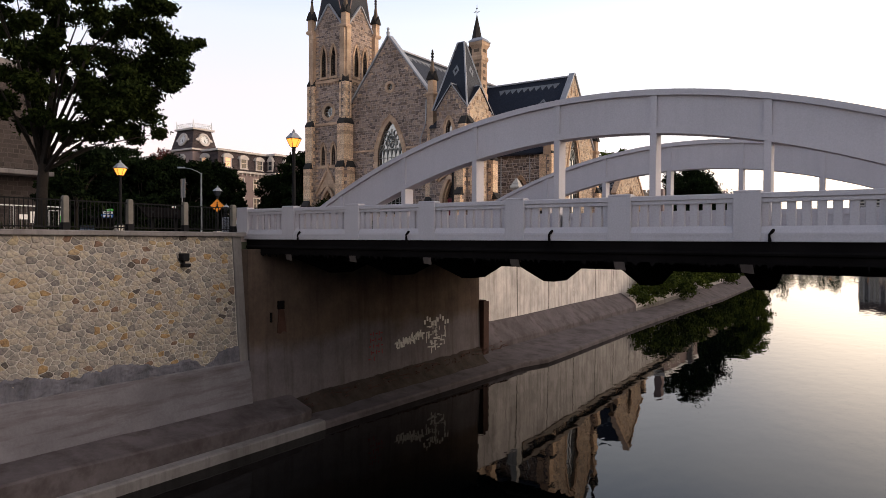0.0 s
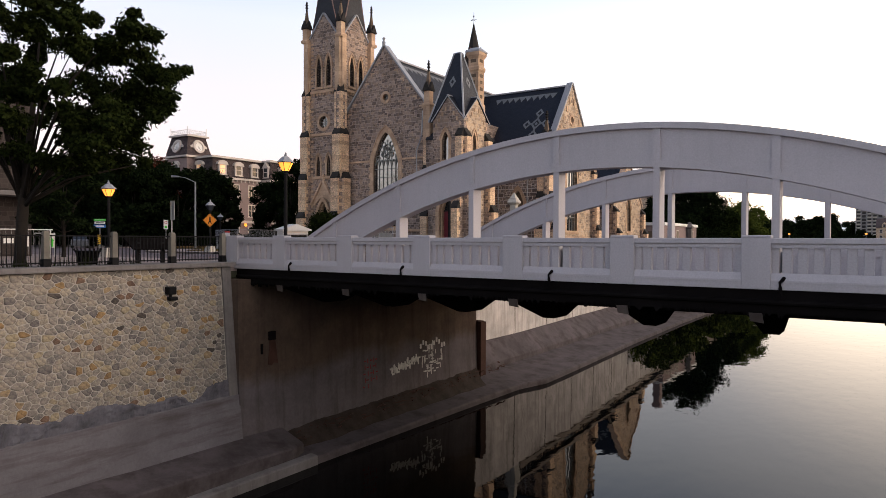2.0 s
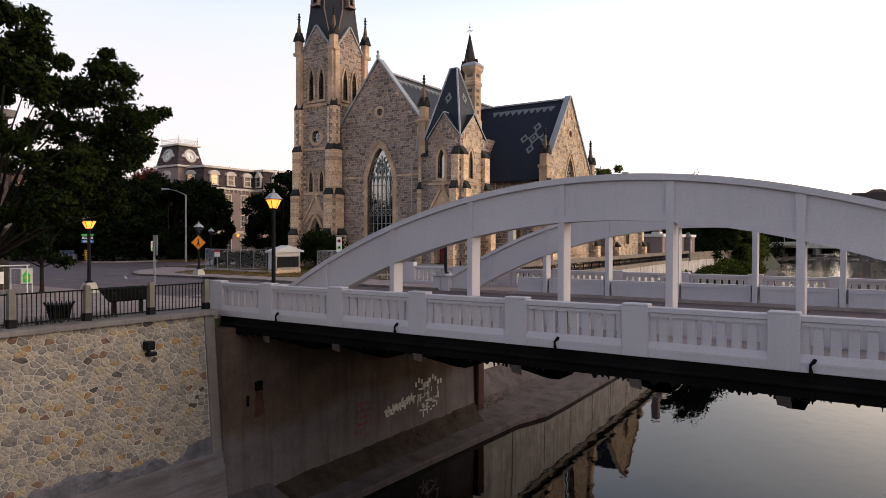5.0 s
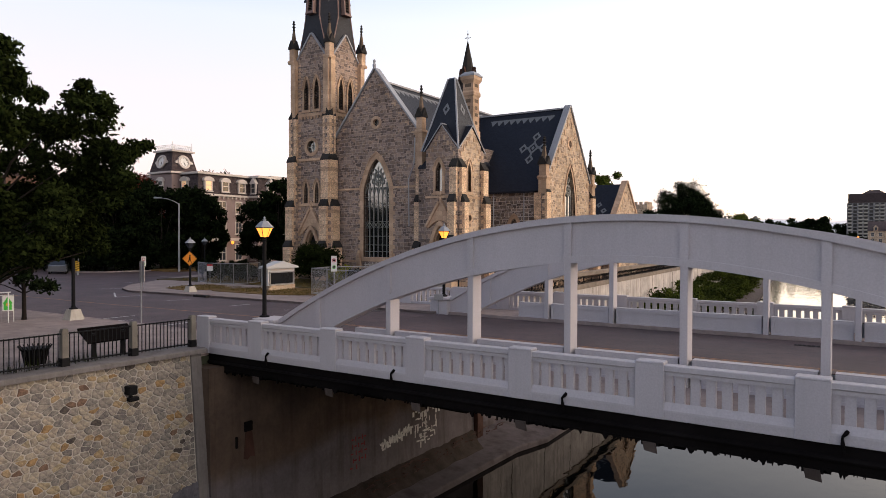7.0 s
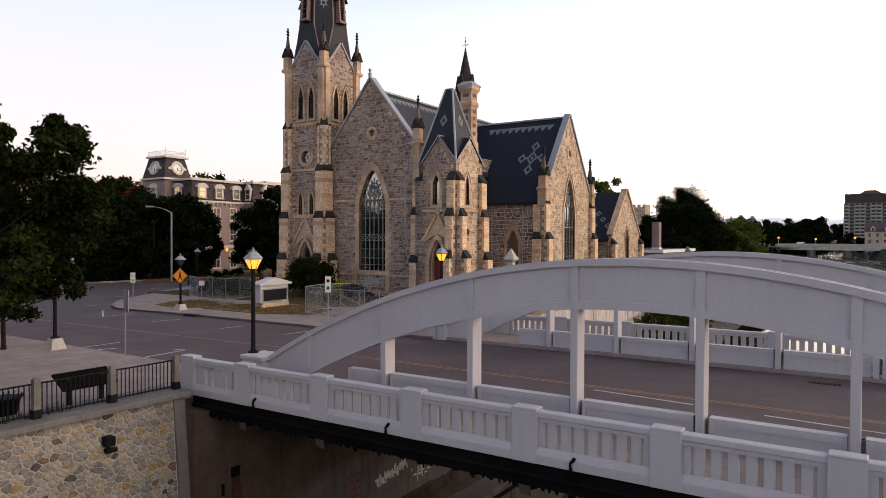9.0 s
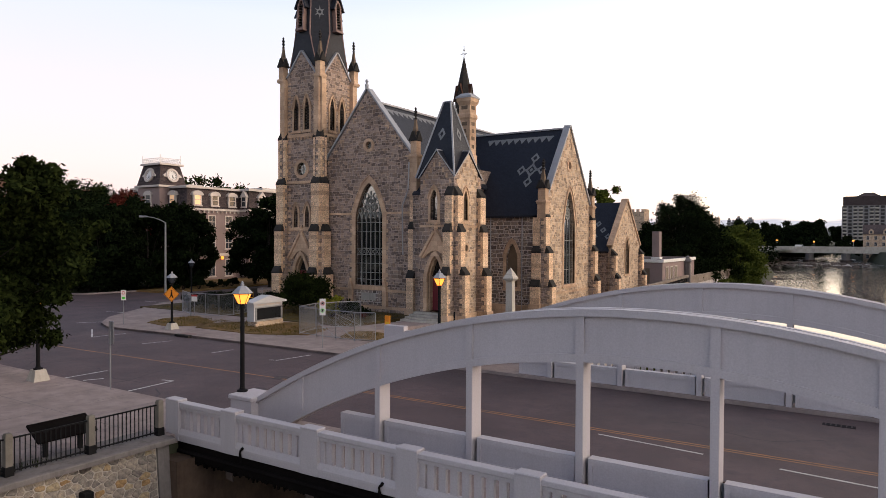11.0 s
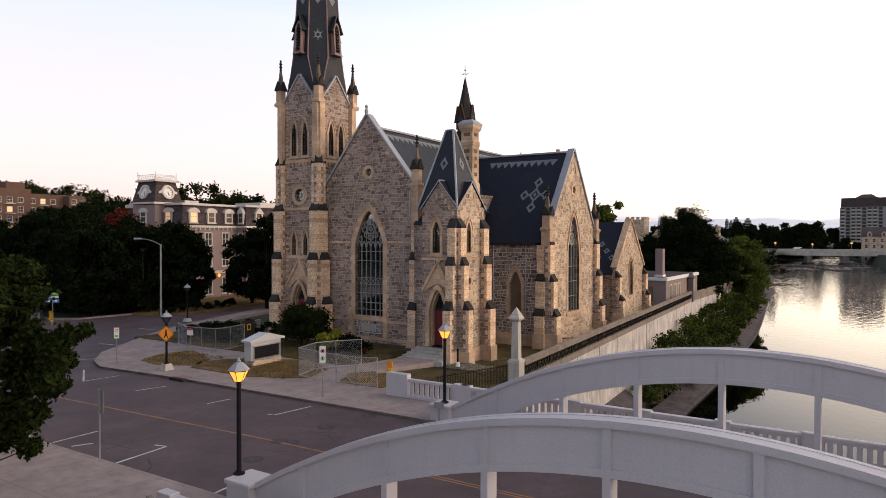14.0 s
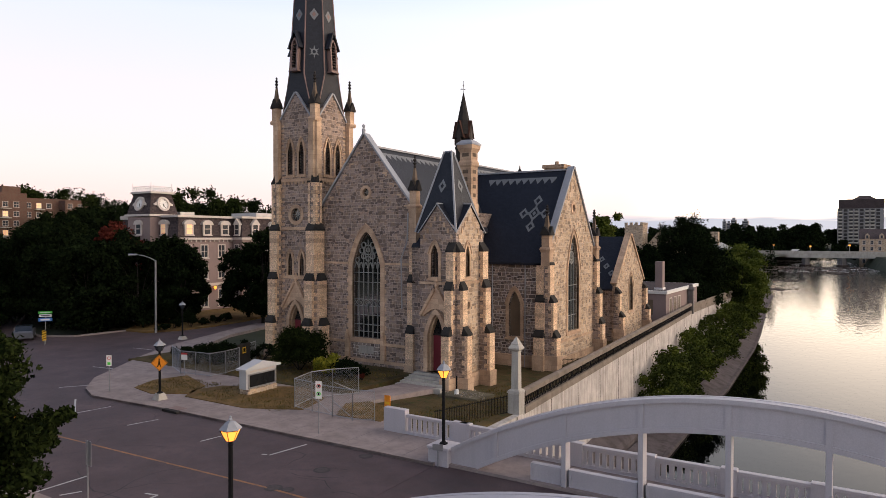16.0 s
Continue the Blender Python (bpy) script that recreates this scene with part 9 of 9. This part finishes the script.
for r in range(12):
    for k in range(8):
        z = 1.0 + r * 2.95
        share("window", pane_mesh, (-5.8 + k * 3.9, 661, z), block)
        if k % 3 != 1:
            share("balcony", balc_mesh, (-5.8 + k * 3.9, 661, z), block)
for (x, y, w, h) in ((-144, 1090, 8.5, 37), (-161, 1095, 7, 39), (-169, 1100, 6, 34), (-176, 1105, 5, 37)):
    tw = thing("distant_tower_block", (x, y, 0), "pale distant tower block on the skyline", "tower block", "distant tower blocks")
    part("wall", box(B(), x - w / 2, x + w / 2, y, y + w, -5, h), M_TOWERBLOCK, tw)
    part("plant_room", box(B(), x - w / 4, x + w / 4, y + 1, y + w - 1, h, h + 3), M_TOWERBLOCK, tw)
    for r in range(9):
        part("window_band", box(B(), x - w / 2 + 0.6, x + w / 2 - 0.6, y - 0.15, y, h - 3.4 - r * 3.6, h - 1.8 - r * 3.6), M_GLASS_FAR, tw)


# ---- distant woods, uncountable ----
def woods(name, boxes, per, leaf, mat, seed, label):
    """Far woodland: clumps scattered over stretches (x0, x1, y0, y1, ground, height, count)."""
    rng = np.random.default_rng(seed)
    cs, rs = [], []
    for x0, x1, y0, y1, g, h, n in boxes:
        for i in range(n):
            x, y = x0 + (x1 - x0) * rng.random(), y0 + (y1 - y0) * rng.random()
            hh = h * (0.7 + 0.45 * rng.random())
            for q in range(3):
                cs.append((x + rng.normal() * h * 0.12, y + rng.normal() * h * 0.12, g + hh * (0.3 + 0.28 * q)))
                rs.append(h * (0.3 - 0.05 * q) * (0.8 + 0.4 * rng.random()))
    ob = new(name, leaf_mesh(name, cs, rs, per, leaf, mat, seed, 0.9))
    return tagged(ob, label, "woods", "", "stuff")


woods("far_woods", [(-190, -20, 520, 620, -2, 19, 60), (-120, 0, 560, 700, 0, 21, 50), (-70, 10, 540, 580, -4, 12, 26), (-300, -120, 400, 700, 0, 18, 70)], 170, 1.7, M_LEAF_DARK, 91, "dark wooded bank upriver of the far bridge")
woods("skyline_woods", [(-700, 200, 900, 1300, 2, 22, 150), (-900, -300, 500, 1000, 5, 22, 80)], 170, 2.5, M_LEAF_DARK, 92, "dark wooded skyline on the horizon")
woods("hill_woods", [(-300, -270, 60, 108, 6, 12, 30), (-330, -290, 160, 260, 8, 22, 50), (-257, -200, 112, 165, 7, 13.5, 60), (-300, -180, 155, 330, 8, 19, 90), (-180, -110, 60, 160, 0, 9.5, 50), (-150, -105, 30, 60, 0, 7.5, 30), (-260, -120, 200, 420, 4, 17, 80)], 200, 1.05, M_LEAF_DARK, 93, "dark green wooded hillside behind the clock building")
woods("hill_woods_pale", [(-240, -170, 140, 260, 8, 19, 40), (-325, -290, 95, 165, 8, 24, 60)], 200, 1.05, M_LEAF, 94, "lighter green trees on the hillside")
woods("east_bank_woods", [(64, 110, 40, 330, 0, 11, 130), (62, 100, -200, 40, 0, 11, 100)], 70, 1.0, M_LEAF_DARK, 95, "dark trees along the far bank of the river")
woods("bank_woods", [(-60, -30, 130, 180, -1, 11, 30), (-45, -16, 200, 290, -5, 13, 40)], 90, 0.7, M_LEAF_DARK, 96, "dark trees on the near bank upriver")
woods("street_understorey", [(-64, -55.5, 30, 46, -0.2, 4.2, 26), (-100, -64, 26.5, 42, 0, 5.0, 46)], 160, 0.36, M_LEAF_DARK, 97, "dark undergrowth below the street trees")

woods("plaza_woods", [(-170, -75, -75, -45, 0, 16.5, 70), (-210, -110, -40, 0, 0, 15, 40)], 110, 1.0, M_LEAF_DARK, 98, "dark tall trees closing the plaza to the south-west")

# low white terrace roofs seen among the hillside trees
terrace = thing("low_garage", (-130, 64, 0), "low grey building with white railing among trees", "building")
part("wall", box(B(), -140, -118, 52, 66, -0.5, 6.5), M_STUCCO, terrace)
part("roof", box(B(), -140.3, -117.7, 51.7, 66.3, 6.5, 6.9), M_WHITE, terrace)

# ---- graffiti on the abutment, too broken to read ----
FGf = lambda u, v, d: (1.505 + 0.0177 * u - 0.027 * (v + 5) + d, u, v)
rng = np.random.default_rng(31)
gr = thing("graffiti", (1.6, 11.5, -5), "white and red unreadable graffiti on the abutment", "graffiti")
def spray(u0, u1, v0, v1, i):
    part("paint_bar", fbox(B(), FGf, u0, u1, v0, v1, 0.0, 0.006 + 0.0002 * i), M_SPRAY, gr, "white paint bar")


for i in range(40):
    t = i / 40
    u, v = 8.42 + 2.35 * t, -5.72 + 0.36 * t + 0.34 * rng.random()
    w, h = (0.05, 0.11 + 0.08 * rng.random()) if i % 3 else (0.1 + 0.06 * rng.random(), 0.045)
    spray(u - w, u + w, v - h, v + h, i)
for i in range(54):
    a, rr = rng.random() * 6.28, rng.random() ** 0.6
    u, v = 11.85 + 0.98 * rr * math.cos(a), -5.4 + 0.85 * rr * math.sin(a)
    w, h = (0.1 + 0.08 * rng.random(), 0.03) if i % 2 else (0.03, 0.07 + 0.1 * rng.random())
    spray(u - w, u + w, v - h, v + h, i)
for i in range(10):
    u, v = 10.8 + 0.24 * i, -4.55 + 0.18 * math.sin(i * 1.3)
    spray(u, u + 0.15, v - 0.16, v + 0.08, i)
for i in range(22):
    u, v = 6.5 + 0.2 * (i % 5) + 0.04 * rng.normal(), -4.75 - 0.3 * (i // 5)
    w, h = (0.03, 0.1) if i % 2 else (0.08, 0.03)
    part("paint_bar", fbox(B(), FGf, u - w, u + w, v - h, v + h, 0.0, 0.006), M_SPRAY_RED, gr, "dark red paint bar")

# ---- field stones of the river wall ----
def cells(pts, x0, x1, y0, y1, reach):
    """Irregular cells round scattered points, each cut by the bisectors to its neighbours."""
    pts = np.array(pts)
    out = []
    for i, p in enumerate(pts):
        poly = [(x0, y0), (x1, y0), (x1, y1), (x0, y1)]
        d = np.hypot(*(pts - p).T)
        for j in np.argsort(d)[1:22]:
            if d[j] > reach:
                break
            q = pts[j]
            m, nrm = (p + q) / 2, q - p
            res = []
            for a, c in zip(poly, poly[1:] + poly[:1]):
                da, dc = (a[0] - m[0]) * nrm[0] + (a[1] - m[1]) * nrm[1], (c[0] - m[0]) * nrm[0] + (c[1] - m[1]) * nrm[1]
                if da <= 0:
                    res.append(a)
                if da * dc < 0:
                    t = da / (da - dc)
                    res.append((a[0] + (c[0] - a[0]) * t, a[1] + (c[1] - a[1]) * t))
            poly = res
            if len(poly) < 3:
                break
        if len(poly) >= 3:
            out.append((p, poly))
    return out


rng = np.random.default_rng(40)
pts = []
Y0, Y1, Z0, Z1 = -15.0, -1.02, -5.06, -0.1
for attempt in range(12000):
    u, v = Y0 + (Y1 - Y0) * rng.random(), Z0 + (Z1 - Z0) * rng.random()
    r = 0.085 + 0.25 * rng.random() ** 2.1
    ok = True
    for (a, c, s) in pts:
        if ((a - u) / 1.4) ** 2 + (c - v) ** 2 < (0.5 * (r + s)) ** 2 * 1.5:
            ok = False
            break
    if ok:
        pts.append((u, v, r))
cl = cells([(u / 1.4, v) for u, v, r in pts], Y0 / 1.4, Y1 / 1.4, Z0, Z1, 1.3)
stones = []
for (p, poly) in cl:
    poly = [(u * 1.4, v) for u, v in poly]
    cu, cv = sum(u for u, v in poly) / len(poly), sum(v for u, v in poly) / len(poly)
    area = abs(sum(a[0] * c[1] - c[0] * a[1] for a, c in zip(poly, poly[1:] + poly[:1]))) / 2
    if area < 0.006:
        continue
    k = max(0.5, 1 - (0.013 + 0.016 * rng.random()) / math.sqrt(area))
    # round the corners
    sm = []
    for a, c in zip(poly, poly[1:] + poly[:1]):
        j1, j2 = 0.03 * rng.normal(), 0.03 * rng.normal()
        dx, dy = c[0] - a[0], c[1] - a[1]
        sm += [(a[0] + dx * 0.14, a[1] + dy * 0.14), (a[0] + dx * 0.5 - dy * j1, a[1] + dy * 0.5 + dx * j1), (a[0] + dx * 0.86, a[1] + dy * 0.86)]
    stones.append((cu, cv, area, [((u - cu) * k, (v - cv) * k) for u, v in sm]))


def stone_into(bm, cu, cv, loop, at, lift):
    """One stone: bedded foot, rounded rim, slightly domed and tilted face, on the battered wall."""
    tilt, tilt2 = (rng.random() - 0.5) * 0.1, (rng.random() - 0.5) * 0.1
    rings = []
    for k, d in ((1.0, -0.03), (0.985, lift * 0.45), (0.80, lift)):
        ring = []
        for u, v in loop:
            z = cv + v * k
            ring.append(bm.verts.new((batter(z) + d + (u * tilt + v * tilt2 if d > 0 else 0) - at[0], cu + u * k - at[1], z - at[2])))
        rings.append(ring)
    n = len(loop)
    bm.faces.new(rings[-1])
    for a, c in zip(rings, rings[1:]):
        for i in range(n):
            j = (i + 1) % n
            bm.faces.new((a[i], a[j], c[j], c[i]))


near = sorted((s for s in stones if s[0] > -10.2), key=lambda s: -s[2])[:300]
near_keys = {(s[0], s[1]) for s in near}
WORLD_AT[wall_south.name] = Vector((0, 0, 0))
for cu, cv, area, loop in near:
    b = B()
    at = (batter(cv), cu, cv)
    stone_into(b, cu, cv, loop, at, 0.014 + 0.026 * rng.random())
    me = finish(b, "stone", M_STONES)
    ob = new("stone", me)
    ob.parent = wall_south
    ob.location = at
b = B()
for cu, cv, area, loop in stones:
    if (cu, cv) not in near_keys:
        stone_into(b, cu, cv, loop, (0, 0, 0), 0.012 + 0.022 * rng.random())
ob = new("small_stones", finish(b, "small_stones", M_STONES_ISL))
ob.parent = wall_south
ob["kind"] = "stuff"
